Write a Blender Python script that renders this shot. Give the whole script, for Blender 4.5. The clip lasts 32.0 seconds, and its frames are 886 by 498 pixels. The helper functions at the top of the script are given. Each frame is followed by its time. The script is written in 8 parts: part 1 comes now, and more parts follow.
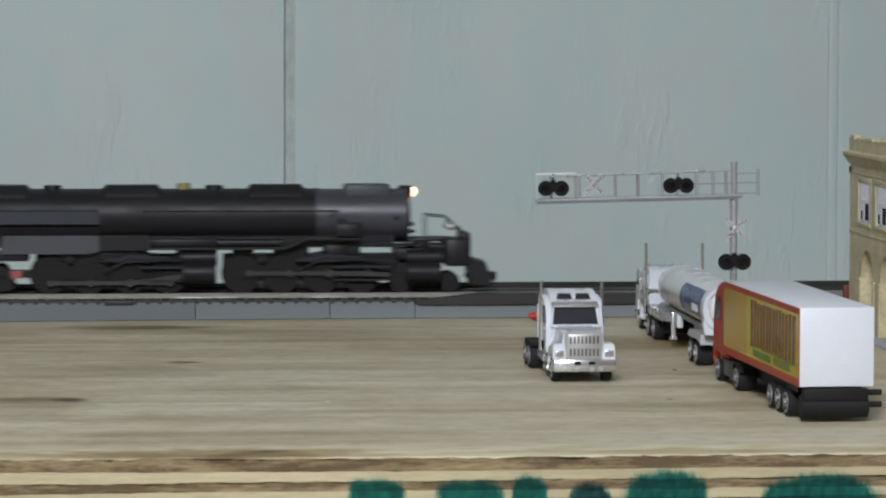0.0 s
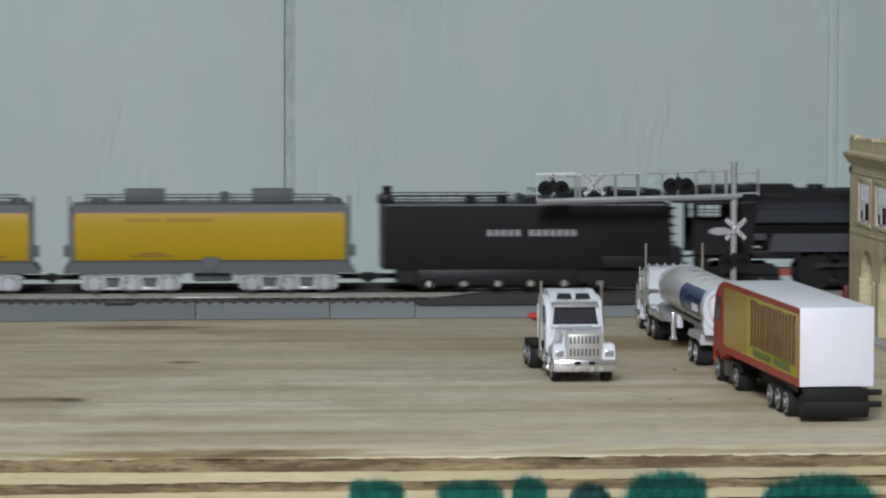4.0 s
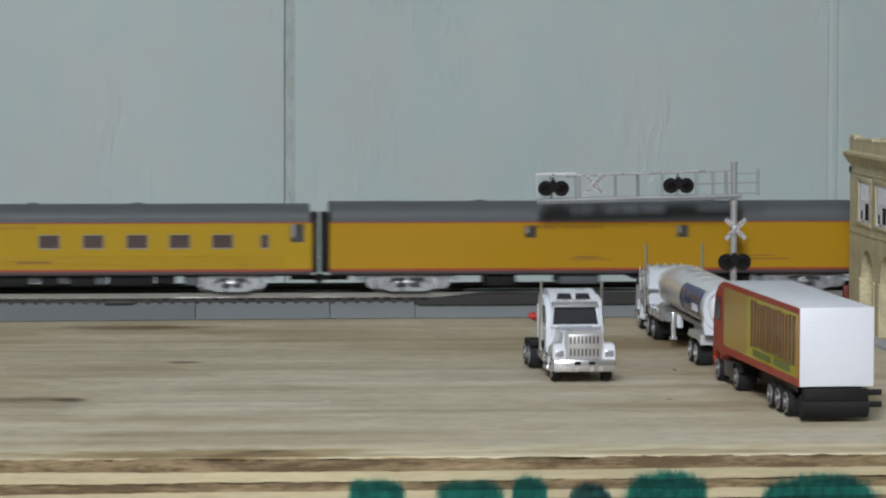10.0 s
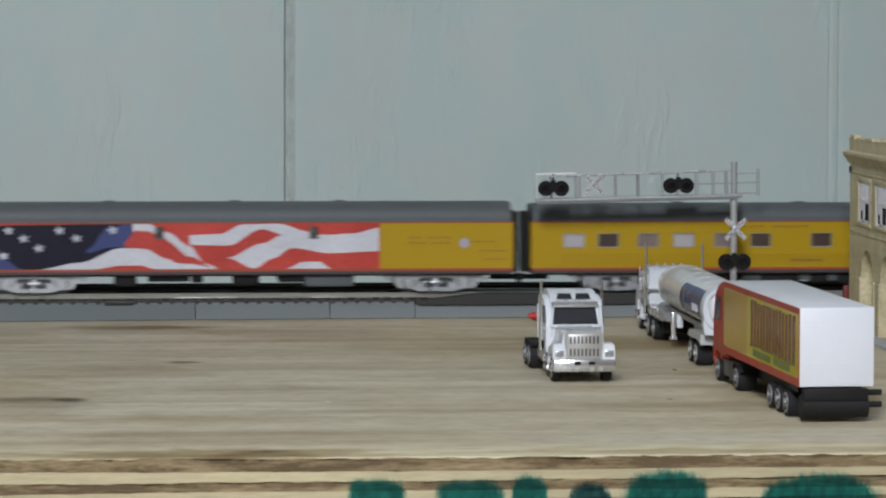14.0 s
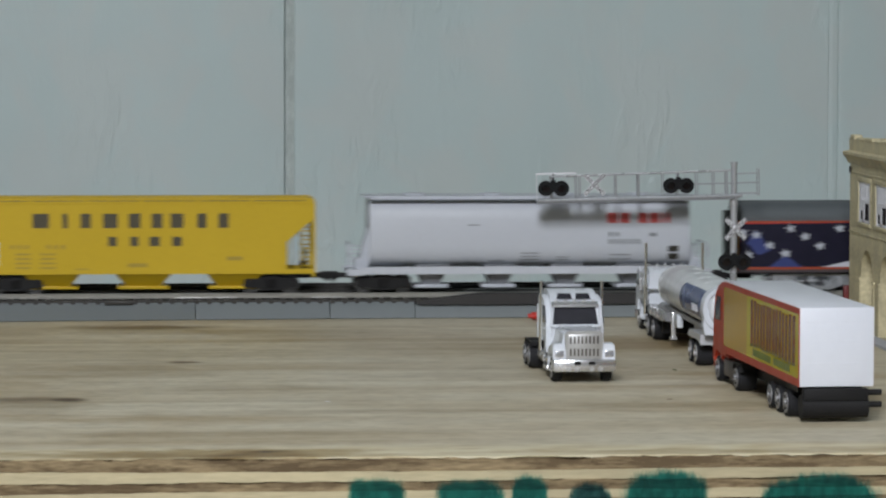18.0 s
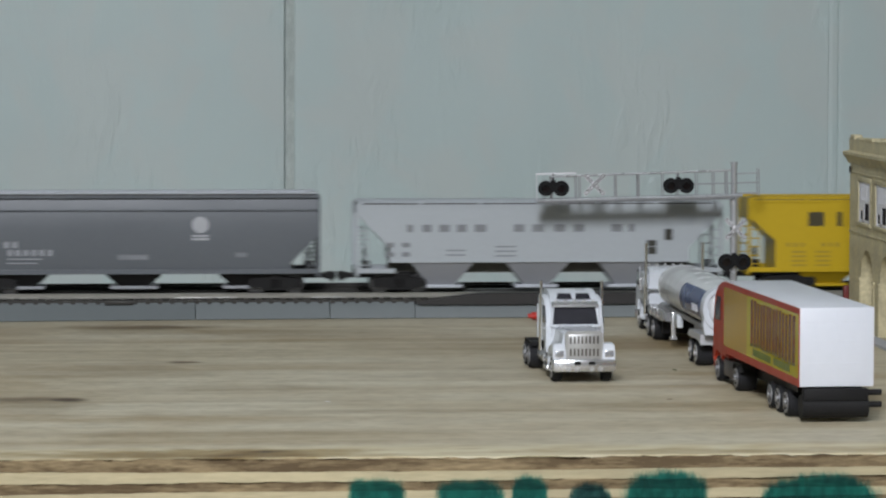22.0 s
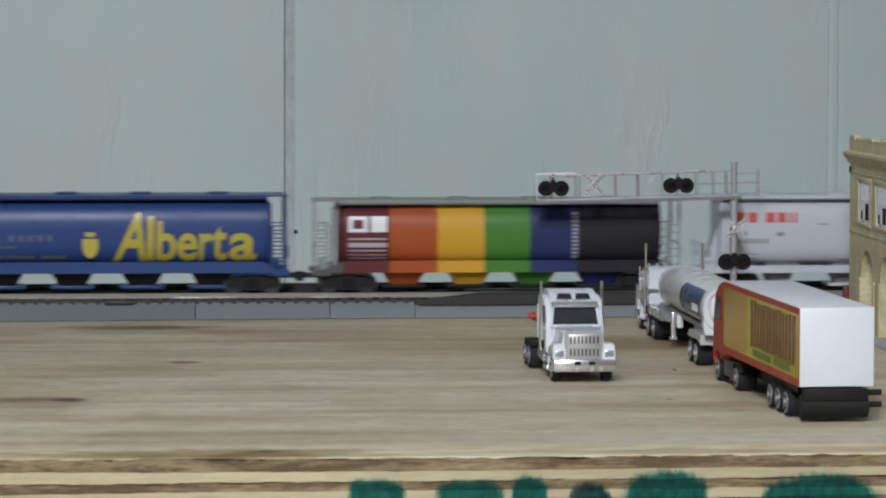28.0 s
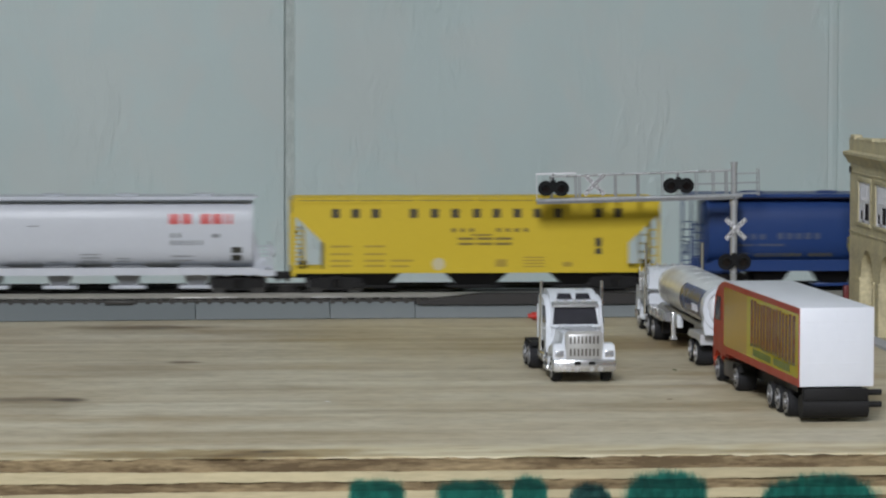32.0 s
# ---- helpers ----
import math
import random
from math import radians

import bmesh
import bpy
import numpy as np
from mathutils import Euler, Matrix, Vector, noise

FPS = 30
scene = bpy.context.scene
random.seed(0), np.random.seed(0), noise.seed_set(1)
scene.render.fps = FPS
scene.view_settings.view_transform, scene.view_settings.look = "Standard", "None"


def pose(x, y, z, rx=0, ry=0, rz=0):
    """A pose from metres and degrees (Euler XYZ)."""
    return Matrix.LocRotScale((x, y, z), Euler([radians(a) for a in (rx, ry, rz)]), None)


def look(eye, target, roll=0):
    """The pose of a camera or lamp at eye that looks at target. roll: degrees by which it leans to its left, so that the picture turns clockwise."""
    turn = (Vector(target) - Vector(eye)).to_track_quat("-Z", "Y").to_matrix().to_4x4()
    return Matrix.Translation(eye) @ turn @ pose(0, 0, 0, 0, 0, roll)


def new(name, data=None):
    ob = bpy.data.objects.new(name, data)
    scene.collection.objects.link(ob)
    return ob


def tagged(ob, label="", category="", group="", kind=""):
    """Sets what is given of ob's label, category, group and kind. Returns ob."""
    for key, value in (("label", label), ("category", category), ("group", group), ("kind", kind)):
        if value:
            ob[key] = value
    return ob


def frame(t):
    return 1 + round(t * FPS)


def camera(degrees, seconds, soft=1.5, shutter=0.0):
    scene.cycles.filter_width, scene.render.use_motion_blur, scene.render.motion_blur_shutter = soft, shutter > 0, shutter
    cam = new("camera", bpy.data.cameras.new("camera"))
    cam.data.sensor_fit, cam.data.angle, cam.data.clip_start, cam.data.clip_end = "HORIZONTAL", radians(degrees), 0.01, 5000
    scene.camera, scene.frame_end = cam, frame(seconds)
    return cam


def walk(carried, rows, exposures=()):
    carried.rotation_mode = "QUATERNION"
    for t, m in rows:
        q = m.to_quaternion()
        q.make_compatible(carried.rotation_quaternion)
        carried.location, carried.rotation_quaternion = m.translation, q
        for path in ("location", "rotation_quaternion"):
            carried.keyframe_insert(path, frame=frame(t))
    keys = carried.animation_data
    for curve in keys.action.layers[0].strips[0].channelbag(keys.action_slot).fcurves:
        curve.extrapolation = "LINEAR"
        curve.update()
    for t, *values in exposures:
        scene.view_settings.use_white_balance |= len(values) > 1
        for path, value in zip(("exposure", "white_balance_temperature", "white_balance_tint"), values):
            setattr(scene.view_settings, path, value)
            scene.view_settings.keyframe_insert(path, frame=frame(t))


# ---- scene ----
# ---- camera: stands still on its tripod ----
EYE = (-0.1644, -1.8965, 0.1567)
YAW, PITCH = radians(5.0), radians(3.64)
AIM = (EYE[0] + math.sin(YAW) * math.cos(PITCH), EYE[1] + math.cos(YAW) * math.cos(PITCH), EYE[2] - math.sin(PITCH))
cam = camera(14.19, 32.0, soft=2.2, shutter=0.9)
walk(cam, [(0.0, look(EYE, AIM, 0.13)), (32.0, look(EYE, AIM, 0.13))], exposures=[(0.0, 0.02), (1.0, 0.05), (2.5, 0.06), (6.0, 0.0), (9.0, 0.02), (14.0, 0.01), (17.0, -0.06), (19.5, -0.08), (23.0, -0.01), (25.0, -0.04), (28.0, 0.0), (30.0, 0.0), (32.0, -0.04)])

# ---- light: one long tube fixture under the ceiling, in front of the table ----
world = bpy.data.worlds.new("room_dark")
world.use_nodes = True
world.node_tree.nodes["Background"].inputs[0].default_value = (0.75, 0.85, 1.0, 1)
world.node_tree.nodes["Background"].inputs[1].default_value = 0.0
scene.world = world


def area_lamp(name, at, target, sx, sy, watts, colour):
    data = bpy.data.lights.new(name, "AREA")
    data.shape, data.size, data.size_y, data.energy, data.color = "RECTANGLE", sx, sy, watts, colour
    ob = new(name, data)
    ob.matrix_world = look(at, target)
    return ob


LAMP_AT = (-0.40, -2.30, 1.42)
area_lamp("tube_light", (LAMP_AT[0], LAMP_AT[1], LAMP_AT[2] - 0.03), (LAMP_AT[0] + 0.1, LAMP_AT[1] + 0.75, 0.0), 0.5, 1.4, 126, (0.893, 0.926, 1.0))

# ---- helpers ----
MM = 0.001


def principled(name, colour, rough=0.5, metal=0.0, vary=0.06, scale=900.0, bump=0.0, stretch=(1, 1, 1), coarse=0.0, spec=0.5):
    """Paint or plastic with variation at a fine and a coarse scale, and fine relief. Scales are per metre."""
    m = bpy.data.materials.new(name)
    m.use_nodes = True
    t = m.node_tree
    b = t.nodes["Principled BSDF"]
    b.inputs["Roughness"].default_value, b.inputs["Metallic"].default_value = rough, metal
    b.inputs["Specular IOR Level"].default_value = spec
    co = t.nodes.new("ShaderNodeTexCoord")
    mp = t.nodes.new("ShaderNodeMapping")
    mp.inputs["Scale"].default_value = stretch
    t.links.new(co.outputs["Object"], mp.inputs["Vector"])
    fine, big = t.nodes.new("ShaderNodeTexNoise"), t.nodes.new("ShaderNodeTexNoise")
    fine.inputs["Scale"].default_value, fine.inputs["Detail"].default_value = scale, 4
    big.inputs["Scale"].default_value, big.inputs["Detail"].default_value = coarse or scale / 14, 3
    for n in (fine, big):
        t.links.new(mp.outputs["Vector"], n.inputs["Vector"])
    add = t.nodes.new("ShaderNodeMath")
    t.links.new(fine.outputs["Fac"], add.inputs[0])
    t.links.new(big.outputs["Fac"], add.inputs[1])
    mul = t.nodes.new("ShaderNodeMapRange")
    mul.inputs["From Min"].default_value, mul.inputs["From Max"].default_value = 0.6, 1.4
    mul.inputs["To Min"].default_value, mul.inputs["To Max"].default_value = 1 - vary, 1 + vary
    t.links.new(add.outputs[0], mul.inputs["Value"])
    mix = t.nodes.new("ShaderNodeVectorMath")
    mix.operation = "SCALE"
    mix.inputs[0].default_value = colour[:3]
    t.links.new(mul.outputs["Result"], mix.inputs["Scale"])
    t.links.new(mix.outputs[0], b.inputs["Base Color"])
    rg = t.nodes.new("ShaderNodeMapRange")
    rg.inputs["From Min"].default_value, rg.inputs["From Max"].default_value = 0.3, 0.7
    rg.inputs["To Min"].default_value, rg.inputs["To Max"].default_value = max(rough - 0.07, 0.03), min(rough + 0.07, 1)
    t.links.new(big.outputs["Fac"], rg.inputs["Value"])
    t.links.new(rg.outputs["Result"], b.inputs["Roughness"])
    if bump:
        bp = t.nodes.new("ShaderNodeBump")
        bp.inputs["Strength"].default_value, bp.inputs["Distance"].default_value = 0.6, bump
        t.links.new(fine.outputs["Fac"], bp.inputs["Height"])
        t.links.new(bp.outputs["Normal"], b.inputs["Normal"])
    return m


def box(bm, x0, x1, y0, y1, z0, z1, bev=0.0):
    """A box in millimetres, with rounded edges where bev is given."""
    r = bmesh.ops.create_cube(bm, size=1, matrix=Matrix.LocRotScale(((x0 + x1) / 2 * MM, (y0 + y1) / 2 * MM, (z0 + z1) / 2 * MM), None, (abs(x1 - x0) * MM, abs(y1 - y0) * MM, abs(z1 - z0) * MM)))
    if bev:
        es = {e for v in r["verts"] for e in v.link_edges}
        bmesh.ops.bevel(bm, geom=list(es), offset=bev * MM, segments=2, affect="EDGES", profile=0.5)
    return bm


def turn_to(axis):
    return {"x": Matrix.Rotation(radians(90), 4, "Y"), "y": Matrix.Rotation(radians(90), 4, "X"), "z": Matrix.Identity(4)}[axis]


def cyl(bm, x, y, z, r, length, axis="y", seg=20, r2=None):
    """A cylinder or cone in millimetres, centred."""
    bmesh.ops.create_cone(bm, cap_ends=True, segments=seg, radius1=r * MM, radius2=(r if r2 is None else r2) * MM, depth=length * MM,
                          matrix=Matrix.Translation((x * MM, y * MM, z * MM)) @ turn_to(axis))
    return bm


def rod(bm, a, b, r, seg=8):
    """A round bar between two points in millimetres."""
    a, b = Vector(a) * MM, Vector(b) * MM
    d = b - a
    bmesh.ops.create_cone(bm, cap_ends=True, segments=seg, radius1=r * MM, radius2=r * MM, depth=d.length,
                          matrix=Matrix.Translation((a + b) / 2) @ d.to_track_quat("Z", "Y").to_matrix().to_4x4())
    return bm


def prism(bm, pts, lo, hi, axis="y"):
    """Extrudes an outline. axis y: points are (x, z); axis x: (y, z); axis z: (x, y). Millimetres."""
    def at(p, h):
        return {"y": (p[0], h, p[1]), "x": (h, p[0], p[1]), "z": (p[0], p[1], h)}[axis]
    a = [bm.verts.new(Vector(at(p, lo)) * MM) for p in pts]
    b = [bm.verts.new(Vector(at(p, hi)) * MM) for p in pts]
    n = len(pts)
    fs = [bm.faces.new(a), bm.faces.new(list(reversed(b)))]
    for i in range(n):
        fs.append(bm.faces.new([a[i], b[i], b[(i + 1) % n], a[(i + 1) % n]]))
    bmesh.ops.recalc_face_normals(bm, faces=fs)
    return bm


def taper(bm, x0, x1, y0, y1, z0, X0, X1, Y0, Y1, z1):
    """A hopper or frustum between two rectangles."""
    lo = [bm.verts.new(Vector(p) * MM) for p in ((x0, y0, z0), (x1, y0, z0), (x1, y1, z0), (x0, y1, z0))]
    hi = [bm.verts.new(Vector(p) * MM) for p in ((X0, Y0, z1), (X1, Y0, z1), (X1, Y1, z1), (X0, Y1, z1))]
    fs = [bm.faces.new(lo[::-1]), bm.faces.new(hi)]
    for i in range(4):
        fs.append(bm.faces.new([lo[i], lo[(i + 1) % 4], hi[(i + 1) % 4], hi[i]]))
    bmesh.ops.recalc_face_normals(bm, faces=fs)
    return bm


def new_bm():
    return bmesh.new()


def mesh_of(name, bm, material, smooth=True):
    me = bpy.data.meshes.new(name)
    bm.to_mesh(me)
    bm.free()
    me.materials.append(material)
    if smooth:
        me.shade_smooth()
        me.set_sharp_from_angle(angle=radians(35))
    return me


def part(name, bm, material, parent, label="", at=None):
    """Links a bmesh as one mesh object under a thing or a part."""
    ob = new(name, mesh_of(name, bm, material))
    ob.parent = parent
    if at is not None:
        ob.location = Vector(at) * MM
    return tagged(ob, label)


def sides(name, bm, material, parent, label=""):
    """Links what lies on either side of the middle line as a part of its own."""
    out = []
    for s in (-1, 1):
        c = bm.copy()
        bmesh.ops.delete(c, geom=[v for v in c.verts if v.co.y * s < 0], context="VERTS")
        out.append(part(name, c, material, parent, label))
    bm.free()
    return out


def share(name, me, parent, at=(0, 0, 0), rot=(0, 0, 0)):
    """Another piece on a mesh that alike pieces share."""
    ob = new(name, me)
    ob.parent = parent
    ob.matrix_basis = pose(at[0] * MM, at[1] * MM, at[2] * MM, *rot)
    return ob


def thing(name, label, category, m=None, group="", kind=""):
    ob = new(name)
    ob.empty_display_size = 0.02
    if m is not None:
        ob.matrix_basis = m
    return tagged(ob, label, category, group, kind)


def solid(name, bm, material, label, category, m=None, group="", kind=""):
    ob = new(name, mesh_of(name, bm, material))
    if m is not None:
        ob.matrix_basis = m
    return tagged(ob, label, category, group, kind)


def mottled(name, pale, dark, scale, stretch, bump):
    """Two colours broken up by coarse and fine noise, with relief."""
    m = bpy.data.materials.new(name)
    m.use_nodes = True
    t = m.node_tree
    b = t.nodes["Principled BSDF"]
    b.inputs["Roughness"].default_value = 0.85
    co, mp = t.nodes.new("ShaderNodeTexCoord"), t.nodes.new("ShaderNodeMapping")
    mp.inputs["Scale"].default_value = stretch
    t.links.new(co.outputs["Object"], mp.inputs["Vector"])
    a, c, r = t.nodes.new("ShaderNodeTexNoise"), t.nodes.new("ShaderNodeTexNoise"), t.nodes.new("ShaderNodeValToRGB")
    for n, sc, d in ((a, scale, 5), (c, scale * 7, 4)):
        n.inputs["Scale"].default_value, n.inputs["Detail"].default_value = sc, d
        t.links.new(mp.outputs["Vector"], n.inputs["Vector"])
    add = t.nodes.new("ShaderNodeMath")
    add.operation = "MULTIPLY_ADD"
    add.inputs[1].default_value = 0.45
    t.links.new(c.outputs["Fac"], add.inputs[0])
    t.links.new(a.outputs["Fac"], add.inputs[2])
    r.color_ramp.elements[0].position, r.color_ramp.elements[0].color = 0.6, (*dark, 1)
    r.color_ramp.elements[1].position, r.color_ramp.elements[1].color = 0.92, (*pale, 1)
    t.links.new(add.outputs[0], r.inputs["Fac"])
    t.links.new(r.outputs["Color"], b.inputs["Base Color"])
    bp = t.nodes.new("ShaderNodeBump")
    bp.inputs["Strength"].default_value, bp.inputs["Distance"].default_value = 0.8, bump
    t.links.new(add.outputs[0], bp.inputs["Height"])
    t.links.new(bp.outputs["Normal"], b.inputs["Normal"])
    return m


def brushed(name, colour):
    """Painted panelling: smooth, with patches of raised brush marks and dents running roughly upright."""
    m = bpy.data.materials.new(name)
    m.use_nodes = True
    t = m.node_tree
    b = t.nodes["Principled BSDF"]
    b.inputs["Roughness"].default_value = 0.5
    co = t.nodes.new("ShaderNodeTexCoord")

    def tex(scale, stretch, detail, distortion):
        mp, n = t.nodes.new("ShaderNodeMapping"), t.nodes.new("ShaderNodeTexNoise")
        mp.inputs["Scale"].default_value = stretch
        mp.inputs["Rotation"].default_value = (0, radians(7), 0)
        n.inputs["Scale"].default_value, n.inputs["Detail"].default_value, n.inputs["Distortion"].default_value = scale, detail, distortion
        t.links.new(co.outputs["Object"], mp.inputs["Vector"])
        t.links.new(mp.outputs["Vector"], n.inputs["Vector"])
        return n.outputs["Fac"]

    def between(v, a, c, lo, hi):
        r = t.nodes.new("ShaderNodeMapRange")
        r.interpolation_type = "SMOOTHSTEP"
        for k, x in (("From Min", a), ("From Max", c), ("To Min", lo), ("To Max", hi)):
            r.inputs[k].default_value = x
        t.links.new(v, r.inputs["Value"])
        return r.outputs["Result"]

    marks = between(tex(115, (1, 1, 0.27), 3, 0.9), 0.45, 0.74, 0.0, 1.0)
    patch = between(tex(11, (1, 1, 0.55), 2, 0.7), 0.46, 0.64, 0.04, 1.0)
    broad = tex(42, (1, 1, 0.45), 5, 0.6)
    mul = t.nodes.new("ShaderNodeMath")
    mul.operation = "MULTIPLY"
    t.links.new(marks, mul.inputs[0])
    t.links.new(patch, mul.inputs[1])
    add = t.nodes.new("ShaderNodeMath")
    add.operation = "MULTIPLY_ADD"
    add.inputs[1].default_value = 0.6
    t.links.new(broad, add.inputs[0])
    t.links.new(mul.outputs[0], add.inputs[2])
    bp = t.nodes.new("ShaderNodeBump")
    bp.inputs["Strength"].default_value, bp.inputs["Distance"].default_value = 0.4, 0.0017
    t.links.new(add.outputs[0], bp.inputs["Height"])
    t.links.new(bp.outputs["Normal"], b.inputs["Normal"])
    tone = t.nodes.new("ShaderNodeMix")
    tone.data_type = "RGBA"
    tone.inputs["A"].default_value = (colour[0] * 0.985, colour[1] * 1.008, colour[2] * 1.012, 1)
    tone.inputs["B"].default_value = (colour[0] * 1.03, colour[1] * 0.996, colour[2] * 0.99, 1)
    t.links.new(between(tex(20, (1, 1, 0.8), 4, 0.5), 0.4, 0.62, 0.0, 1.0), tone.inputs["Factor"])
    sc = t.nodes.new("ShaderNodeVectorMath")
    sc.operation = "SCALE"
    t.links.new(tone.outputs["Result"], sc.inputs[0])
    t.links.new(between(tex(5, (1, 1, 0.7), 4, 0.3), 0.3, 0.7, 0.965, 1.03), sc.inputs["Scale"])
    t.links.new(sc.outputs[0], b.inputs["Base Color"])
    return m


# ---- materials ----
P = principled
wall_paint = brushed("pale_green_wall_paint", (0.575, 0.668, 0.645))
plain_wall = P("plain_painted_wall", (0.6, 0.6, 0.57), 0.8, vary=0.03, scale=60)
ceiling_paint = P("white_ceiling_paint", (0.78, 0.78, 0.76), 0.9, vary=0.02, scale=60)
floor_paint = P("grey_concrete_floor", (0.3, 0.29, 0.27), 0.8, vary=0.1, scale=40)
leg_wood = P("pine_leg", (0.45, 0.33, 0.2), 0.7, vary=0.15, scale=120)
roadbed_grey = P("grey_plastic_roadbed", (0.172, 0.192, 0.194), 0.55, spec=0.3, vary=0.05, scale=1500, coarse=30, bump=0.00006)
roadbed_black = P("black_plastic_roadbed", (0.022, 0.02, 0.0185), 0.6, vary=0.2, scale=1500, coarse=40, bump=0.0001)
tie_black = P("black_plastic_tie", (0.03, 0.027, 0.022), 0.6, vary=0.2)
# nickel rail with shade put into its colour, for rails beyond the near one
rail_shaded = P("dull_shaded_rail", (0.035, 0.032, 0.028), 0.7, 0.2, vary=0.2, scale=300, stretch=(0.15, 1, 1))
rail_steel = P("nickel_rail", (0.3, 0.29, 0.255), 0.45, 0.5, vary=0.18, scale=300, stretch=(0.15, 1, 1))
loco_black = P("satin_black_engine_paint", (0.012, 0.0116, 0.0135), 0.47, vary=0.15, scale=800, spec=0.24)
loco_graphite = P("graphite_smokebox_paint", (0.045, 0.046, 0.056), 0.4, 0.15, vary=0.14, spec=0.6)
ash_grey = P("grey_ash_pan_paint", (0.052, 0.055, 0.064), 0.5, 0.0, vary=0.12, spec=0.4)
loco_grey = P("dark_grey_lagging", (0.013, 0.0145, 0.018), 0.5, 0.0, vary=0.1, scale=2500, spec=0.3)
rod_metal = P("dull_steel_rods", (0.04, 0.039, 0.035), 0.45, 0.5, vary=0.2)
chrome = P("bright_chrome", (0.8, 0.8, 0.8), 0.16, 1.0, vary=0.05)
wheel_steel = P("bright_wheel_steel", (0.08, 0.08, 0.08), 0.3, 0.9, vary=0.15)
silver = P("silver_truck_paint", (0.43, 0.45, 0.47), 0.31, 0.65, vary=0.14, scale=1200)
black_plastic = P("black_truck_plastic", (0.015, 0.0145, 0.0145), 0.65, spec=0.18, vary=0.25)
armour = P("armour_yellow_paint", (0.4, 0.225, 0.008), 0.4, spec=0.22, vary=0.04, scale=500, coarse=22)
coach_yellow = P("coach_yellow_paint", (0.4, 0.255, 0.01), 0.4, spec=0.22, vary=0.04, scale=500, coarse=22)
# sill shade put into the colour; also used for the tenders' dull lower stripe
sill_dark = P("shaded_dark_sill", (0.045, 0.034, 0.036), 0.5, vary=0.1)
car_grey = P("harbour_grey_paint", (0.095, 0.107, 0.113), 0.58, spec=0.3, vary=0.07, scale=500)
red_line = P("red_stripe_paint", (0.3, 0.05, 0.018), 0.4, vary=0.06)
flag_red = P("flag_red", (0.45, 0.04, 0.028), 0.35, vary=0.28, scale=500, coarse=55, stretch=(0.6, 1, 1))
flag_white = P("flag_white", (0.55, 0.56, 0.61), 0.35, vary=0.14, scale=500, coarse=55, stretch=(0.6, 1, 1))
flag_blue = P("flag_blue", (0.011, 0.01, 0.024), 0.45, vary=0.3, scale=200, spec=0.2)
star_print = P("pale_star_print", (0.44, 0.46, 0.5), 0.5, vary=0.25, scale=300)
flag_blue_light = P("flag_bright_blue", (0.025, 0.04, 0.16), 0.45, vary=0.2, scale=200)
hopper_yellow = P("hopper_yellow_paint", (0.52, 0.355, 0.015), 0.45, spec=0.25, vary=0.05, scale=500, coarse=25)
lemon_paint = P("lemon_yellow_hopper_paint", (0.57, 0.42, 0.03), 0.45, spec=0.25, vary=0.04, scale=500, coarse=25)
hopper_white = P("hopper_white_paint", (0.5, 0.522, 0.56), 0.4, spec=0.4, vary=0.03, scale=500, coarse=20)
hopper_pale = P("pale_grey_hopper_paint", (0.405, 0.435, 0.455), 0.5, spec=0.3, vary=0.04, scale=500, coarse=20)
hopper_dark = P("slate_grey_hopper_paint", (0.104, 0.115, 0.127), 0.38, vary=0.05, scale=500, coarse=20)
bay_grey = P("bay_grey_paint", (0.3, 0.31, 0.33), 0.5, vary=0.06)
hopper_blue = P("royal_blue_hopper_paint", (0.02, 0.05, 0.168), 0.38, spec=0.3, vary=0.05, scale=500, coarse=20)
mark_black = P("black_lettering", (0.03, 0.028, 0.02), 0.5, vary=0.1)
seam_dark = P("dark_roof_seam", (0.045, 0.043, 0.04), 0.6, vary=0.2)
mark_soft = P("faded_black_lettering", (0.05, 0.04, 0.014), 0.5, vary=0.15)
mark_faint = P("brown_faint_lettering", (0.16, 0.115, 0.02), 0.5, vary=0.15)
mark_tan = P("tan_small_lettering", (0.34, 0.24, 0.02), 0.5, vary=0.05)
mark_grey = P("faint_grey_lettering", (0.2, 0.21, 0.22), 0.5, vary=0.1)
mark_red = P("red_lettering", (0.52, 0.075, 0.07), 0.4, vary=0.05)
mark_white = P("white_lettering", (0.72, 0.72, 0.74), 0.4, vary=0.05)
mark_yellow = P("yellow_lettering", (0.42, 0.345, 0.04), 0.4, vary=0.05)
mark_ochre = P("ochre_lettering", (0.2, 0.085, 0.012), 0.5, vary=0.05)
white_plastic = P("white_plastic", (0.65, 0.68, 0.72), 0.3, vary=0.02, scale=700)
trailer_white = P("white_trailer_plastic", (0.7, 0.72, 0.77), 0.42, vary=0.025, scale=200, bump=0.00005)
tyre = P("black_rubber_tyre", (0.019, 0.019, 0.0205), 0.75, vary=0.2, spec=0.25)
dark_glass = P("dark_glazing", (0.03, 0.028, 0.034), 0.12, vary=0.05)
orange_paint = P("orange_red_cab_paint", (0.4, 0.047, 0.022), 0.42, vary=0.07, spec=0.35)
trailer_gold = P("golden_yellow_print", (0.5, 0.31, 0.04), 0.13, vary=0.05, scale=300)
trailer_lime = P("lime_yellow_print", (0.55, 0.46, 0.035), 0.14, vary=0.05, scale=300)
tank_alloy = P("polished_tank_alloy", (0.74, 0.75, 0.76), 0.22, 0.12, vary=0.03)
tank_blue = P("navy_tank_panel", (0.03, 0.06, 0.18), 0.26, vary=0.35, scale=160, coarse=45)
stone = P("tan_building_plastic", (0.55, 0.485, 0.3), 0.65, vary=0.32, scale=500, coarse=70, bump=0.0006)
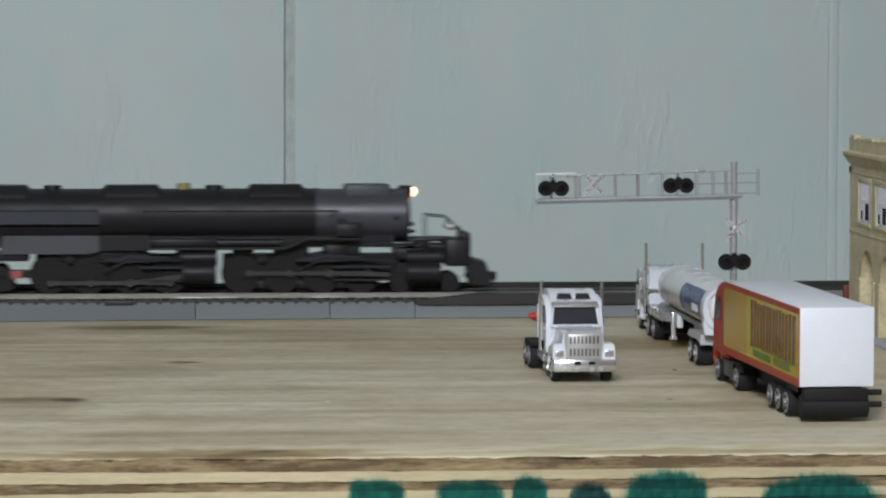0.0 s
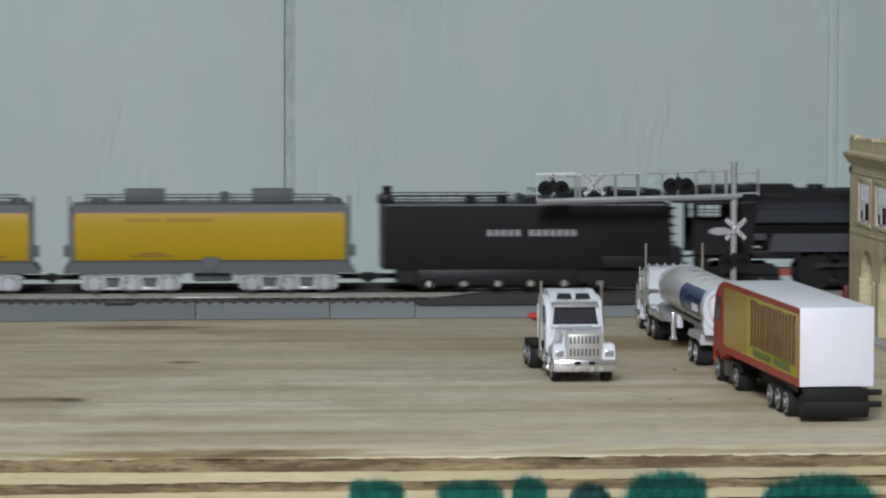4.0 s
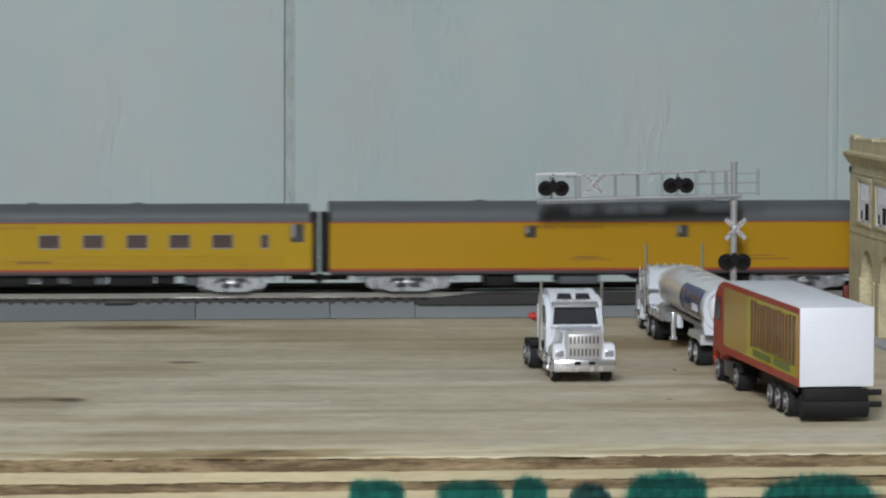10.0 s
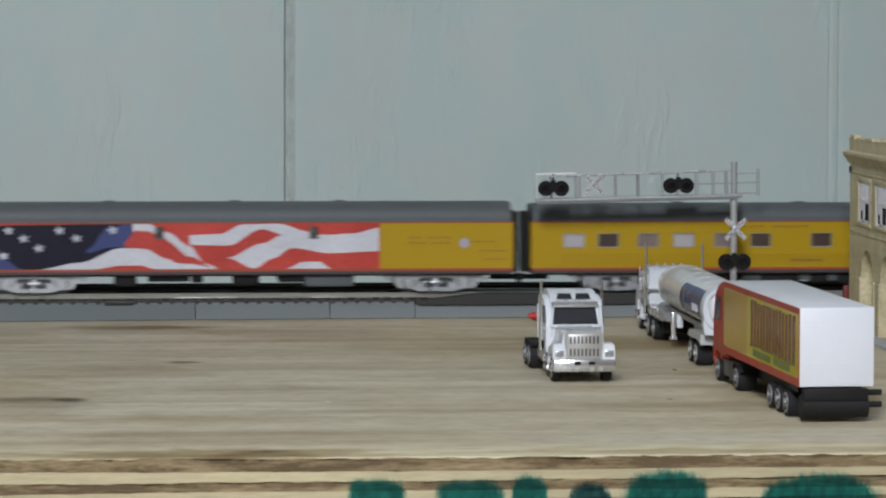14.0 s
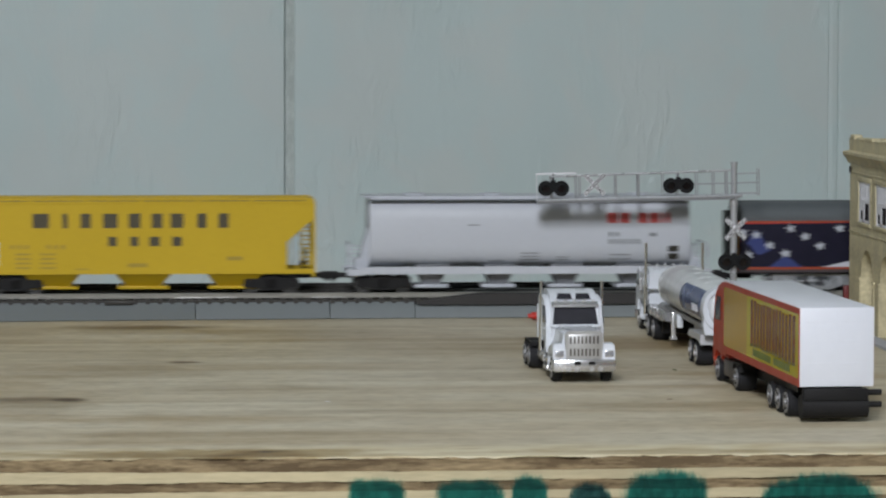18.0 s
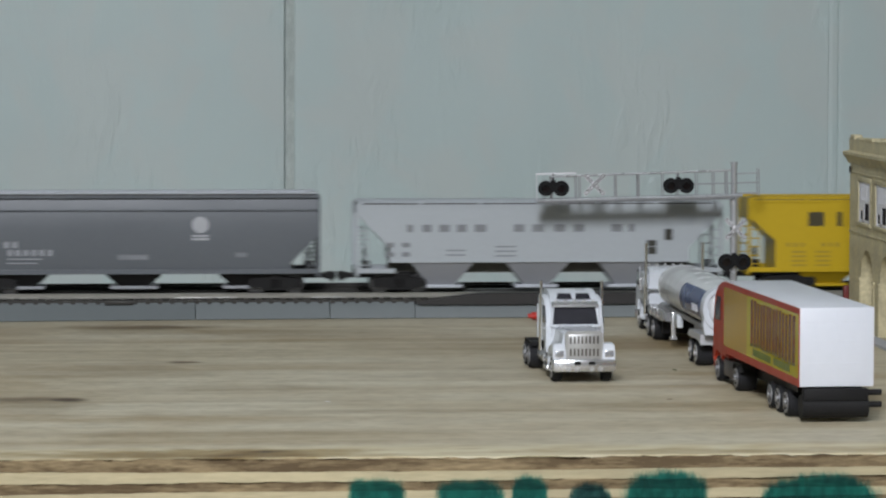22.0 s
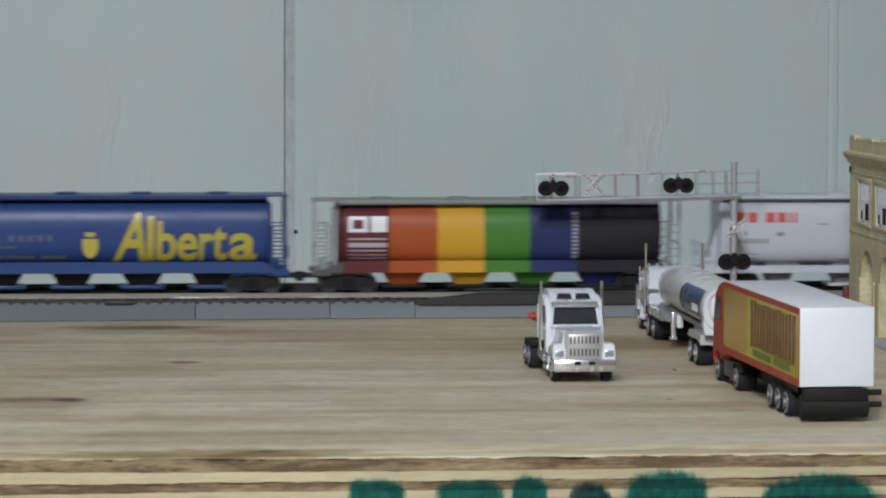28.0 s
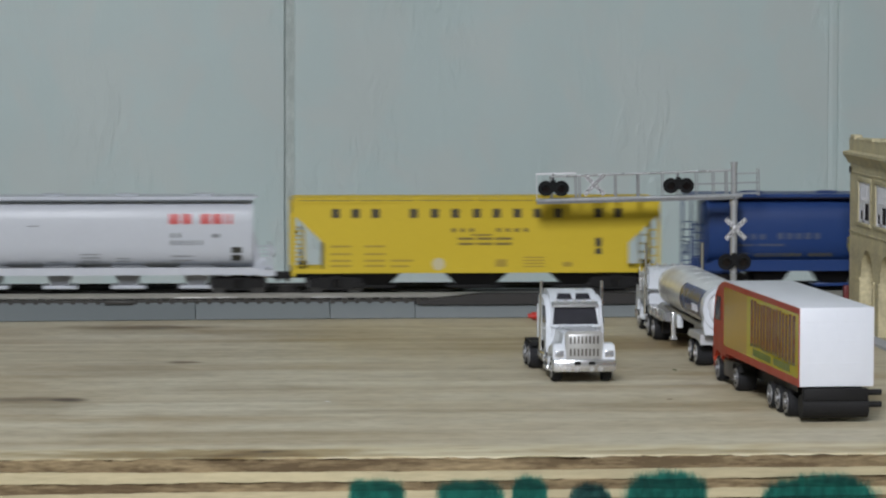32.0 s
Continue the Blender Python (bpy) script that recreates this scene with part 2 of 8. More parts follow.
window_white = P("white_window_frame_paint", (0.78, 0.78, 0.82), 0.5, vary=0.05)
paving = P("pale_grey_card", (0.42, 0.43, 0.45), 0.8, vary=0.05)
signal_silver = P("silver_signal_paint", (0.54, 0.55, 0.565), 0.3, 0.55, vary=0.12)
signal_steel = P("dull_silver_railing", (0.4, 0.415, 0.43), 0.38, 0.35, vary=0.2, scale=600)
signal_black = P("black_signal_plastic", (0.014, 0.014, 0.0145), 0.75, vary=0.2, spec=0.15)
lens_red = P("dark_red_lens", (0.007, 0.003, 0.003), 0.15, vary=0.1)
red_plastic = P("red_plastic", (0.5, 0.03, 0.02), 0.4, vary=0.05)
ply_light = P("pale_ply_edge", (0.49, 0.415, 0.25), 0.75, vary=0.2, scale=320, coarse=26, stretch=(0.3, 1, 2.4), bump=0.0005)
ply_dark = mottled("rough_dark_ply_edge", (0.36, 0.27, 0.145), (0.12, 0.08, 0.038), 75, (0.35, 1, 2.2), 0.0012)
def glow(name, colour, strength):
    m = bpy.data.materials.new(name)
    m.use_nodes = True
    b = m.node_tree.nodes["Principled BSDF"]
    b.inputs["Base Color"].default_value = (*colour, 1)
    b.inputs["Emission Color"].default_value = (*colour, 1)
    b.inputs["Emission Strength"].default_value = strength
    return m


headlamp_glow = glow("lit_headlamp", (1.0, 0.62, 0.36), 4.0)


def plywood_face():
    """Sanded pine face veneer: long grain bands along x, stains and knots of their own shape, and one broad darker
    patch.
    """
    m = bpy.data.materials.new("pine_ply_face")
    m.use_nodes = True
    t = m.node_tree
    b = t.nodes["Principled BSDF"]
    b.inputs["Roughness"].default_value = 0.55
    co = t.nodes.new("ShaderNodeTexCoord")

    def noise_at(stretch, scale, detail, distortion=0.0, shift=0.0):
        mp = t.nodes.new("ShaderNodeMapping")
        mp.inputs["Scale"].default_value = stretch
        mp.inputs["Location"].default_value = (shift, shift, 0)
        n = t.nodes.new("ShaderNodeTexNoise")
        n.inputs["Scale"].default_value, n.inputs["Detail"].default_value, n.inputs["Distortion"].default_value = scale, detail, distortion
        t.links.new(co.outputs["Object"], mp.inputs["Vector"])
        t.links.new(mp.outputs["Vector"], n.inputs["Vector"])
        return n.outputs["Fac"]

    def ramp(fac, stops):
        r = t.nodes.new("ShaderNodeValToRGB")
        e = r.color_ramp.elements
        while len(e) < len(stops):
            e.new(0.5)
        for el, (p, c) in zip(e, stops):
            el.position, el.color = p, (*c, 1)
        t.links.new(fac, r.inputs["Fac"])
        return r.outputs["Color"]

    def mixed(kind, fac, a, c):
        n = t.nodes.new("ShaderNodeMix")
        n.data_type, n.blend_type = "RGBA", kind
        n.inputs["Factor"].default_value = fac if isinstance(fac, float) else 1.0
        if not isinstance(fac, float):
            t.links.new(fac, n.inputs["Factor"])
        t.links.new(a, n.inputs["A"])
        t.links.new(c, n.inputs["B"])
        return n.outputs["Result"]

    bands = ramp(noise_at((0.4, 2.6, 1), 3.2, 6, 1.2), [(0.3, (0.475, 0.41, 0.275)), (0.43, (0.55, 0.487, 0.345)), (0.53, (0.6, 0.548, 0.412)), (0.72, (0.635, 0.597, 0.475))])
    rings = ramp(noise_at((0.5, 6.0, 1), 3.2, 4, 0.9, 3.0), [(0.36, (0.8, 0.73, 0.63)), (0.46, (0.96, 0.94, 0.91)), (0.56, (1.02, 1.02, 1.02))])
    stain = ramp(noise_at((1.3, 2.4, 1), 4.2, 6, 0.8, 7.0), [(0.5, (1, 1, 1)), (0.68, (0.76, 0.68, 0.56))])
    scuff = ramp(noise_at((4, 5, 1), 12, 6, 0.3, 5.0), [(0.35, (0.88, 0.87, 0.85)), (0.6, (1.04, 1.04, 1.05))])
    c = mixed("MULTIPLY", 0.6, bands, rings)
    c = mixed("MULTIPLY", 0.85, c, stain)
    c = mixed("MULTIPLY", 0.8, c, scuff)
    lines = ramp(noise_at((0.42, 9, 1), 3.4, 4, 0.7, 11.0), [(0.36, (0.8, 0.74, 0.64)), (0.43, (1, 1, 1))])
    c = mixed("MULTIPLY", 0.4, c, lines)
    fine = ramp(noise_at((0.45, 26, 1), 3.4, 5, 0.6, 17.0), [(0.36, (0.84, 0.8, 0.72)), (0.48, (1, 1, 1)), (0.66, (1.03, 1.03, 1.02))])
    c = mixed("MULTIPLY", 0.65, c, fine)
    fleck = ramp(noise_at((0.5, 0.9, 1), 260, 4, 0.2, 2.0), [(0.36, (0.86, 0.85, 0.82)), (0.5, (1, 1, 1)), (0.66, (1.05, 1.05, 1.06))])
    c = mixed("MULTIPLY", 0.8, c, fleck)

    def spot(base, x, y, rx, ry, colour, reach, wobble):
        """A knot, stain or broad darker patch with a soft, wandering outline."""
        mp = t.nodes.new("ShaderNodeMapping")
        mp.inputs["Location"].default_value = (-x * MM / (rx * MM), -y * MM / (ry * MM), 0)
        mp.inputs["Scale"].default_value = (1 / (rx * MM), 1 / (ry * MM), 0)
        t.links.new(co.outputs["Object"], mp.inputs["Vector"])
        ln = t.nodes.new("ShaderNodeVectorMath")
        ln.operation = "LENGTH"
        t.links.new(mp.outputs["Vector"], ln.inputs[0])
        ad = t.nodes.new("ShaderNodeMath")
        ad.operation = "MULTIPLY_ADD"
        ad.inputs[1].default_value = wobble
        t.links.new(noise_at((1, 1, 1), 55, 4, 0.5, x), ad.inputs[0])
        t.links.new(ln.outputs["Value"], ad.inputs[2])
        mr = t.nodes.new("ShaderNodeMapRange")
        mr.interpolation_type = "SMOOTHSTEP"
        mr.inputs["From Min"].default_value, mr.inputs["From Max"].default_value = 0.35 + wobble / 2, 1.05 + wobble / 2
        mr.inputs["To Min"].default_value, mr.inputs["To Max"].default_value = reach, 0.0
        t.links.new(ad.outputs[0], mr.inputs["Value"])
        dark = t.nodes.new("ShaderNodeRGB")
        dark.outputs[0].default_value = (*colour, 1)
        return mixed("MULTIPLY", mr.outputs["Result"], base, dark.outputs[0])

    brown = (0.56, 0.5, 0.41)
    dark_knot = (0.3, 0.22, 0.15)
    for x, y, rx, ry, reach in ((-206, -425, 34, 30, 0.6), (-205, -455, 26, 20, 0.4), (-175, -300, 60, 34, 0.35), (-120, -375, 70, 16, 0.4), (40, -140, 60, 22, 0.35),
                                (-165, -68, 56, 22, 0.7), (-150, -96, 60, 26, 0.4), (-75, -110, 60, 30, 0.35), (-60, -470, 90, 12, 0.35), (60, -455, 70, 12, 0.35), (-130, -545, 110, 12, 0.35), (0, -330, 80, 16, 0.3), (-165, -270, 36, 30, 0.3)):
        c = spot(c, x, y, rx, ry, brown, reach, 0.9)
    for x, y, rx, ry, reach in ((-157, -68, 42, 14, 0.62), (-208, -416, 30, 12, 0.65), (-191, -418, 10, 10, 1.0), (-141, -257, 10, 8, 1.0)):
        c = spot(c, x, y, rx, ry, dark_knot, reach, 0.9)
    # one broad, darker and browner patch of the sheet around the trucks
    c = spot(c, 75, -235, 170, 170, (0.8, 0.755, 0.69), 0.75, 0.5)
    # along the front the sheet is worn to a warmer cream, with dirt rubbed in
    sep, near = t.nodes.new("ShaderNodeSeparateXYZ"), t.nodes.new("ShaderNodeMapRange")
    t.links.new(co.outputs["Object"], sep.inputs[0])
    wob = t.nodes.new("ShaderNodeMath")
    wob.operation = "MULTIPLY_ADD"
    wob.inputs[1].default_value = 0.03
    t.links.new(noise_at((0.8, 2, 1), 22, 5, 0.4, 4.0), wob.inputs[0])
    t.links.new(sep.outputs["Y"], wob.inputs[2])
    near.interpolation_type = "SMOOTHSTEP"
    for k, v in (("From Min", -0.584), ("From Max", -0.566), ("To Min", 1.0), ("To Max", 0.0)):
        near.inputs[k].default_value = v
    t.links.new(wob.outputs[0], near.inputs["Value"])
    cream = ramp(noise_at((0.6, 1.4, 1), 70, 5, 0.5, 8.0), [(0.33, (0.5, 0.4, 0.22)), (0.5, (0.66, 0.58, 0.38)), (0.68, (0.72, 0.66, 0.48))])
    c = mixed("MIX", near.outputs["Result"], c, cream)
    for x, y, rx, ry, reach in ((-140, -607, 56, 20, 0.9), (-176, -611, 40, 14, 0.8), (-104, -607, 34, 16, 0.9), (-116, -601, 14, 6, 1.0), (-128, -616, 24, 10, 0.9), (-218, -606, 30, 12, 0.5), (30, -612, 60, 10, 0.5), (95, -610, 45, 11, 0.5)):
        c = spot(c, x, y, rx, ry, (0.56, 0.47, 0.32), reach, 1.1)
    c = spot(c, -115.5, -602, 3.4, 2.6, (0.35, 0.37, 0.42), 0.9, 0.9)
    t.links.new(c, b.inputs["Base Color"])
    bp = t.nodes.new("ShaderNodeBump")
    bp.inputs["Strength"].default_value, bp.inputs["Distance"].default_value = 0.25, 0.0003
    t.links.new(noise_at((1.2, 60, 1), 6, 5, 0.3, 3.0), bp.inputs["Height"])
    t.links.new(bp.outputs["Normal"], b.inputs["Normal"])
    return m


pine_face = plywood_face()
knot_brown = P("brown_knot_stain", (0.2, 0.14, 0.085), 0.6, vary=0.35, scale=250, stretch=(0.3, 1, 1))

# ---- the room ----
bm = new_bm()
box(bm, -4400, 4400, -4600, 760, -1020, -900)
solid("floor", bm, floor_paint, "plain grey concrete floor of the room", "floor", kind="structure")
bm = new_bm()
box(bm, -4400, 4400, -4600, 760, 1500, 1600)
solid("ceiling", bm, ceiling_paint, "plain white painted ceiling", "ceiling", kind="structure")
for nm, b6 in (("wall_west", (-4500, -4400, -4600, 760)), ("wall_east", (4400, 4500, -4600, 760)), ("wall_south", (-4400, 4400, -4700, -4600))):
    bm = new_bm()
    box(bm, *b6, -900, 1500)
    solid(nm, bm, plain_wall, "plain light painted wall closing the room", "wall", kind="structure")

# The grooved panelling behind the track: boards 307 mm apart, with a shallow groove between them.
wall = thing("wall_north", "pale green painted wall panelling with shallow vertical grooves", "wall", kind="structure")
bm = new_bm()
box(bm, -4400, 4400, 756, 900, -900, 1500)
part("backing", bm, wall_paint, wall)
GROOVE, PITCH_X = -51.5, 409.8
bm = new_bm()
prism(bm, [(11.0, 750), (8.4, 750.2), (7.4, 750.9), (7.4, 758), (PITCH_X, 758), (PITCH_X, 750.5), (PITCH_X - 0.5, 750)], -900, 1500, "z")
board_mesh = mesh_of("panel", bm, wall_paint, False)
bm = new_bm()
prism(bm, [(0.7, 751.6), (1.4, 751.0), (4.0, 750.8), (7.39, 751.0), (7.39, 757), (0.7, 757)], -900, 1500, "z")
strip_mesh = mesh_of("groove_strip", bm, mottled("dusty_groove_paint", (0.6, 0.665, 0.63), (0.47, 0.53, 0.5), 150, (1, 1, 0.5), 0.0008), False)
bm = new_bm()
prism(bm, [(-0.3, 750.9), (0.6, 750.3), (3.0, 749.9), (6.4, 750.0), (7.39, 750.7), (7.39, 757), (-0.3, 757)], -900, 1500, "z")
caulk_mesh = mesh_of("groove_strip", bm, wall_paint, False)
for i in range(-11, 11):
    x = GROOVE + i * PITCH_X
    if -4400 < x < 4000:
        share("panel", board_mesh, wall, (x, 0, 0))
        share("groove_strip", caulk_mesh if i == 1 else strip_mesh, wall, (x, 0, 0))

for nx, nz, nr in ((-43.0, 1.0, 1.6), (111.0, 47.0, 1.2), (322.0, 0.5, 1.2)):
    bm = new_bm()
    cyl(bm, nx, 749.6, nz, nr, 1.2, "y", 10)
    part("nail_head", bm, wall_paint if nr < 1.5 else tie_black, wall)
fixture = thing("ceiling_light", "long white tube light fixture under the ceiling", "ceiling light", pose(*LAMP_AT, 0, 0, 0))
bm = new_bm()
box(bm, -260, 260, -720, 720, 10, 80, 6)
part("housing", bm, window_white, fixture)

# ---- the table: one plywood sheet with its plies showing at the front edge ----
table = thing("plywood_tabletop", "bare pine plywood sheet with rough layered edge and green marker scribbles", "tabletop")
random.seed(4)


def ply(name, z0, z1, y_front, rough, material, label, wander=0.3):
    """One ply: a sheet whose front edge and layer lines wander a little."""
    m = new_bm()
    xs = sorted({-3900.0, 3900.0, *[-3900.0 + 60 * i for i in range(60)], *[-320 + 1.6 * i for i in range(400)], *[340.0 + 60 * i for i in range(59)]})
    A, B = [], []
    for x in xs:
        y = y_front + rough * (noise.noise((x * 0.05, z0, 3)) * 1.6 + noise.noise((x * 0.3, z0, 9)) + 0.6 * noise.noise((x * 0.9, z0, 5)))
        A.append(m.verts.new(Vector((x, y, z0 + layer_line(x, z0) * wander)) * MM))
        B.append(m.verts.new(Vector((x, y, z1 + layer_line(x, z1) * wander * (z1 < -0.01))) * MM))
    A += [m.verts.new(Vector(p) * MM) for p in ((3900, 120, z0), (-3900, 120, z0))]
    B += [m.verts.new(Vector(p) * MM) for p in ((3900, 120, z1), (-3900, 120, z1))]
    n = len(A)
    m.faces.new(A[::-1]), m.faces.new(B)
    for i in range(n):
        m.faces.new([A[i], A[(i + 1) % n], B[(i + 1) % n], B[i]])
    return part(name, m, material, table, label)


def layer_line(x, z):
    """How far a layer line strays from level, in millimetres."""
    return 1.3 * noise.noise((x * 0.012, z * 2.0, 1)) + 0.7 * noise.noise((x * 0.11, z * 2.0, 2)) + 0.35 * noise.noise((x * 0.5, z * 2.0, 4))


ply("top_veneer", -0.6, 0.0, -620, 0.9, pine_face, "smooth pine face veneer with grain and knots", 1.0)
ply("ply_layer", -5.1, -0.6, -619.7, 0.8, ply_dark, "rough dark ply layer", 0.6)
ply("ply_layer", -8.8, -5.1, -620.3, 0.35, ply_light, "pale ply layer", 0.5)
ply("ply_layer", -12.5, -8.8, -619.8, 0.7, ply_dark, "rough dark ply layer", 0.5)
ply("ply_layer", -15.6, -12.5, -620.2, 0.35, ply_light, "pale ply layer", 0.5)
ply("ply_layer", -18.5, -15.6, -619.4, 1.0, ply_dark, "rough dark ply layer", 0.4)
bm = new_bm()
for x in (-3850, -1950, 0, 1900, 3760):
    for y in (-560, 20):
        box(bm, x, x + 90, y, y + 40, -900, -18.5)
box(bm, -3890, 3890, -600, -562, -108, -18.5)
part("trestle", bm, leg_wood, table, "plain pine trestle under the sheet")

# ---- the track ----
RAIL_TOP = 13.1
random.seed(11)


def straight_track(name, label, y, roadbed, near, pieces=()):
    """Raised plastic roadbed, ties and two rails along x."""
    tr = thing(name, label, "track", pose(0, y * MM, 0))
    cuts = [-3890, *pieces, 3890]
    for a, b in zip(cuts, cuts[1:]):
        m = new_bm()
        ya, yb = near(a), near(b)
        va = [(a + 0.2, ya - 0.6, 0), (a + 0.2, ya - 0.8, 0.3), (a + 0.2, ya - 2.0, 0.35), (a + 0.2, -17.6, 7.9), (a + 0.2, -16.6, 8.7), (a + 0.2, 24, 8.7), (a + 0.2, 29, 0)]
        vb = [(b - 0.2, yb - 0.6, 0), (b - 0.2, yb - 0.8, 0.3), (b - 0.2, yb - 2.0, 0.35), (b - 0.2, -17.6, 7.9), (b - 0.2, -16.6, 8.7), (b - 0.2, 24, 8.7), (b - 0.2, 29, 0)]
        A, B = [m.verts.new(Vector(v) * MM) for v in va], [m.verts.new(Vector(v) * MM) for v in vb]
        m.faces.new(A), m.faces.new(B[::-1])
        for i in range(7):
            m.faces.new([A[i], B[i], B[(i + 1) % 7], A[(i + 1) % 7]])
        bmesh.ops.recalc_face_normals(m, faces=m.faces[:])
        part("roadbed_section", m, roadbed, tr)
    m = new_bm()
    box(m, -1.4, 1.4, -16, 16, 8.5, 10.5)
    box(m, -1.1, 1.1, -18.0, 17.2, 8.1, 9.7)
    tie_mesh = mesh_of("tie", m, tie_black, False)
    rest = new_bm()
    step = 6.52
    for i in range(-596, 597):
        x = i * step
        if -330 < x < 330:
            share("tie", tie_mesh, tr, (x, 0, 0))
        else:
            v = [rest.verts.new(Vector(p) * MM) for p in ((x - 1.4, -16, 10.5), (x + 1.4, -16, 10.5), (x + 1.4, 16, 10.5), (x - 1.4, 16, 10.5), (x - 1.4, -16, 8.6), (x + 1.4, -16, 8.6), (x + 1.4, 16, 8.6), (x - 1.4, 16, 8.6))]
            for q in ((0, 1, 2, 3), (4, 5, 1, 0), (6, 7, 3, 2), (5, 6, 2, 1), (7, 4, 0, 3)):
                rest.faces.new([v[j] for j in q])
    tagged(part("far_ties", rest, tie_black, tr), kind="stuff")
    prof = [(-1.4, 10.5), (1.4, 10.5), (1.4, 11.0), (0.5, 11.3), (0.5, 12.2), (0.85, 12.5), (0.85, 13.0), (0.7, 13.1), (-0.7, 13.1), (-0.85, 13.0), (-0.85, 12.5), (-0.5, 12.2), (-0.5, 11.3), (-1.4, 11.0)]
    for side in (-9.1, 9.1):
        m = new_bm()
        prism(m, [(p[0] + side, p[1]) for p in prof], -3890, 3890, "x")
        part("rail", m, rail_steel if y == 0 and side < 0 else rail_shaded, tr)
    # black sheet added to darken the roadbed top between the ties
    m = new_bm()
    box(m, -3889, 3889, -16.6, 22, 8.6, 9.8)
    part("tie_strip", m, tie_black, tr, "black sheet over the roadbed between the ties")
    return tr


main_track = straight_track("main_track", "model railway track with silver rails, black ties and grey plastic roadbed", 0, roadbed_grey, lambda x: -18.8 + 0.047 * min(0.0, max(-360, x) + 40), (-588, -360, -131.3, -60.2, -15.0, 213, 441))
m = new_bm()
box(m, -179, -164, -20.0, -16.0, 7.9, 10.2, 0.5)
part("joint_clip", m, tie_black, main_track, "black plastic rail joint clip")
joiner_nickel = P("worn_nickel_joiner", (0.5, 0.49, 0.46), 0.4, 0.5, vary=0.3, scale=400)
for jx, jl in ((-131.3, 11.0), (-115.0, 6.0), (-60.2, 9.0)):
    m = new_bm()
    box(m, jx - jl, jx + jl, -10.7, -10.2, 10.5, 11.0, 0.15)
    part("rail_joiner", m, joiner_nickel, main_track, "bright nickel rail joiner")
back_track = straight_track("back_track", "second model railway track with black plastic roadbed beside the wall", 54, roadbed_black, lambda x: -22.0)

bm = new_bm()
prism(bm, [(-15.5, 8.75), (19, 12.9), (196, 12.9), (230, 8.75)], -20.5, -10.3)
prism(bm, [(-12, 7.3), (-15.5, 8.75), (230, 8.75), (226, 7.3)], -20.3, -17.9)
prism(bm, [(-4, 10.55), (15, 12.6), (192, 12.6), (216, 10.55)], -7.6, 7.6)
prism(bm, [(-15.5, 8.75), (19, 12.9), (196, 12.9), (230, 8.75)], 10.3, 22)
solid("crossing_pad", bm, roadbed_black, "flat black rubber grade crossing pads ramped up to the rails", "crossing")
bm = new_bm()
cyl(bm, 0, 0, 2.6, 2.0, 9, "x", 14)
cyl(bm, -5, 0, 2.6, 1.2, 3, "x", 12)
solid("red_plug", bm, red_plastic, "small red plastic plug lying on the board by the roadbed", "plug", pose(0.0496, -0.0385, 0))

# ---- rolling stock: common pieces. Local x points forwards, the rail head is z = 0 ----
SPEED_ROWS = (3.0, 344.8, 687.7, 1028.9, 1368.9, 1708.6, 2048.1, 2387.3, 2727.7, 3070.1, 3413.0, 3755.6, 4098.2, 4440.9, 4784.4, 5129.8, 5476.7, 5824.0,
              6171.0, 6517.4, 6862.6, 7206.0, 7547.4, 7887.3, 8227.7, 8569.5, 8910.1, 9247.2, 9581.0, 9914.2, 10251.7, 10595.5, 10944.4)
PX = 0.3  # millimetres of track to one unit of the rows above


def travelled(t):
    """How far the train has gone at t seconds, in millimetres."""
    i = min(int(t), 31)
    return PX * (SPEED_ROWS[i] + (SPEED_ROWS[i + 1] - SPEED_ROWS[i]) * (t - i))


TRAIN = []  # (thing, place of its middle on the train in millimetres)
SPINNING = []  # (wheelset, radius, place of its car)
RODS = []


def rolling(name, label, category, place, group="cars of the train"):
    ob = thing(name, label, category, pose(0, 0, RAIL_TOP * MM), group)
    TRAIN.append((ob, place * PX))
    return ob


def wheelset_mesh(r, bright, spokes=False):
    m = new_bm()
    for s in (-1, 1):
        cyl(m, 0, s * 8.9, 0, r, 2.2, "y", 26)
        cyl(m, 0, s * 7.6, 0, r + 0.5, 0.6, "y", 26)
        cyl(m, 0, s * 10.2, 0, r * 0.36, 0.6, "y", 14)
        for a in range(4):
            box(m, math.cos(a * 1.571) * r * 0.62 - 0.4, math.cos(a * 1.571) * r * 0.62 + 0.4, s * 10.0, s * 10.25, math.sin(a * 1.571) * r * 0.62 - 0.4, math.sin(a * 1.571) * r * 0.62 + 0.4)
    cyl(m, 0, 0, 0, 1.2, 17, "y", 10)
    return mesh_of("wheelset", m, wheel_steel if bright else black_plastic)


WHEELS = {(4.8, True): None}


def wheel_at(parent, x, r, place, bright=True, z=None):
    key = (r, bright)
    if not WHEELS.get(key):
        WHEELS[key] = wheelset_mesh(r, bright)
    w = new("wheelset", WHEELS[key])
    w.parent = parent
    w.matrix_basis = pose(x * MM, 0, r * MM)
    SPINNING.append((w, r, (x, r), place * PX))
    return w


def truck_of(bm, material, car, label, x):
    """A truck: its bolster, with a side frame on either side."""
    mid = new_bm()
    box(mid, -3.2, 3.2, -10.8, 10.8, 4.6, 9.0, 0.3)
    tr = part("truck", mid, material, car, label, (x, 0, 0))
    sides("side_frame", bm, material, tr)
    return tr


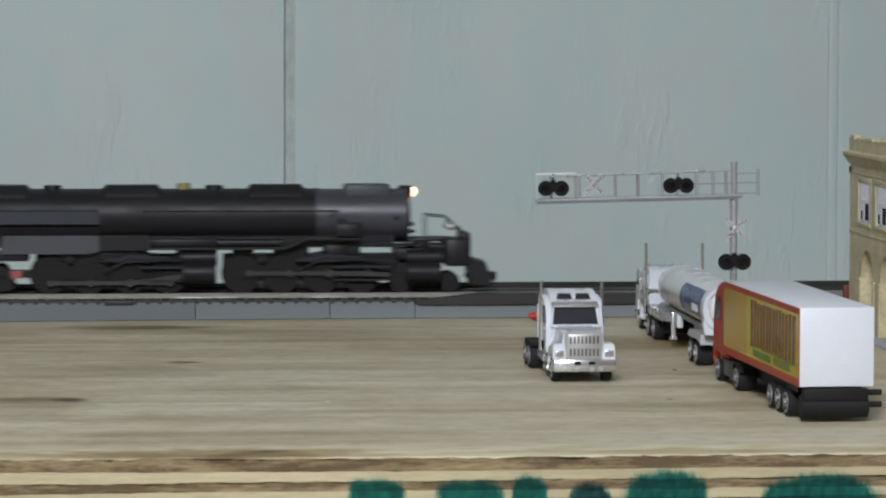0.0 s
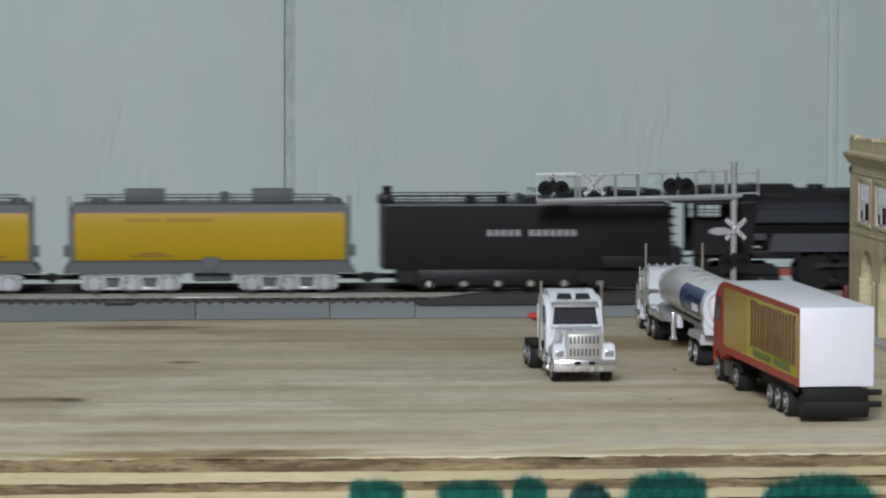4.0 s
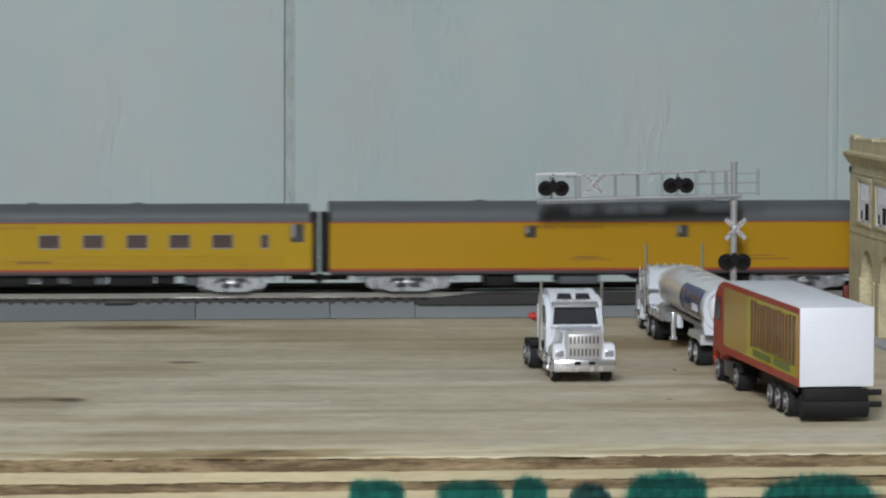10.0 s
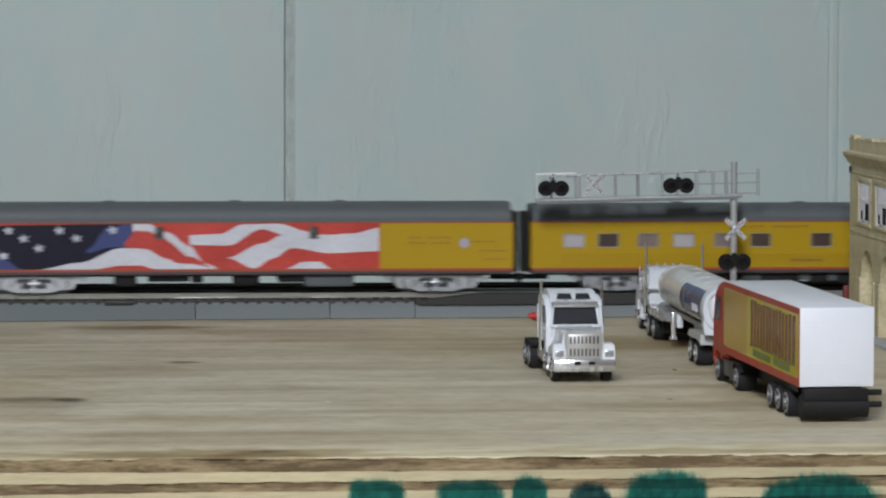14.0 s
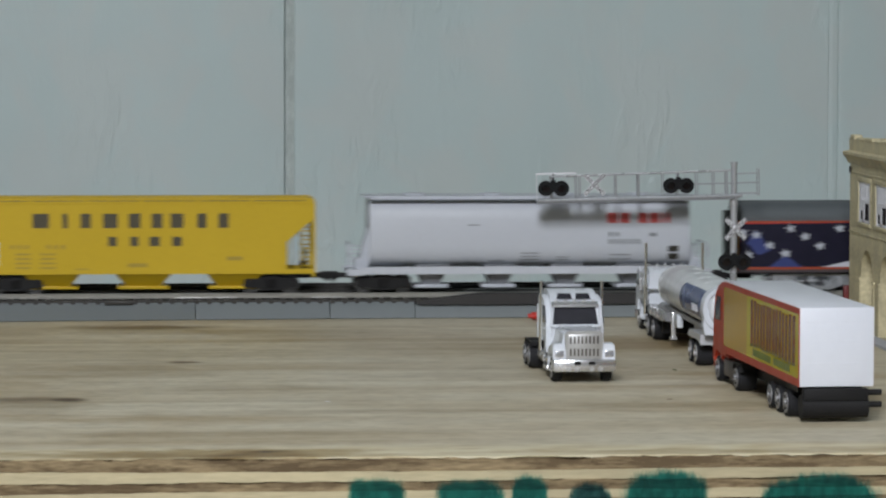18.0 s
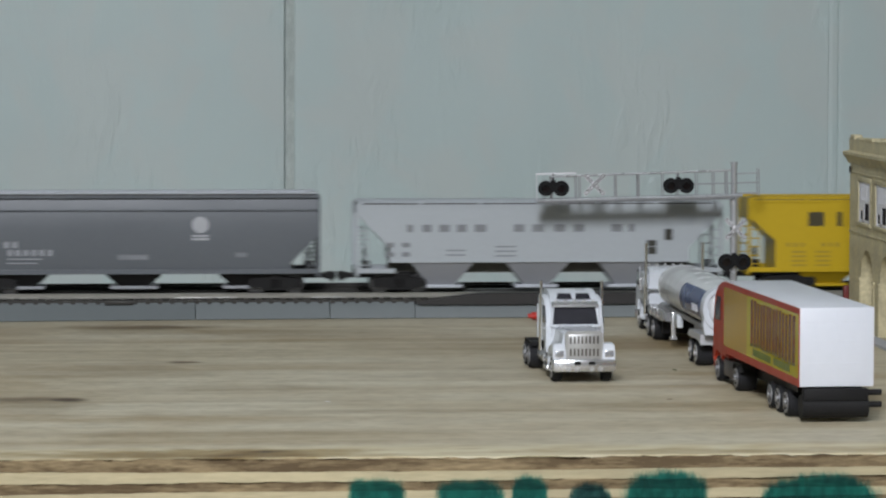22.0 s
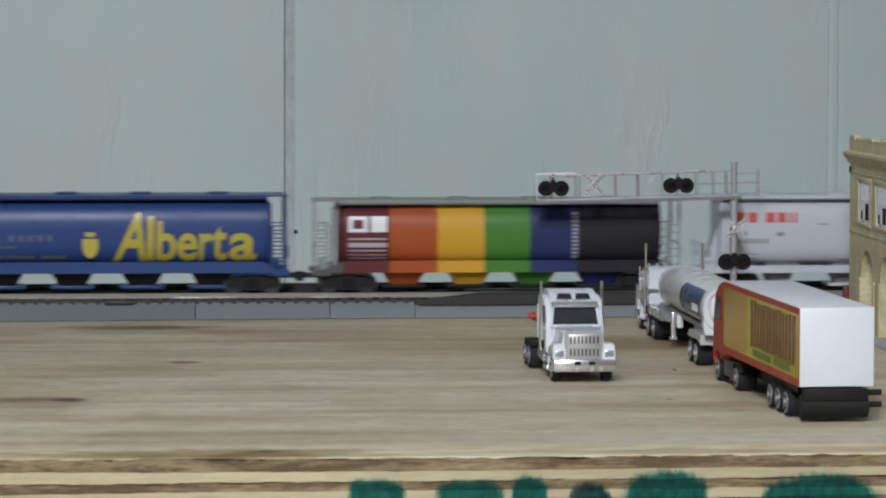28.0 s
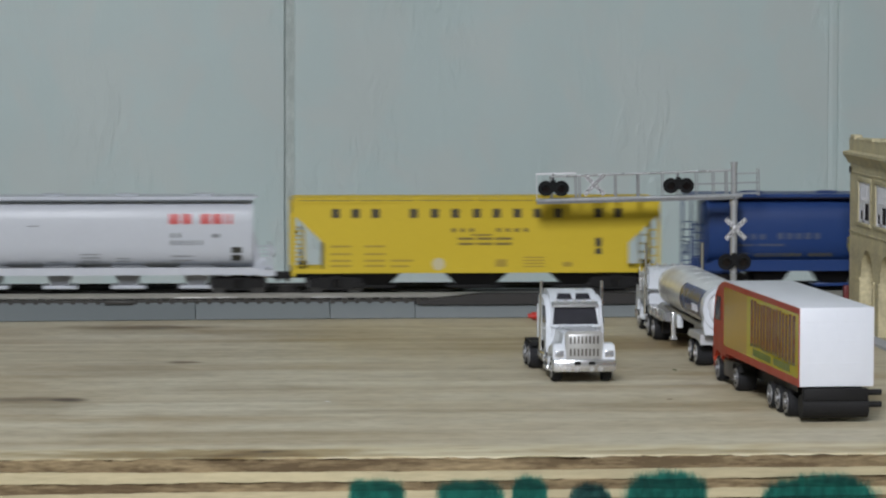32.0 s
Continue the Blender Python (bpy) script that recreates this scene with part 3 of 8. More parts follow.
def freight_truck(car, x, place, bright=True):
    """Two-axle cast side frame truck, black."""
    m = new_bm()
    for s in (-1, 1):
        y0, y1 = (s * 10.9, s * 13.4)
        prism(m, [(-14, 3.2), (-14, 7.2), (-11.5, 8.2), (-5, 8.6), (-3.5, 10.6), (3.5, 10.6), (5, 8.6), (11.5, 8.2), (14, 7.2), (14, 3.2), (8, 3.0), (4.5, 1.8), (-4.5, 1.8), (-8, 3.0)], min(y0, y1), max(y0, y1))
        for dx in (-10.2, 10.2):
            cyl(m, dx, s * 13.8, 4.9, 1.9, 1.6, "y", 12)
        for dx in (-1.8, 0, 1.8):
            cyl(m, dx, s * 13.6, 5.2, 0.85, 3.6, "z", 8)
        box(m, -3.2, 3.2, s * 13.3, s * 14.2, 7.4, 9.2)
    tr = truck_of(m, black_plastic, car, "black cast side-frame truck", x)
    for dx in (-10.2, 10.2):
        wheel_at(tr, dx, 4.8, place, bright)
    return tr


spring_grey = P("dark_grey_spring", (0.09, 0.092, 0.1), 0.5, 0.2, vary=0.2)


def coach_truck(car, x, place, half=24.0, wheel_gap=14.5):
    """Two-axle passenger truck with silver equalised side frames."""
    m = new_bm()
    g = wheel_gap
    e = half - 2
    for s in (-1, 1):
        y0, y1 = sorted((s * 11.0, s * 13.4))
        prism(m, [(-e, 8.2), (-e + 0.8, 10.2), (e - 0.8, 10.2), (e, 8.2), (e * 0.55, 7.6), (2, 8.2), (-2, 8.2), (-e * 0.55, 7.6)], y0, y1)
        for q in (-1, 1):
            prism(m, [(q * e, 8.4), (q * (e - 0.4), 4.4), (q * (e - 2.2), 2.6), (q * (e * 0.62), 2.2), (q * (e * 0.36), 3.2), (q * (e * 0.44), 5.4), (q * (e * 0.4), 8.4)], y0, y1)
            cyl(m, q * g, s * 13.9, 5.2, 2.6, 1.8, "y", 16)
            cyl(m, q * g, s * 14.8, 5.2, 1.5, 0.8, "y", 12)
            box(m, q * (e * 0.74) - 2.2, q * (e * 0.74) + 2.2, *sorted((s * 13.2, s * 14.2)), 7.6, 9.4, 0.4)
        prism(m, [(-e * 0.62, 2.4), (-e * 0.42, 0.9), (e * 0.42, 0.9), (e * 0.62, 2.4), (e * 0.5, 4.2), (e * 0.3, 2.9), (-e * 0.3, 2.9), (-e * 0.5, 4.2)], *sorted((s * 12.0, s * 14.2)))
        box(m, -e * 0.3, e * 0.3, *sorted((s * 12.0, s * 13.4)), 5.0, 6.2, 0.3)
        box(m, -1.0, 1.0, *sorted((s * 12.0, s * 13.0)), 2.6, 8.4, 0.3)
        for dx in (-e * 0.34, e * 0.34):
            cyl(m, dx, s * 12.4, 4.4, 1.5, 1.6, "y", 16)
        box(m, -half - 3, -half + 1, s * 11.5, s * 13.0, 6.6, 8.0)
        box(m, half - 1, half + 3, s * 11.5, s * 13.0, 6.6, 8.0)
    inner = new_bm()
    box(inner, -e * 0.5, e * 0.5, -10.8, 10.8, 2.6, 8.6)
    tr = truck_of(m, silver, car, "silver painted passenger truck", x)
    # silver bolster painted grey: the recess's shade is in its colour
    part("bolster", inner, car_grey, tr, "bolster behind the side frames, shade put into its grey")
    for s in (-1, 1):
        for dx in (-e * 0.2, e * 0.2):
            m = new_bm()
            for k in range(4):
                cyl(m, dx, s * 13.2, 3.4 + k * 1.15, 1.35, 0.6, "z", 12)
            cyl(m, dx, s * 13.2, 5.2, 0.9, 4.8, "z", 10)
            part("coil_spring", m, spring_grey, tr, "dark grey coil spring")
        for q in (-1, 1):
            m = new_bm()
            prism(m, [(q * g - 3.6, 7.4), (q * g - 3.0, 3.2), (q * g - 2.2, 3.0), (q * g - 2.6, 7.4)], *sorted((s * 13.3, s * 13.75)))
            prism(m, [(q * g + 3.6, 7.4), (q * g + 3.0, 3.2), (q * g + 2.2, 3.0), (q * g + 2.6, 7.4)], *sorted((s * 13.3, s * 13.75)))
            part("pedestal_guide", m, spring_grey, tr, "dark guides beside the journal box")
    for dx in (-g, g):
        wheel_at(tr, dx, 5.2, place)
    return tr


def tender_truck(car, x, place):
    """Three-axle silver tender truck with round journal covers."""
    m = new_bm()
    for s in (-1, 1):
        prism(m, [(-27.6, 8.2), (-27.0, 9.6), (-22, 11.6), (22, 11.6), (27.0, 9.6), (27.6, 8.2), (14, 8.6), (10, 9.4), (6, 8.6), (-6, 8.6), (-10, 9.4), (-14, 8.6)], *sorted((s * 11.0, s * 13.4)))
        for dx in (-19.6, 0, 19.6):
            prism(m, [(dx - 6.6, 4.0), (dx - 5.6, 8.8), (dx - 3, 10.0), (dx + 3, 10.0), (dx + 5.6, 8.8), (dx + 6.6, 4.0), (dx + 4.6, 2.2), (dx - 4.6, 2.2)], *sorted((s * 12.4, s * 14.0)))
            cyl(m, dx, s * 14.9, 5.6, 3.5, 1.8, "y", 24)
            cyl(m, dx, s * 16.2, 5.6, 2.5, 1.0, "y", 24, 3.3 if s < 0 else 1.8)
            box(m, dx - 2.0, dx + 2.0, *sorted((s * 13.8, s * 15.0)), 9.0, 10.8, 0.4)
        for dx in (-9.8, 9.8):
            cyl(m, dx, s * 12.9, 9.8, 1.5, 1.6, "y", 14)
            box(m, dx - 4.6, dx + 4.6, *sorted((s * 12.2, s * 13.2)), 2.0, 3.6, 0.3)
    inner = new_bm()
    box(inner, -25, 25, -11.6, 11.6, 2.4, 8.8)
    for s in (-1, 1):
        for dx in (-19.6, 0, 19.6):
            cyl(inner, dx, s * 14.1, 5.6, 4.3, 0.4, "y", 24)
    tr = truck_of(m, silver, car, "silver three-axle truck with round journal covers", x)
    # grey plates and rings carry the shade of the gaps round the covers
    part("bolster", inner, car_grey, tr, "frame behind the journal covers, gap shade put into its grey")
    for dx in (-19.6, 0, 19.6):
        wheel_at(tr, dx, 4.8, place)
    return tr


def coupler(car, x, z=8.6, length=9.0, label="black knuckle coupler"):
    s = 1 if x > 0 else -1
    m = new_bm()
    box(m, x - s * 10, x + s * length * 0.6, -1.6, 1.6, z - 1.3, z + 1.3, 0.4)
    box(m, x + s * length * 0.45, x + s * length, -3.0, 2.4, z - 2.0, z + 2.0, 0.9)
    cyl(m, x + s * length * 0.8, -2.2, z - 0.4, 1.0, 5.2, "z", 10)
    return part("coupler", m, black_plastic, car, label)


def bars(name, car, material, y, items, thick=0.16, label=""):
    """Plain bars standing for lettering. Items: x0, x1, z0, z1; y is the face they lie on."""
    for x0, x1, z0, z1 in items:
        m = new_bm()
        box(m, x0, x1, y - thick, y + 0.05, z0, z1)
        part(name, m, material, car, label)


def letterish(n, x0, pitch, w, z0, z1, gaps=(), stroke=0.9):
    """Letter-sized plain bars, one for each letter."""
    inset = w * 0.14
    return [(x0 + i * pitch + inset, x0 + i * pitch + w - inset, z0, z1) for i in range(n) if i not in gaps]


def pierced(bm, x0, x1, z0, z1, holes, lo, hi, axis="y"):
    """A plate in one piece with rectangular holes (x0, x1, z0, z1) through it."""
    xs = sorted({x0, x1, *[v for q in holes for v in q[:2]]})
    zs = sorted({z0, z1, *[v for q in holes for v in q[2:]]})
    nx, nz = len(xs) - 1, len(zs) - 1

    def full(i, k):
        if not (0 <= i < nx and 0 <= k < nz):
            return False
        cx, cz = (xs[i] + xs[i + 1]) / 2, (zs[k] + zs[k + 1]) / 2
        return not any(q[0] < cx < q[1] and q[2] < cz < q[3] for q in holes)
    made = {}

    def v(i, k, h):
        if (i, k, h) not in made:
            p = (xs[i], h, zs[k]) if axis == "y" else (h, xs[i], zs[k])
            made[i, k, h] = bm.verts.new(Vector(p) * MM)
        return made[i, k, h]
    fs = []
    for i in range(nx):
        for k in range(nz):
            if not full(i, k):
                continue
            for h in (lo, hi):
                fs.append(bm.faces.new([v(i, k, h), v(i + 1, k, h), v(i + 1, k + 1, h), v(i, k + 1, h)]))
            for di, dk, a, b in ((-1, 0, (i, k), (i, k + 1)), (1, 0, (i + 1, k), (i + 1, k + 1)), (0, -1, (i, k), (i + 1, k)), (0, 1, (i, k + 1), (i + 1, k + 1))):
                if not full(i + di, k + dk):
                    fs.append(bm.faces.new([v(*a, lo), v(*b, lo), v(*b, hi), v(*a, hi)]))
    bmesh.ops.recalc_face_normals(bm, faces=fs)
    return bm


# ---- streamlined passenger cars ----
def car_roof(L, zc, zt, w):
    """Arched roof outline across the car, as (y, z)."""
    out = [(-w, zc)]
    for i in range(0, 19):
        a = math.pi * (1 - i / 18)
        out.append((w * 1.0 * math.copysign(abs(math.cos(a)) ** 0.62, math.cos(a)), zc + 0.8 + (zt - zc - 0.8) * math.sin(a) ** 0.75))
    out.append((w, zc))
    return out


def passenger_car(label, place, L, windows, doors, fluted, trucks, truck_half, paint=None, top=48.2):
    """Arched-roof steel car. windows and doors: (x, width, z0, z1); returns the thing."""
    car = rolling("passenger_car", label, "passenger car", place)
    paint = paint or armour
    h = L / 2
    zb, zy0, zy1, zt = 11.2, 13.3, 37.4, top
    ends = 1.8
    m = new_bm()
    prism(m, car_roof(L, 37.9, zt, 17.3), -h + 1.0, h - 1.0, "x")
    roof = part("roof", m, car_grey, car, "dark grey arched roof")
    m = new_bm()
    for s in (-1, 1):
        box(m, -h + 2, h - 2, s * 16.9, s * 17.35, 39.4, 39.9)
    for x in (-h * 0.45, 0.0, h * 0.38):
        box(m, x - 3, x + 3, -4, 4, zt - 0.6, zt + 0.6, 0.3)
    part("roof_seam", m, car_grey, roof)
    # side walls with real openings: piers between windows
    opens = sorted([(x, w, a, b) for x, w, a, b in windows + doors])
    m = new_bm()
    for s in (-1, 1):
        y0, y1 = sorted((s * 16.1, s * 17.5))
        pierced(m, -h, h, zy0, zy1, [(x - w / 2, x + w / 2, a, b) for x, w, a, b in opens], y0, y1)
    sides("side_wall", m, paint, car, "armour yellow side")
    m = new_bm()
    for s in (-1, 1):
        for q in (-1, 1):
            m = new_bm()
            box(m, s * (h - 1.2), s * h, *sorted((q * 4.5, q * 16.1)), zy0, zy1)
            part("end_wall", m, paint, car)
    if fluted:
        for i in range(6):
            m = new_bm()
            for s in (-1, 1):
                cyl(m, 0, s * 17.45, 14.6 + i * 1.15, 0.32, fluted, "x", 8)
            sides("flute", m, paint, car)
    for nm, z0, z1, mt in (("stripe", 12.0, 13.3, red_line), ("stripe", 37.4, 38.1, red_line), ("sill", 10.4, 12.0, sill_dark)):
        m = new_bm()
        for s in (-1, 1):
            box(m, -h, h, *sorted((s * 16.0, s * 17.56)), z0, z1)
        sides(nm, m, mt, car, "thin red stripe" if mt is red_line else "")
    m = new_bm()
    box(m, -h + 1, h - 1, -16, 16, 9.4, 11.4)
    part("underframe", m, black_plastic, car)
    for i, (x, w, a, b) in enumerate(windows):
        for s in (-1, 1):
            frame_bm, pane = new_bm(), new_bm()
            y0, y1 = sorted((s * 16.9, s * 17.7))
            for q in ((x - w / 2, x + w / 2, a, a + 0.6), (x - w / 2, x + w / 2, b - 0.45, b), (x - w / 2, x - w / 2 + 0.45, a + 0.6, b - 0.45), (x + w / 2 - 0.45, x + w / 2, a + 0.6, b - 0.45)):
                box(frame_bm, q[0], q[1], y0, y1, q[2], q[3])
            box(pane, x - w / 2, x + w / 2, *sorted((s * 16.2, s * 16.6)), a, b)
            pale_one = i in LIT_PANES.get(place, ())
            wn = part("window", pane, (window_pale if i in (0, 3) else window_dim) if pale_one else window_tint, car, "window with a pale blind" if pale_one else "tinted window pane")
            part("window_frame", frame_bm, frame_dull, wn, "dull pale window frame")
    for x, w, a, b in doors:
        for s in (-1, 1):
            m = new_bm()
            box(m, x - w / 2, x + w / 2, *sorted((s * 15.6, s * 16.0)), a, b)
            dw = part("door_window", m, door_glass, car, "small recessed door window")
            m = new_bm()
            box(m, x - w / 2 + w * 0.12, x - w / 2 + w * 0.3, *sorted((s * 16.02, s * 16.6)), a + 2.6, b)
            part("window_post", m, silver, dw)
    for s in (-1, 1):
        m = new_bm()
        box(m, s * h, s * (h + 3.6), -8.5, 8.5, 11, 42, 1.2)
        for k in range(3):
            box(m, s * (h + 0.6 + k * 1.2), s * (h + 1.2 + k * 1.2), -9.2, 9.2, 10.5, 42.6)
        part("diaphragm", m, black_plastic, car, "black pleated end diaphragm")
        coupler(car, s * (h - 1), 7.6, 7.5)
    for x in trucks:
        coach_truck(car, x, place, truck_half, truck_half * 0.6)
    return car


def underbody(car, boxes):
    """Boxes and tanks slung under the floor: (x, width, depth below, dark)."""
    for x, w, z, mt in boxes:
        m = new_bm()
        box(m, x - w / 2, x + w / 2, -14, -3, z, 10.4, 0.5)
        box(m, x - w / 2, x + w / 2, 3, 14, z, 10.4, 0.5)
        sides("equipment_box", m, mt, car)


frame_dull = P("dull_window_frame_paint", (0.3, 0.27, 0.19), 0.45, vary=0.1)
window_dim = P("half_lit_window_blind", (0.22, 0.175, 0.165), 0.3, vary=0.25, scale=60)
window_tint = P("brown_window_tint", (0.075, 0.053, 0.048), 0.12, vary=0.2, scale=60)
window_pale = P("pale_window_blind", (0.42, 0.4, 0.42), 0.4, vary=0.12, scale=90)
door_glass = P("grey_door_glass", (0.06, 0.062, 0.06), 0.15, vary=0.2, scale=90)
LIT_PANES = {-4136.0: (0, 2, 3, 4)}
WZ = (24.0, 31.8)

baggage = passenger_car("armour yellow baggage car with dark grey roof and silver trucks", -3118.6, 297.2, [], [(-41.4, 6.0, 29.4, 36.0), (40.2, 6.0, 29.4, 36.0)], 0, (-106.5, 106.5), 24.5)
underbody(baggage, [(-57.0, 16, 3.5, black_plastic), (-15.0, 22, 4.5, car_grey), (16, 5, 7, black_plastic), (44, 9, 6.4, black_plastic), (66, 24, 4.0, black_plastic)])
bars("lettering", baggage, mark_ochre, -17.5, [*letterish(11, -42, 3.7, 2.2, 34.6, 35.8, (4,), 0.4), (-22, 2, 17.6, 18.0), (-18, -4, 18.6, 19.4), (68, 98, 17.6, 18.2), (72, 90, 19.4, 19.9)], 0.1, "faint lettering bars")

C0 = -4136.0
coach = passenger_car("armour yellow coach with tinted windows, dark grey roof and silver trucks", C0, 294.8,
                      [(x, 11.4, *WZ) for x in (-124.5, -106, -84.5, -65.5, -43.5, -24, 9.0, 32, 55, 77.5, 100)] + [(122.3, 4.6, *WZ)], [(139.6, 7.2, 27.4, 37.0)], 262, (-101, 105), 20.5, coach_yellow, 47.0)
underbody(coach, [(-62, 17, 4.0, car_grey), (-41, 13, 4.8, black_plastic), (-28, 10, 5.6, car_grey), (-12, 20, 4.4, black_plastic), (1, 6, 6.0, car_grey), (9, 9, 4.8, black_plastic), (16, 5, 5.6, car_grey), (26, 14, 4.4, black_plastic), (36, 6, 5.0, car_grey), (52, 24, 4.6, black_plastic), (70, 10, 5.4, black_plastic), (84, 8, 4.5, car_grey)])
bars("lettering", coach, mark_ochre, -17.5, [*letterish(12, -38, 3.4, 2.0, 34.6, 35.8, (5,), 0.4), (-8, 10, 16.4, 17.6), (108, 114, 15.4, 15.8)], 0.22, "faint lettering bars")

F0 = -5151.6
flag_car = passenger_car("passenger car painted with a waving striped flag, yellow at one end", F0, 295.4, [], [(-40.0, 4.4, 30.0, 36.0), (41.5, 4.8, 30.0, 36.0)], 0, (-106, 107), 24.5, coach_yellow)
underbody(flag_car, [(-58, 12, 4.0, black_plastic), (-35, 22, 6.5, black_plastic), (-20, 6, 6.0, black_plastic), (6, 14, 4.6, black_plastic), (30, 14, 6.0, black_plastic), (50, 26, 3.6, car_grey)])


def wave_band(name, car, material, x0, x1, low, high, y=-17.5, proud=0.12, label="", n=40, face=None):
    """A painted band between two curves of x, clipped to the side's height, lying proud of the side."""
    m = new_bm()
    rows = []
    for i in range(n + 1):
        x = x0 + (x1 - x0) * i / n
        top = 42.6 if face else 37.35
        a, b = max(13.35, min(top, low(x))), max(13.35, min(top, high(x)))
        b = max(b, a + 0.01)
        ya, yb = (face(a), face(b)) if face else (y, y)
        rows.append([m.verts.new(Vector(p) * MM) for p in ((x, ya - proud, a), (x, yb - proud, b), (x, yb + 0.05, b), (x, ya + 0.05, a))])
    for p, q in zip(rows, rows[1:]):
        for k in range(4):
            m.faces.new([p[k], q[k], q[(k + 1) % 4], p[(k + 1) % 4]])
    m.faces.new(rows[0]), m.faces.new(rows[-1][::-1])
    bmesh.ops.recalc_face_normals(m, faces=m.faces[:])
    return part(name, m, material, car, label)


def through_points(*pts):
    """A smooth curve through a few (x, z) control points."""
    def f(x):
        if x <= pts[0][0]:
            return pts[0][1]
        for (xa, za), (xb, zb) in zip(pts, pts[1:]):
            if x <= xb:
                u = (x - xa) / (xb - xa)
                u = u * u * (3 - 2 * u)
                return za + (zb - za) * u
        return pts[-1][1]
    return f


def flat(v):
    return lambda x: v


wave_band("flag_field", flag_car, flag_red, -147.7, 76.5, flat(13.3), flat(37.4), proud=0.10, label="red flag ground")
wave_band("canton", flag_car, flag_blue, -147.4, -54.0, flat(13.4), through_points((-146, 36.6), (-60, 37.3), (-54, 37.3)), proud=0.16, label="dark blue field")
wave_band("canton_fold", flag_car, flag_blue_light, -78, -54.5, through_points((-78, 22), (-66, 25), (-54, 25)), through_points((-78, 24), (-66, 36), (-54, 37.3)), proud=0.20, label="bright blue fold")
wave_band("canton_fold", flag_car, flag_blue_light, -143, -130, through_points((-143, 26), (-136, 20), (-130, 22)), through_points((-143, 26.4), (-138, 33), (-130, 23)), proud=0.20)
wave_band("canton_fold", flag_car, flag_blue_light, -131, -112, flat(13.4), through_points((-131, 13.6), (-122, 19), (-112, 13.6)), proud=0.20)
wave_band("stripe", flag_car, flag_white, -104, -27, through_points((-104, 13.4), (-30, 13.4)), through_points((-104, 13.4), (-82, 17), (-60, 24.6), (-46, 24.4), (-36, 21), (-27, 13.4)), proud=0.24, label="white stripe")
wave_band("stripe", flag_car, flag_red, -74, -42, flat(13.4), through_points((-74, 13.5), (-60, 15.4), (-50, 15.4), (-42, 13.5)), proud=0.27)
wave_band("stripe", flag_car, flag_red, -58, -27, through_points((-58, 25.0), (-48, 24.2), (-36, 19), (-27, 13.4)), through_points((-58, 28), (-52, 34), (-40, 31), (-27, 22)), proud=0.26)
wave_band("stripe", flag_car, flag_white, -54, -10, through_points((-54, 33), (-46, 33.6), (-36, 28), (-24, 20), (-10, 13.5)), through_points((-54, 37.3), (-46, 37.3), (-36, 33), (-24, 25.5), (-16, 16.5), (-10, 14.5)), proud=0.25, label="white stripe")
wave_band("stripe", flag_car, flag_white, -24, 40, through_points((-24, 26.2), (-4, 25.8), (14, 34.4), (26, 31.5), (40, 26)), through_points((-24, 31.4), (-8, 32), (4, 37), (22, 37.3), (40, 33)), proud=0.22, label="white stripe")
wave_band("stripe", flag_car, flag_white, -4, 76, through_points((-4, 19.2), (10, 13.6), (20, 19), (30, 24.4), (50, 21.6), (76, 22.6)), through_points((-4, 19.4), (14, 26.8), (26, 31.8), (50, 31.4), (62, 32), (76, 35)), proud=0.23, label="white stripe")
wave_band("stripe", flag_car, flag_white, 27, 51, flat(13.4), through_points((27, 13.5), (36, 17), (44, 17.2), (51, 13.5)), proud=0.24, label="white stripe")
wave_band("stripe", flag_car, flag_white, -42, -8, flat(13.4), through_points((-42, 13.4), (-36, 17), (-24, 16.2), (-8, 13.4)), proud=0.29)


def star(bm, x, z, r, y=-17.78, lean=0.2):
    pts = []
    for i in range(10):
        a = math.pi / 2 + i * math.pi / 5
        q = r if i % 2 == 0 else r * 0.42
        pts.append((x + q * math.cos(a + lean) * 1.15, z + q * math.sin(a + lean)))
    c0, c1 = bm.verts.new(Vector((x, y, z)) * MM), bm.verts.new(Vector((x, y + 0.25, z)) * MM)
    A = [bm.verts.new(Vector((p[0], y, p[1])) * MM) for p in pts]
    for i in range(10):
        bm.faces.new([c0, A[i], A[(i + 1) % 10]])


for wx in (-40.0, 41.5):
    m = new_bm()
    box(m, wx - 2.3, wx + 2.3, -18.0, -17.5, 30.0, 35.8, 0.2)
    dw = part("door_window", m, door_glass, flag_car, "small dark door window")
    m = new_bm()
    box(m, wx - 1.9, wx - 0.5, -18.15, -17.9, 32.5, 35.2)
    box(m, wx - 2.7, wx + 2.7, -18.2, -17.6, 29.4, 30.0)
    part("window_post", m, car_grey, dw)
for sx, sz in ((-145, 31.8), (-137.7, 30.6), (-130.4, 25.0), (-141.8, 19.9), (-121.7, 20.6), (-119, 34), (-111.1, 29.7), (-103, 24.6), (-92.4, 34), (-83.5, 29.8), (-64.4, 34)):
    m = new_bm()
    star(m, sx, sz, 2.8)
    part("star", m, star_print, flag_car, "pale star")
bars("lettering", flag_car, mark_ochre, -17.5, [*letterish(9, 92, 2.5, 1.5, 26.2, 27.4, (4,), 0.35), *letterish(9, 92, 2.5, 1.5, 29.2, 30.2, (3,), 0.35), (124, 138, 27.2, 27.6), (130, 144, 22.4, 22.8), (132, 144, 18, 18.4)], 0.1, "faint lettering bars")
m = new_bm()
cyl(m, 121.5, -17.6, 26.8, 2.7, 0.3, "y", 20)
part("emblem", m, P("dull_lilac_emblem", (0.36, 0.33, 0.4), 0.5), flag_car, "pale round emblem")

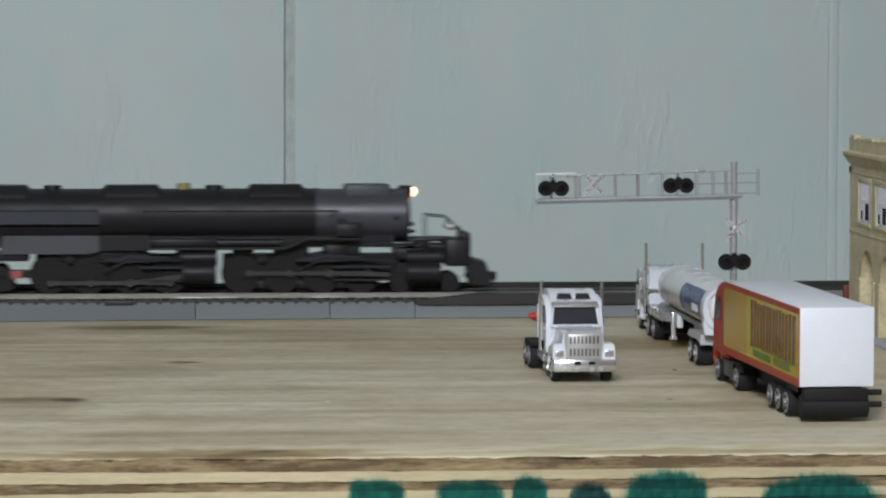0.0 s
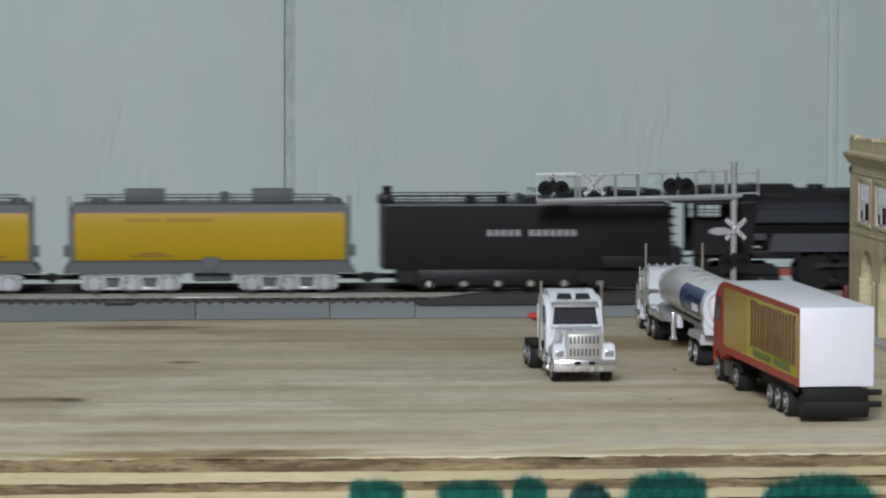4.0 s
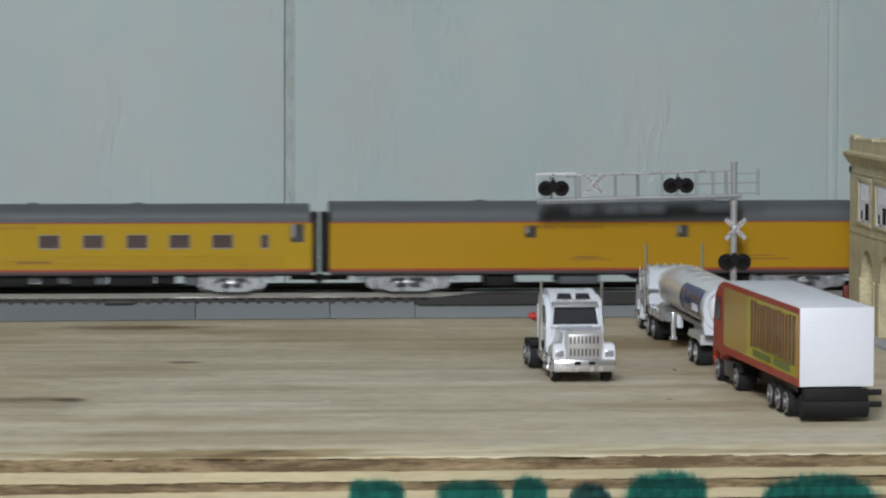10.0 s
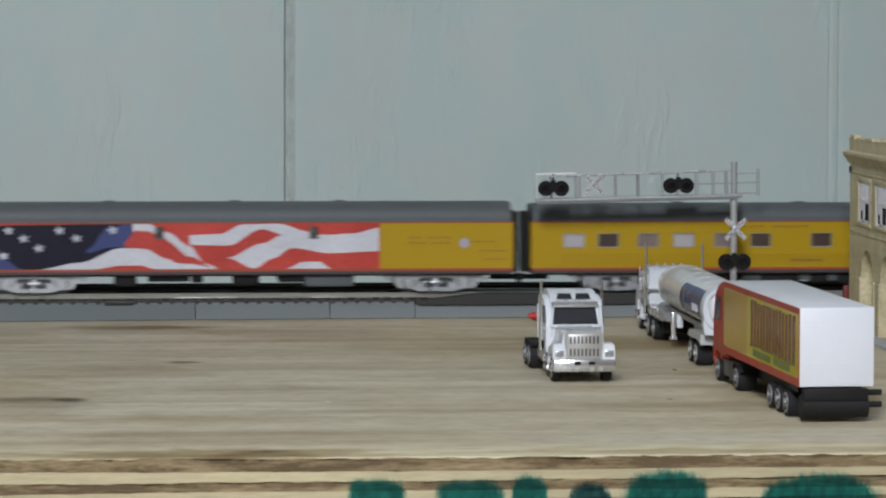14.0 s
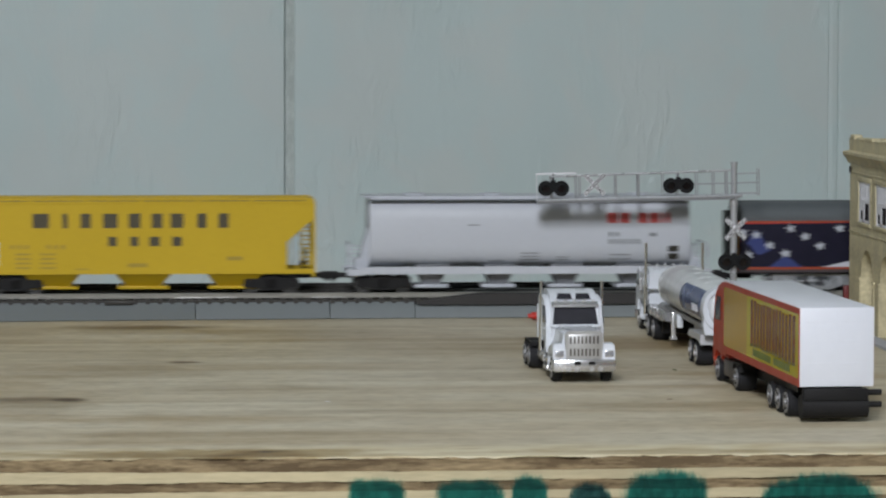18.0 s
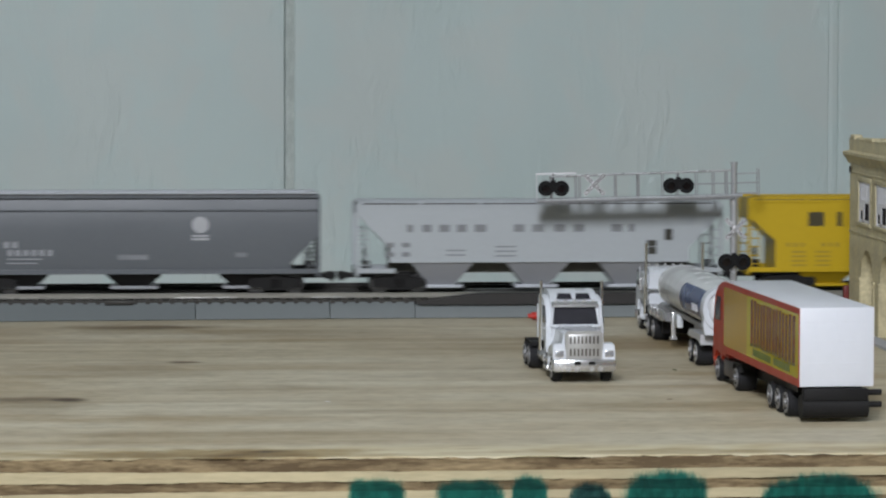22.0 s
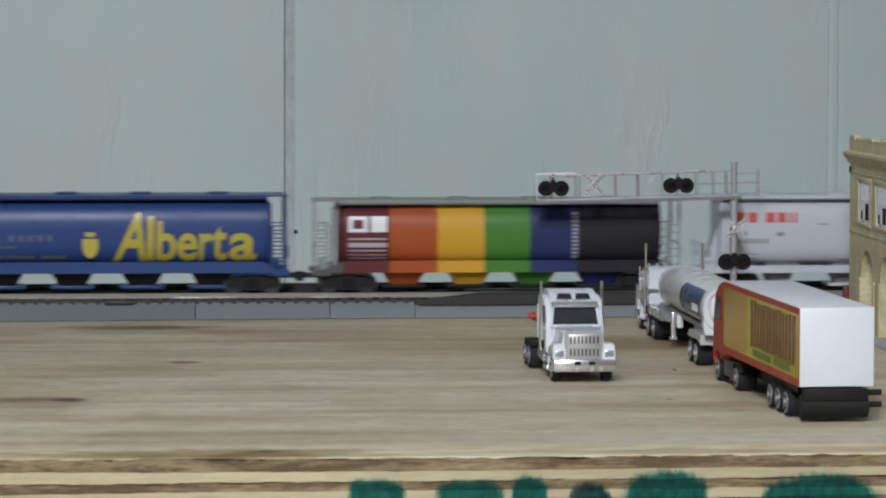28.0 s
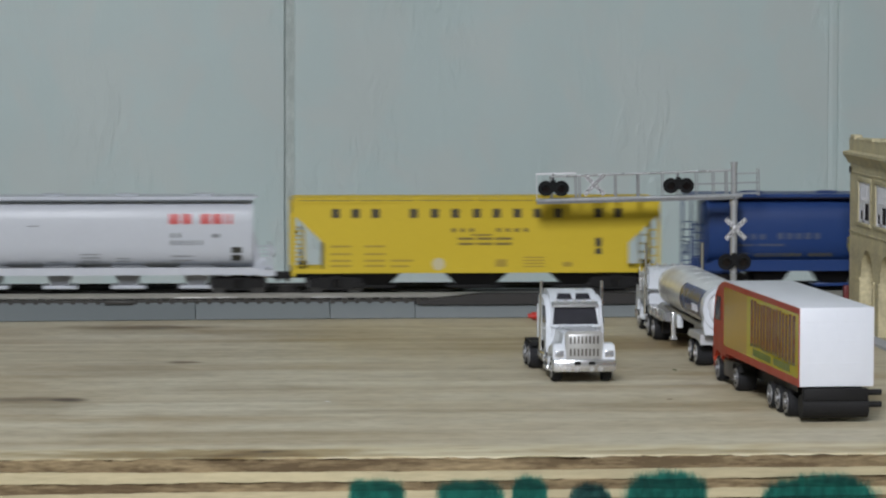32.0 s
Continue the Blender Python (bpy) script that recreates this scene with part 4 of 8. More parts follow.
# ---- freight cars ----
def end_cage(car, s, h, zt, material, inner, rungs=5, roof=False):
    """Corner posts, ladders and platform at one end of a hopper car."""
    m = new_bm()
    for y in (-16.4, 16.4):
        box(m, s * (h - 1.6), s * h, y - 0.8, y + 0.8, 9, zt - 1)
        for k in range(rungs):
            z = 15 + k * 4.6
            rod(m, (s * (h - 1), y, z), (s * (h - 6.5), y, z), 0.32, 6)
        rod(m, (s * (h - 6.5), y, 11), (s * (h - 6.5), y, 34), 0.4, 6)
    sides("end_ladder", m, material, car, "end posts with ladder rungs")
    m = new_bm()
    box(m, s * (h - 1.2), s * h, -15.5, 15.5, 9.2, 13.4)
    part("end_sill", m, material, car)
    m = new_bm()
    cyl(m, s * (h - 5), -9, 21, 3.4, 1.0, "x", 16)
    box(m, s * (h - 8), s * (h - 4), -13, -5, 13.2, 17)
    part("brake_gear", m, black_plastic, car, "brake wheel and cylinder")


def hatch_row(car, material, zt, xs, w=7.0):
    for x in xs:
        m = new_bm()
        cyl(m, x, 0, zt + 0.5, w, 1.1, "z", 18)
        part("roof_hatch", m, material, car)


def bay_hopper(label, place, L, paint, bay_paint, zt, z_side, slope, bays, bay_top, bay_low, walk_paint, ribs=0, curved=False, outlet_paint=None, bay_z=4.0):
    """Covered hopper with sloped ends and bays under the sides. slope: outer x inset, z, inner x, z."""
    car = rolling("hopper_car", label, "hopper car", place)
    h = L / 2
    oi, oz, ii, iz = slope
    m = new_bm()
    pts = [(-h + oi, zt), (h - oi, zt), (h - oi, oz), (h - ii, iz), (h - ii, z_side), (-h + ii, z_side), (-h + ii, iz), (-h + oi, oz)]
    if curved:
        sheet = new_bm()
        for s in (-1, 1):
            rows = []
            for k in range(17):
                z = z_side + (zt - 3.0 - z_side) * k / 16
                inset = oi if z >= oz else (ii if z <= iz else oi + (ii - oi) * (oz - z) / (oz - iz))
                y = s * (17.5 - 2.0 * ((z - 30) / 22) ** 2)
                rows.append([sheet.verts.new(Vector(p) * MM) for p in ((-h + inset, y, z), (h - inset, y, z), (h - inset, s * 15.4, z), (-h + inset, s * 15.4, z))])
            for a, b in zip(rows, rows[1:]):
                for j in range(4):
                    sheet.faces.new([a[j], a[(j + 1) % 4], b[(j + 1) % 4], b[j]])
            sheet.faces.new(rows[0]), sheet.faces.new(rows[-1])
        bmesh.ops.recalc_face_normals(sheet, faces=sheet.faces[:])
        sides("side_sheet", sheet, paint, car)
        prism(m, pts, -15.3, 15.3)
    else:
        prism(m, pts, -17.5, 17.5)
    body = part("body", m, paint, car)
    m = new_bm()
    for s in (-1, 1):
        for xa, xb in (((-h + 1, h - 1),) if z_side < 14 else ((-h + 1, -h + ii + 3), (h - ii - 3, h - 1))):
            box(m, xa, xb, *sorted((s * 15.6, s * 17.65)), 10.8, 13.2)
        if z_side > 14:
            box(m, -h + ii, h - ii, *sorted((s * 17.0, s * 17.7)), z_side - 0.6, z_side + 0.6)
        box(m, -h + oi, h - oi, *sorted((s * 16.6, s * 17.9)), zt - 2.2, zt - 0.9)
        if ribs:
            for k in range(ribs):
                x = -h + ii + 4 + k * (2 * h - 2 * ii - 8) / (ribs - 1)
                box(m, x - 0.3, x + 0.3, *sorted((s * 17.4, s * 17.72)), 13.2, zt - 2.2)
        if curved:
            box(m, -h + oi, h - oi, *sorted((s * 17.4, s * 17.9)), 44.2, 44.8)
    sides("side_sill", m, paint, body)
    m = new_bm()
    box(m, -h + 6, h - 6, -7, 7, zt + 0.5, zt + 1.2)
    for k in range(9):
        x = -h + 12 + k * (2 * h - 24) / 8
        box(m, x - 0.6, x + 0.6, -16.8, 16.8, zt - 0.3, zt + 0.5)
    for s in (-1, 1):
        box(m, -h + oi + 1, h - oi - 1, *sorted((s * 13.5, s * 17.2)), zt, zt + 0.7)
    part("running_board", m, walk_paint, car, "roof running board")
    m = new_bm()
    for s in (-1, 1):
        n = len(bays) * 2
        for k in range(n):
            a = -h + oi + 3 + k * (2 * h - 2 * oi - 6) / n
            box(m, a, a + (2 * h - 2 * oi - 6) / n - 1.6, *sorted((s * 17.3, s * 17.75)), zt - 1.1, zt - (0.2 if paint in (hopper_pale, hopper_dark) else 0.55))
    sides("roof_seam", m, seam_dark, body)
    hatch_row(car, walk_paint, zt, [-h * 0.66, -h * 0.22, h * 0.22, h * 0.66], 5.0)
    for x in bays:
        m = new_bm()
        taper(m, x - bay_low, x + bay_low, -9, 9, bay_z, x - bay_top, x + bay_top, -17.0, 17.0, z_side + 0.05)
        bay = part("bay", m, bay_paint, car, "tapered discharge bay")
        m = new_bm()
        box(m, x - bay_low - 4.5, x + bay_low + 4.5, -10.5, 10.5, bay_z - 1.6, bay_z, 0.3)
        part("outlet_gate", m, outlet_paint or bay_paint, bay)
    m = new_bm()
    for s in (-1, 1):
        m = new_bm()
        box(m, s * (h - 30), s * (h - 2), -3, 3, 7.5, 9.4)
        box(m, s * (h - 30), s * (h - 2), -15, 15, 9.4, 10.58)
        part("centre_sill", m, black_plastic, car)
    for s in (-1, 1):
        end_cage(car, s, h, zt, paint, h - ii)
        coupler(car, s * (h - 1), 8.8, 10)
        freight_truck(car, s * (h - 23.5), place)
    return car


CYL_TOP = {}  # roof height of each cylinder car


def cylinder_hopper(label, place, L, bands, frame_paint, walk_paint, body_half, bays, bay_top, bay_low, bay_paints, outlet_paint, zt=48.0, cage_paint=None, roof_over=0.0, square=0.7):
    """Canadian-style hopper with a rounded body. bands: (x0, x1, paint)."""
    car = rolling("hopper_car", label, "hopper car", place)
    h = L / 2

    def section(grow=0.0):
        out = []
        for i in range(36):
            a = 2 * math.pi * i / 36
            c, s = math.cos(a), math.sin(a)
            out.append(((17.4 + grow) * math.copysign(abs(c) ** square, c), (zt + 14.4) / 2 + ((zt - 14.2) / 2 + grow) * math.copysign(abs(s) ** square, s)))
        return out
    CYL_TOP[car.name] = zt, square
    first = None
    for x0, x1, paint in bands:
        m = new_bm()
        prism(m, section(), x0, x1, "x")
        b = part("body" if len(bands) == 1 else "body_band", m, paint, car)
        first = first or b
    for s in (-1, 1):
        m = new_bm()
        prism(m, section(0.35), s * body_half - 0.6, s * body_half + 0.6, "x")
        part("end_ring", m, bands[0][2] if s < 0 else bands[-1][2], first)
    if len(bands) > 1:
        for x0, x1, paint in bands:
            m = new_bm()
            for s in (-1, 1):
                box(m, x0, x1, *sorted((s * 15.0, s * 17.75)), 11.1, 17.4)
            sides("sill_band", m, paint, car)
    m = new_bm()
    for s in (-1, 1):
        top_z = 17.2 if cage_paint else 14.2
        prism(m, [(-h + 8, 11.2 if cage_paint else 10.2), (h - 8, 11.2 if cage_paint else 10.2), (h - 8, 13.4), (body_half - 2, top_z), (-body_half + 2, top_z), (-h + 8, 13.4)], *sorted((s * 15.9, s * 17.7)))
        box(m, -h, -h + 9, *sorted((s * 15.9, s * 17.6)), 9.6, 12.8)
        box(m, h - 9, h, *sorted((s * 15.9, s * 17.6)), 9.6, 12.8)
    sides("side_sill", m, frame_paint, car)
    m = new_bm()
    reach = h - 3 + roof_over if cage_paint else body_half + 3
    box(m, -reach, reach, -15.0 - roof_over, 15.0 + roof_over, zt + 0.2, zt + 1.0)
    for s in (-1, 1):
        box(m, -body_half, body_half, *sorted((s * 9, s * 16.9)), zt - 1.1, zt + 0.2)
    part("running_board", m, walk_paint, car, "wide roof running board")
    m = new_bm()
    for s in (-1, 1):
        box(m, -body_half - 0.5, body_half + 0.5, *sorted((s * 16.6, s * 17.5)), zt - 1.5, zt - 0.7)
    sides("roof_seam", m, car_grey if walk_paint is not hopper_blue else flag_blue, car)
    hatch_row(car, walk_paint, zt + 1.0, [-h * 0.62, -h * 0.2, h * 0.2, h * 0.62], 6.0)
    for i, x in enumerate(bays):
        m = new_bm()
        taper(m, x - bay_low, x + bay_low, -8, 8, 4.2, x - bay_top, x + bay_top, -15.8, 15.8, 15.2)
        bay = part("bay", m, bay_paints[i % len(bay_paints)], car, "tapered discharge bay")
        m = new_bm()
        box(m, x - bay_low - 4.5, x + bay_low + 4.5, -9.5, 9.5, 2.4, 4.2, 0.3)
        part("outlet_gate", m, outlet_paint or bay_paints[i % len(bay_paints)], bay)
    m = new_bm()
    for s in (-1, 1):
        m = new_bm()
        box(m, s * (h - 30), s * (h - 2), -3, 3, 7.5, 9.6)
        box(m, s * (h - 30), s * (h - 1), -15.8, 15.8, 10.0, 12.0)
        part("centre_sill", m, frame_paint, car)
    cp = cage_paint or frame_paint
    for s in (-1, 1):
        m = new_bm()
        top = zt if roof_over or cage_paint else 46
        for y in (-15.6, 15.6):
            wire = 0.45 if cage_paint is None else 0.7
            box(m, s * (h - 2.0 - wire), s * (h - 1.6), y - wire, y + wire, 12, top if cage_paint else 26)
            if cage_paint:
                box(m, s * (h - 9.5), s * (h - 8.6), y - 0.6, y + 0.6, 12, 36)
            for k in range(6 if cage_paint else 3):
                rod(m, (s * (h - 2), y, 15 + k * 4.2), (s * (h - 9), y, 15 + k * 4.2), 0.3, 6)
        sides("end_ladder", m, cp, car, "end posts with ladder rungs")
        m = new_bm()
        rod(m, (s * (h - 2), -15.6, 26), (s * (h - 2), 15.6, 26), 0.4, 6)
        if cage_paint:
            box(m, s * (body_half + 0.6), s * (body_half + 2.4), -9, 9, 12, zt - 4)
        else:
            taper(m, s * (body_half + 0.6), s * (body_half + 7.0), -8, 8, 12, s * (body_half + 0.6), s * (body_half + 1.0), -8, 8, 34)
        part("end_sheet", m, cp, car)
        m = new_bm()
        cyl(m, s * (h - 0.8), -9, 22, 3.2, 0.8, "x", 16)
        box(m, s * (h - 8), s * (h - 4.5), -8, 2, 12, 18, 0.5)
        part("brake_gear", m, cp, car, "brake wheel and cylinder")
        coupler(car, s * (h - 1), 8.8, 10)
        freight_truck(car, s * (h - 19.5), place)
    return car


def cyl_side(z, car):
    """The near face of a cylinder car at height z."""
    zt, square = CYL_TOP[car.name]
    u = min(1.0, abs((z - (zt + 14.4) / 2) / ((zt - 14.2) / 2))) ** (1 / square)
    return -17.4 * max(0.0, 1 - u * u) ** (square / 2)


def round_bars(name, car, material, items, proud=0.25, label=""):
    """Plain bars wrapped on the side of a cylinder car."""
    for x0, x1, z0, z1 in items:
        m = new_bm()
        n = max(1, int((z1 - z0) / 1.2))
        cols = []
        for k in range(n + 1):
            z = z0 + (z1 - z0) * k / n
            y = cyl_side(z, car)
            cols.append([m.verts.new(Vector(p) * MM) for p in ((x0, y - proud, z), (x1, y - proud, z), (x1, y + 0.3, z), (x0, y + 0.3, z))])
        for p, q in zip(cols, cols[1:]):
            for k in range(4):
                m.faces.new([p[k], p[(k + 1) % 4], q[(k + 1) % 4], q[k]])
        m.faces.new(cols[0][::-1]), m.faces.new(cols[-1])
        bmesh.ops.recalc_face_normals(m, faces=m.faces[:])
        part(name, m, material, car, label)


def white_cylinder(place, logo_left):
    """White cylindrical hopper with a red name at one end."""
    car = cylinder_hopper("white cylindrical grain hopper car with red lettering", place, 195.0, [(-85.0, 85.0, hopper_white)], hopper_white, hopper_white, 85.0,
                          (-52, -16, 20, 56), 8.8, 4.6, (bay_grey,), hopper_white, 50.6, square=0.56)
    c = -59.0 if logo_left else 60.0
    round_bars("lettering", car, mark_red, [(c + x0 * 1.08, c + x1 * 1.08, 37.2, 42.6) for x0, x1 in ((-17.3, -12.2), (-10.8, -6.2), (-1.8, 2.8), (4.0, 8.4), (9.7, 11.1), (12.4, 13.8))], 0.25, "red name drawn as plain bars")
    a = -77 if logo_left else 42
    round_bars("lettering", car, mark_grey, [*letterish(2, a, 3.4, 2.6, 30.0, 32.4, (), 0.7), *letterish(6, a, 3.0, 2.3, 26.0, 28.6, (), 0.7), (a + 22, a + 26, 30, 32),
         *[(a + 1, a + 12, z, z + 0.45) for z in (17.6, 20)], *[(-5, 5, z, z + 0.45) for z in (17.4, 19.2, 21)], (14, 21, 17.2, 17.7), (14, 21, 18.8, 19.2), (-22, -14, 16.8, 17.3), (-33, -27, 36.0, 36.6)], 0.2, "faint grey lettering bars")
    b = 30 if logo_left else 77
    round_bars("data_panel", car, mark_black, [(b - 2.7, b + 2.7, 21.8, 25.0), (b - 2.7, b + 2.7, 17.6, 20.8)], 0.2, "black data panel")
    return car


white_cylinder(-6015.9, False)
white_cylinder(-8799.5, True)
white_cylinder(-11566.0, False)

mil = bay_hopper("bright yellow three-bay covered hopper with black lettering", -6699.5, 181.4, hopper_yellow, hopper_yellow, 50.2, 11.0, (0.6, 40.0, 15.0, 27.5), (-48, 0, 48), 15.0, 9.0, hopper_yellow)
bars("lettering", mil, mark_soft, -17.5, [(x0 + 0.7, x1 - 0.7, 35.2, 42.8) for x0, x1 in ((-58.6, -48.8), (-43.0, -39.0), (-33.5, -26.9), (-21.8, -12.8), (-8.3, -0.8), (3.8, 10.7), (13.7, 21.8), (27.8, 33.8), (38.9, 45.5))], 0.14, "black name drawn as plain bars")
bars("lettering", mil, mark_soft, -17.5, [(x0 + 0.6, x1 - 0.6, 25.6, 30.6) for x0, x1 in ((-19.0, -13.4), (-7.4, -2.0), (2.6, 9.2), (14.6, 20.6))], 0.14, "black name drawn as plain bars")
bars("lettering", mil, mark_tan, -17.5, [*letterish(8, -70, 3.8, 2.6, 24.2, 26.4, (3, 4), 0.7), *[(x0, x0 + 8, z, z + 0.9) for x0 in (-67, -54) for z in (13.8, 16.2, 18.6, 21)], (-36, -28, 13, 13.8), (-8, 2, 14.5, 16.5), (44, 52, 18, 20)], 0.14, "small faint lettering bars")

pale = bay_hopper("pale grey three-bay covered hopper with dark lettering", -7374.7, 196.3, hopper_pale, bay_grey, 48.2, 17.0, (0.8, 42.0, 18.0, 24.0), (-52, -1, 48.5), 17.5, 7.0, hopper_pale, 0, False, hopper_white)
m = new_bm()
box(m, -80, 82, -5, 5, 10.2, 17.2)
part("hopper_slope", m, P("olive_grey_underframe", (0.1, 0.096, 0.08), 0.6, vary=0.15), pale, "olive grey slope sheets behind the bays")
bars("lettering", pale, mark_grey, -17.5, [(x0 + 0.5, x1 - 0.5, 32.6, 36.6) for x0, x1 in ((-71.5, -67.3), (-63.4, -57.4), (-54.4, -47.8), (-44.8, -38.8), (-35.5, -28.3), (-14.5, -7.9), (-4.6, 2.6), (7.1, 14.0), (17.6, 24.2), (37.7, 44.6), (47.0, 51.2))], 0.14, "grey name drawn as plain bars")
bars("lettering", pale, mark_grey, -17.5, [*letterish(2, -83, 8.5, 6, 24.5, 27, (), 0.9), *letterish(2, -83, 8.5, 6, 19.5, 22, (), 0.9), *[(-50, -40, z, z + 0.7) for z in (20, 22.5)], *[(-24, -13, z, z + 0.7) for z in (19.5, 22, 24.4)]], 0.14, "faint lettering bars")
bars("data_panel", pale, mark_black, -17.5, [(67, 71, 28, 34), (57.5, 62.5, 20.5, 24.5), (57.5, 62.5, 24.8, 28)], 0.14, "dark data panel")

slate = bay_hopper("slate grey covered hopper with curved sides and a white emblem", -8094.2, 197.6, hopper_dark, black_plastic, 53.2, 12.0, (1.0, 31.0, 15.0, 17.0), (-59, 0.5, 60), 16.5, 8.0, hopper_white, 0, True, bay_grey)
m = new_bm()
cyl(m, 35.5, -17.55, 36.8, 4.4, 0.35, "y", 24)
box(m, 31, 40, -17.7, -17.4, 28.6, 29.8)
box(m, 31, 40, -17.7, -17.4, 30.4, 31.4)
part("emblem", m, P("dull_white_emblem", (0.4, 0.41, 0.43), 0.5, vary=0.1), slate, "white round emblem above plain bars")
bars("lettering", slate, P("dull_pale_lettering", (0.3, 0.31, 0.33), 0.5), -16.8, [*letterish(2, -68, 4.4, 3.6, 24.8, 28, (), 0.9), *letterish(6, -66, 4.2, 3.2, 20.6, 23.8, (), 1.0), (-66, -48, 18.6, 19.2), (-66, -50, 16.4, 17.0)], 0.8, "white number drawn as plain bars")
bars("lettering", slate, P("worn_slate_patch", (0.19, 0.2, 0.215), 0.5, vary=0.2), -16.8, [(-8, 8, 18.4, 21), (54, 60, 19.6, 22)], 0.62, "worn grey patch")

cn = cylinder_hopper("cylindrical hopper car with maroon, orange, yellow, green and navy bands", -9482.0, 198.4,
                     [(-83, -58, P("maroon_band", (0.11, 0.022, 0.025), 0.42, spec=0.25, vary=0.06)), (-58, -32.5, P("orange_band", (0.35, 0.078, 0.02), 0.42, spec=0.25, vary=0.06)), (-32.5, -7.5, P("yellow_band", (0.57, 0.31, 0.03), 0.42, spec=0.25, vary=0.05)),
                      (-7.5, 17, P("green_band", (0.06, 0.19, 0.03), 0.42, spec=0.25, vary=0.06)), (17, 42, P("navy_band", (0.022, 0.032, 0.11), 0.42, spec=0.25, vary=0.06)), (42, 87, P("black_band", (0.018, 0.016, 0.022), 0.42, spec=0.25, vary=0.1))],
                     P("dark_sage_frame", (0.06, 0.065, 0.06), 0.5, vary=0.1), P("sage_grey_roof", (0.22, 0.24, 0.22), 0.5, vary=0.08), 85, (-50, -15, 20, 55), 13.5, 7.0, (bpy.data.materials["orange_band"], bpy.data.materials["yellow_band"], bpy.data.materials["green_band"], bpy.data.materials["navy_band"]), black_plastic, 48.6,
                     P("sage_grey_cage", (0.3, 0.33, 0.31), 0.5, vary=0.08), 1.5)
round_bars("lettering", cn, mark_white, [(-80, -69.6, 39.2, 41.0), (-80, -69.6, 32.6, 34.4), (-80, -77.6, 34.4, 39.2), (-72, -69.6, 34.4, 39.2), (-68.0, -59.4, 32.6, 41.0)], 0.25, "white emblem drawn as a plain frame and block")
round_bars("lettering", cn, P("dull_white_stripes", (0.42, 0.38, 0.4), 0.5), [(-80, -59.5, z, z + t) for z, t in ((28.6, 0.8), (24.6, 2.4), (22.4, 0.7), (16.6, 0.7), (18.4, 0.5), (20.2, 0.5))], 0.25, "pale stripes below the emblem")
round_bars("lettering", cn, P("dull_white_upright", (0.3, 0.3, 0.34), 0.5), [(39.4, 42.6, 18.5 + k * 2.1, 18.5 + k * 2.1 + 1.4) for k in range(12)], 0.25, "pale upright lettering bars")


alb = cylinder_hopper("royal blue cylindrical grain hopper with large yellow lettering", -10179.7, 196.4, [(-87.5, 85.5, hopper_blue)], hopper_blue, hopper_blue, 86.5, (-53, -16.5, 20.5, 57), 13.5, 7.0, (black_plastic,), hopper_blue, 51.4, hopper_blue, 2.0)


def built_in_text(body):
    """Lettering in the built-in font as a mesh, its left foot at the origin, one unit to a millimetre."""
    c = bpy.data.curves.new("text", "FONT")
    c.body, c.size, c.extrude, c.offset = body, 1.0, 0.02, 0.022
    ob = bpy.data.objects.new("text", c)
    scene.collection.objects.link(ob)
    bpy.context.view_layer.update()
    me = bpy.data.meshes.new_from_object(ob.evaluated_get(bpy.context.evaluated_depsgraph_get()))
    bpy.data.objects.remove(ob)
    bpy.data.curves.remove(c)
    return me


def put_text(body, car, material, x0, x1, z0, height, shear, label):
    me = built_in_text(body)
    g = bmesh.new()
    g.from_mesh(me)
    bmesh.ops.remove_doubles(g, verts=g.verts[:], dist=1e-5)
    bmesh.ops.triangulate(g, faces=g.faces[:])
    top = max(v.co.y for v in g.verts)
    for k in range(-6, 24):
        bmesh.ops.bisect_plane(g, geom=g.verts[:] + g.edges[:] + g.faces[:], plane_co=(0, k * top / 22, 0), plane_no=(0, 1, 0))
    g.to_mesh(me)
    g.free()
    xs = [v.co.x for v in me.vertices]
    zs = [v.co.y for v in me.vertices]
    wx, wz = max(xs) - min(xs), max(zs) - min(zs)
    lo_x, lo_z = min(xs), min(zs)
    for v in me.vertices:
        zz = z0 + (v.co.y - lo_z) / wz * height
        v.co = Vector((x0 + (v.co.x - lo_x) / wx * (x1 - x0) + shear * (v.co.y - lo_z) / wz, cyl_side(zz, car) - 0.25 - (v.co.z + 0.02) * 6, zz)) * MM
    me.materials.append(material)
    ob = new("lettering", me)
    ob.parent = car
    return tagged(ob, label)


put_text("A", alb, mark_yellow, 5.0, 22.5, 17.4, 26.0, 5.0, "large yellow letter A")
for ch, x0, x1, hh in (("l", 22.6, 26.4, 24.0), ("b", 27.6, 38.2, 21.5), ("e", 38.6, 49.2, 15.0), ("r", 50.2, 56.8, 15.0), ("t", 57.0, 64.6, 19.0), ("a", 66.0, 80.4, 15.0)):
    put_text(ch, alb, mark_yellow, x0, x1, 17.4, hh, 0.6, "large yellow letter")
m = new_bm()
prism(m, [(-11, 29.5), (-2.6, 29.5), (-2.6, 24), (-4.3, 20.6), (-6.8, 19.0), (-9.3, 20.6), (-11, 24)], -17.65, -16.0)
box(m, -9.4, -4.4, -17.65, -16.8, 30.6, 33)
part("emblem", m, mark_yellow, alb, "yellow shield")
round_bars("lettering", alb, P("dull_blue_grey_lettering", (0.07, 0.09, 0.15), 0.5), [*letterish(4, -74, 4.8, 3.6, 28.2, 31, (), 1.0), *letterish(5, -50, 5.0, 4.0, 28.2, 31.6, (), 1.0), (-74, -62, 24.6, 25.6), (-60, -46, 24.6, 25.8), (-74, -64, 20, 21), (-62, -44, 19.6, 20.4)], 0.2, "faint grey lettering bars")
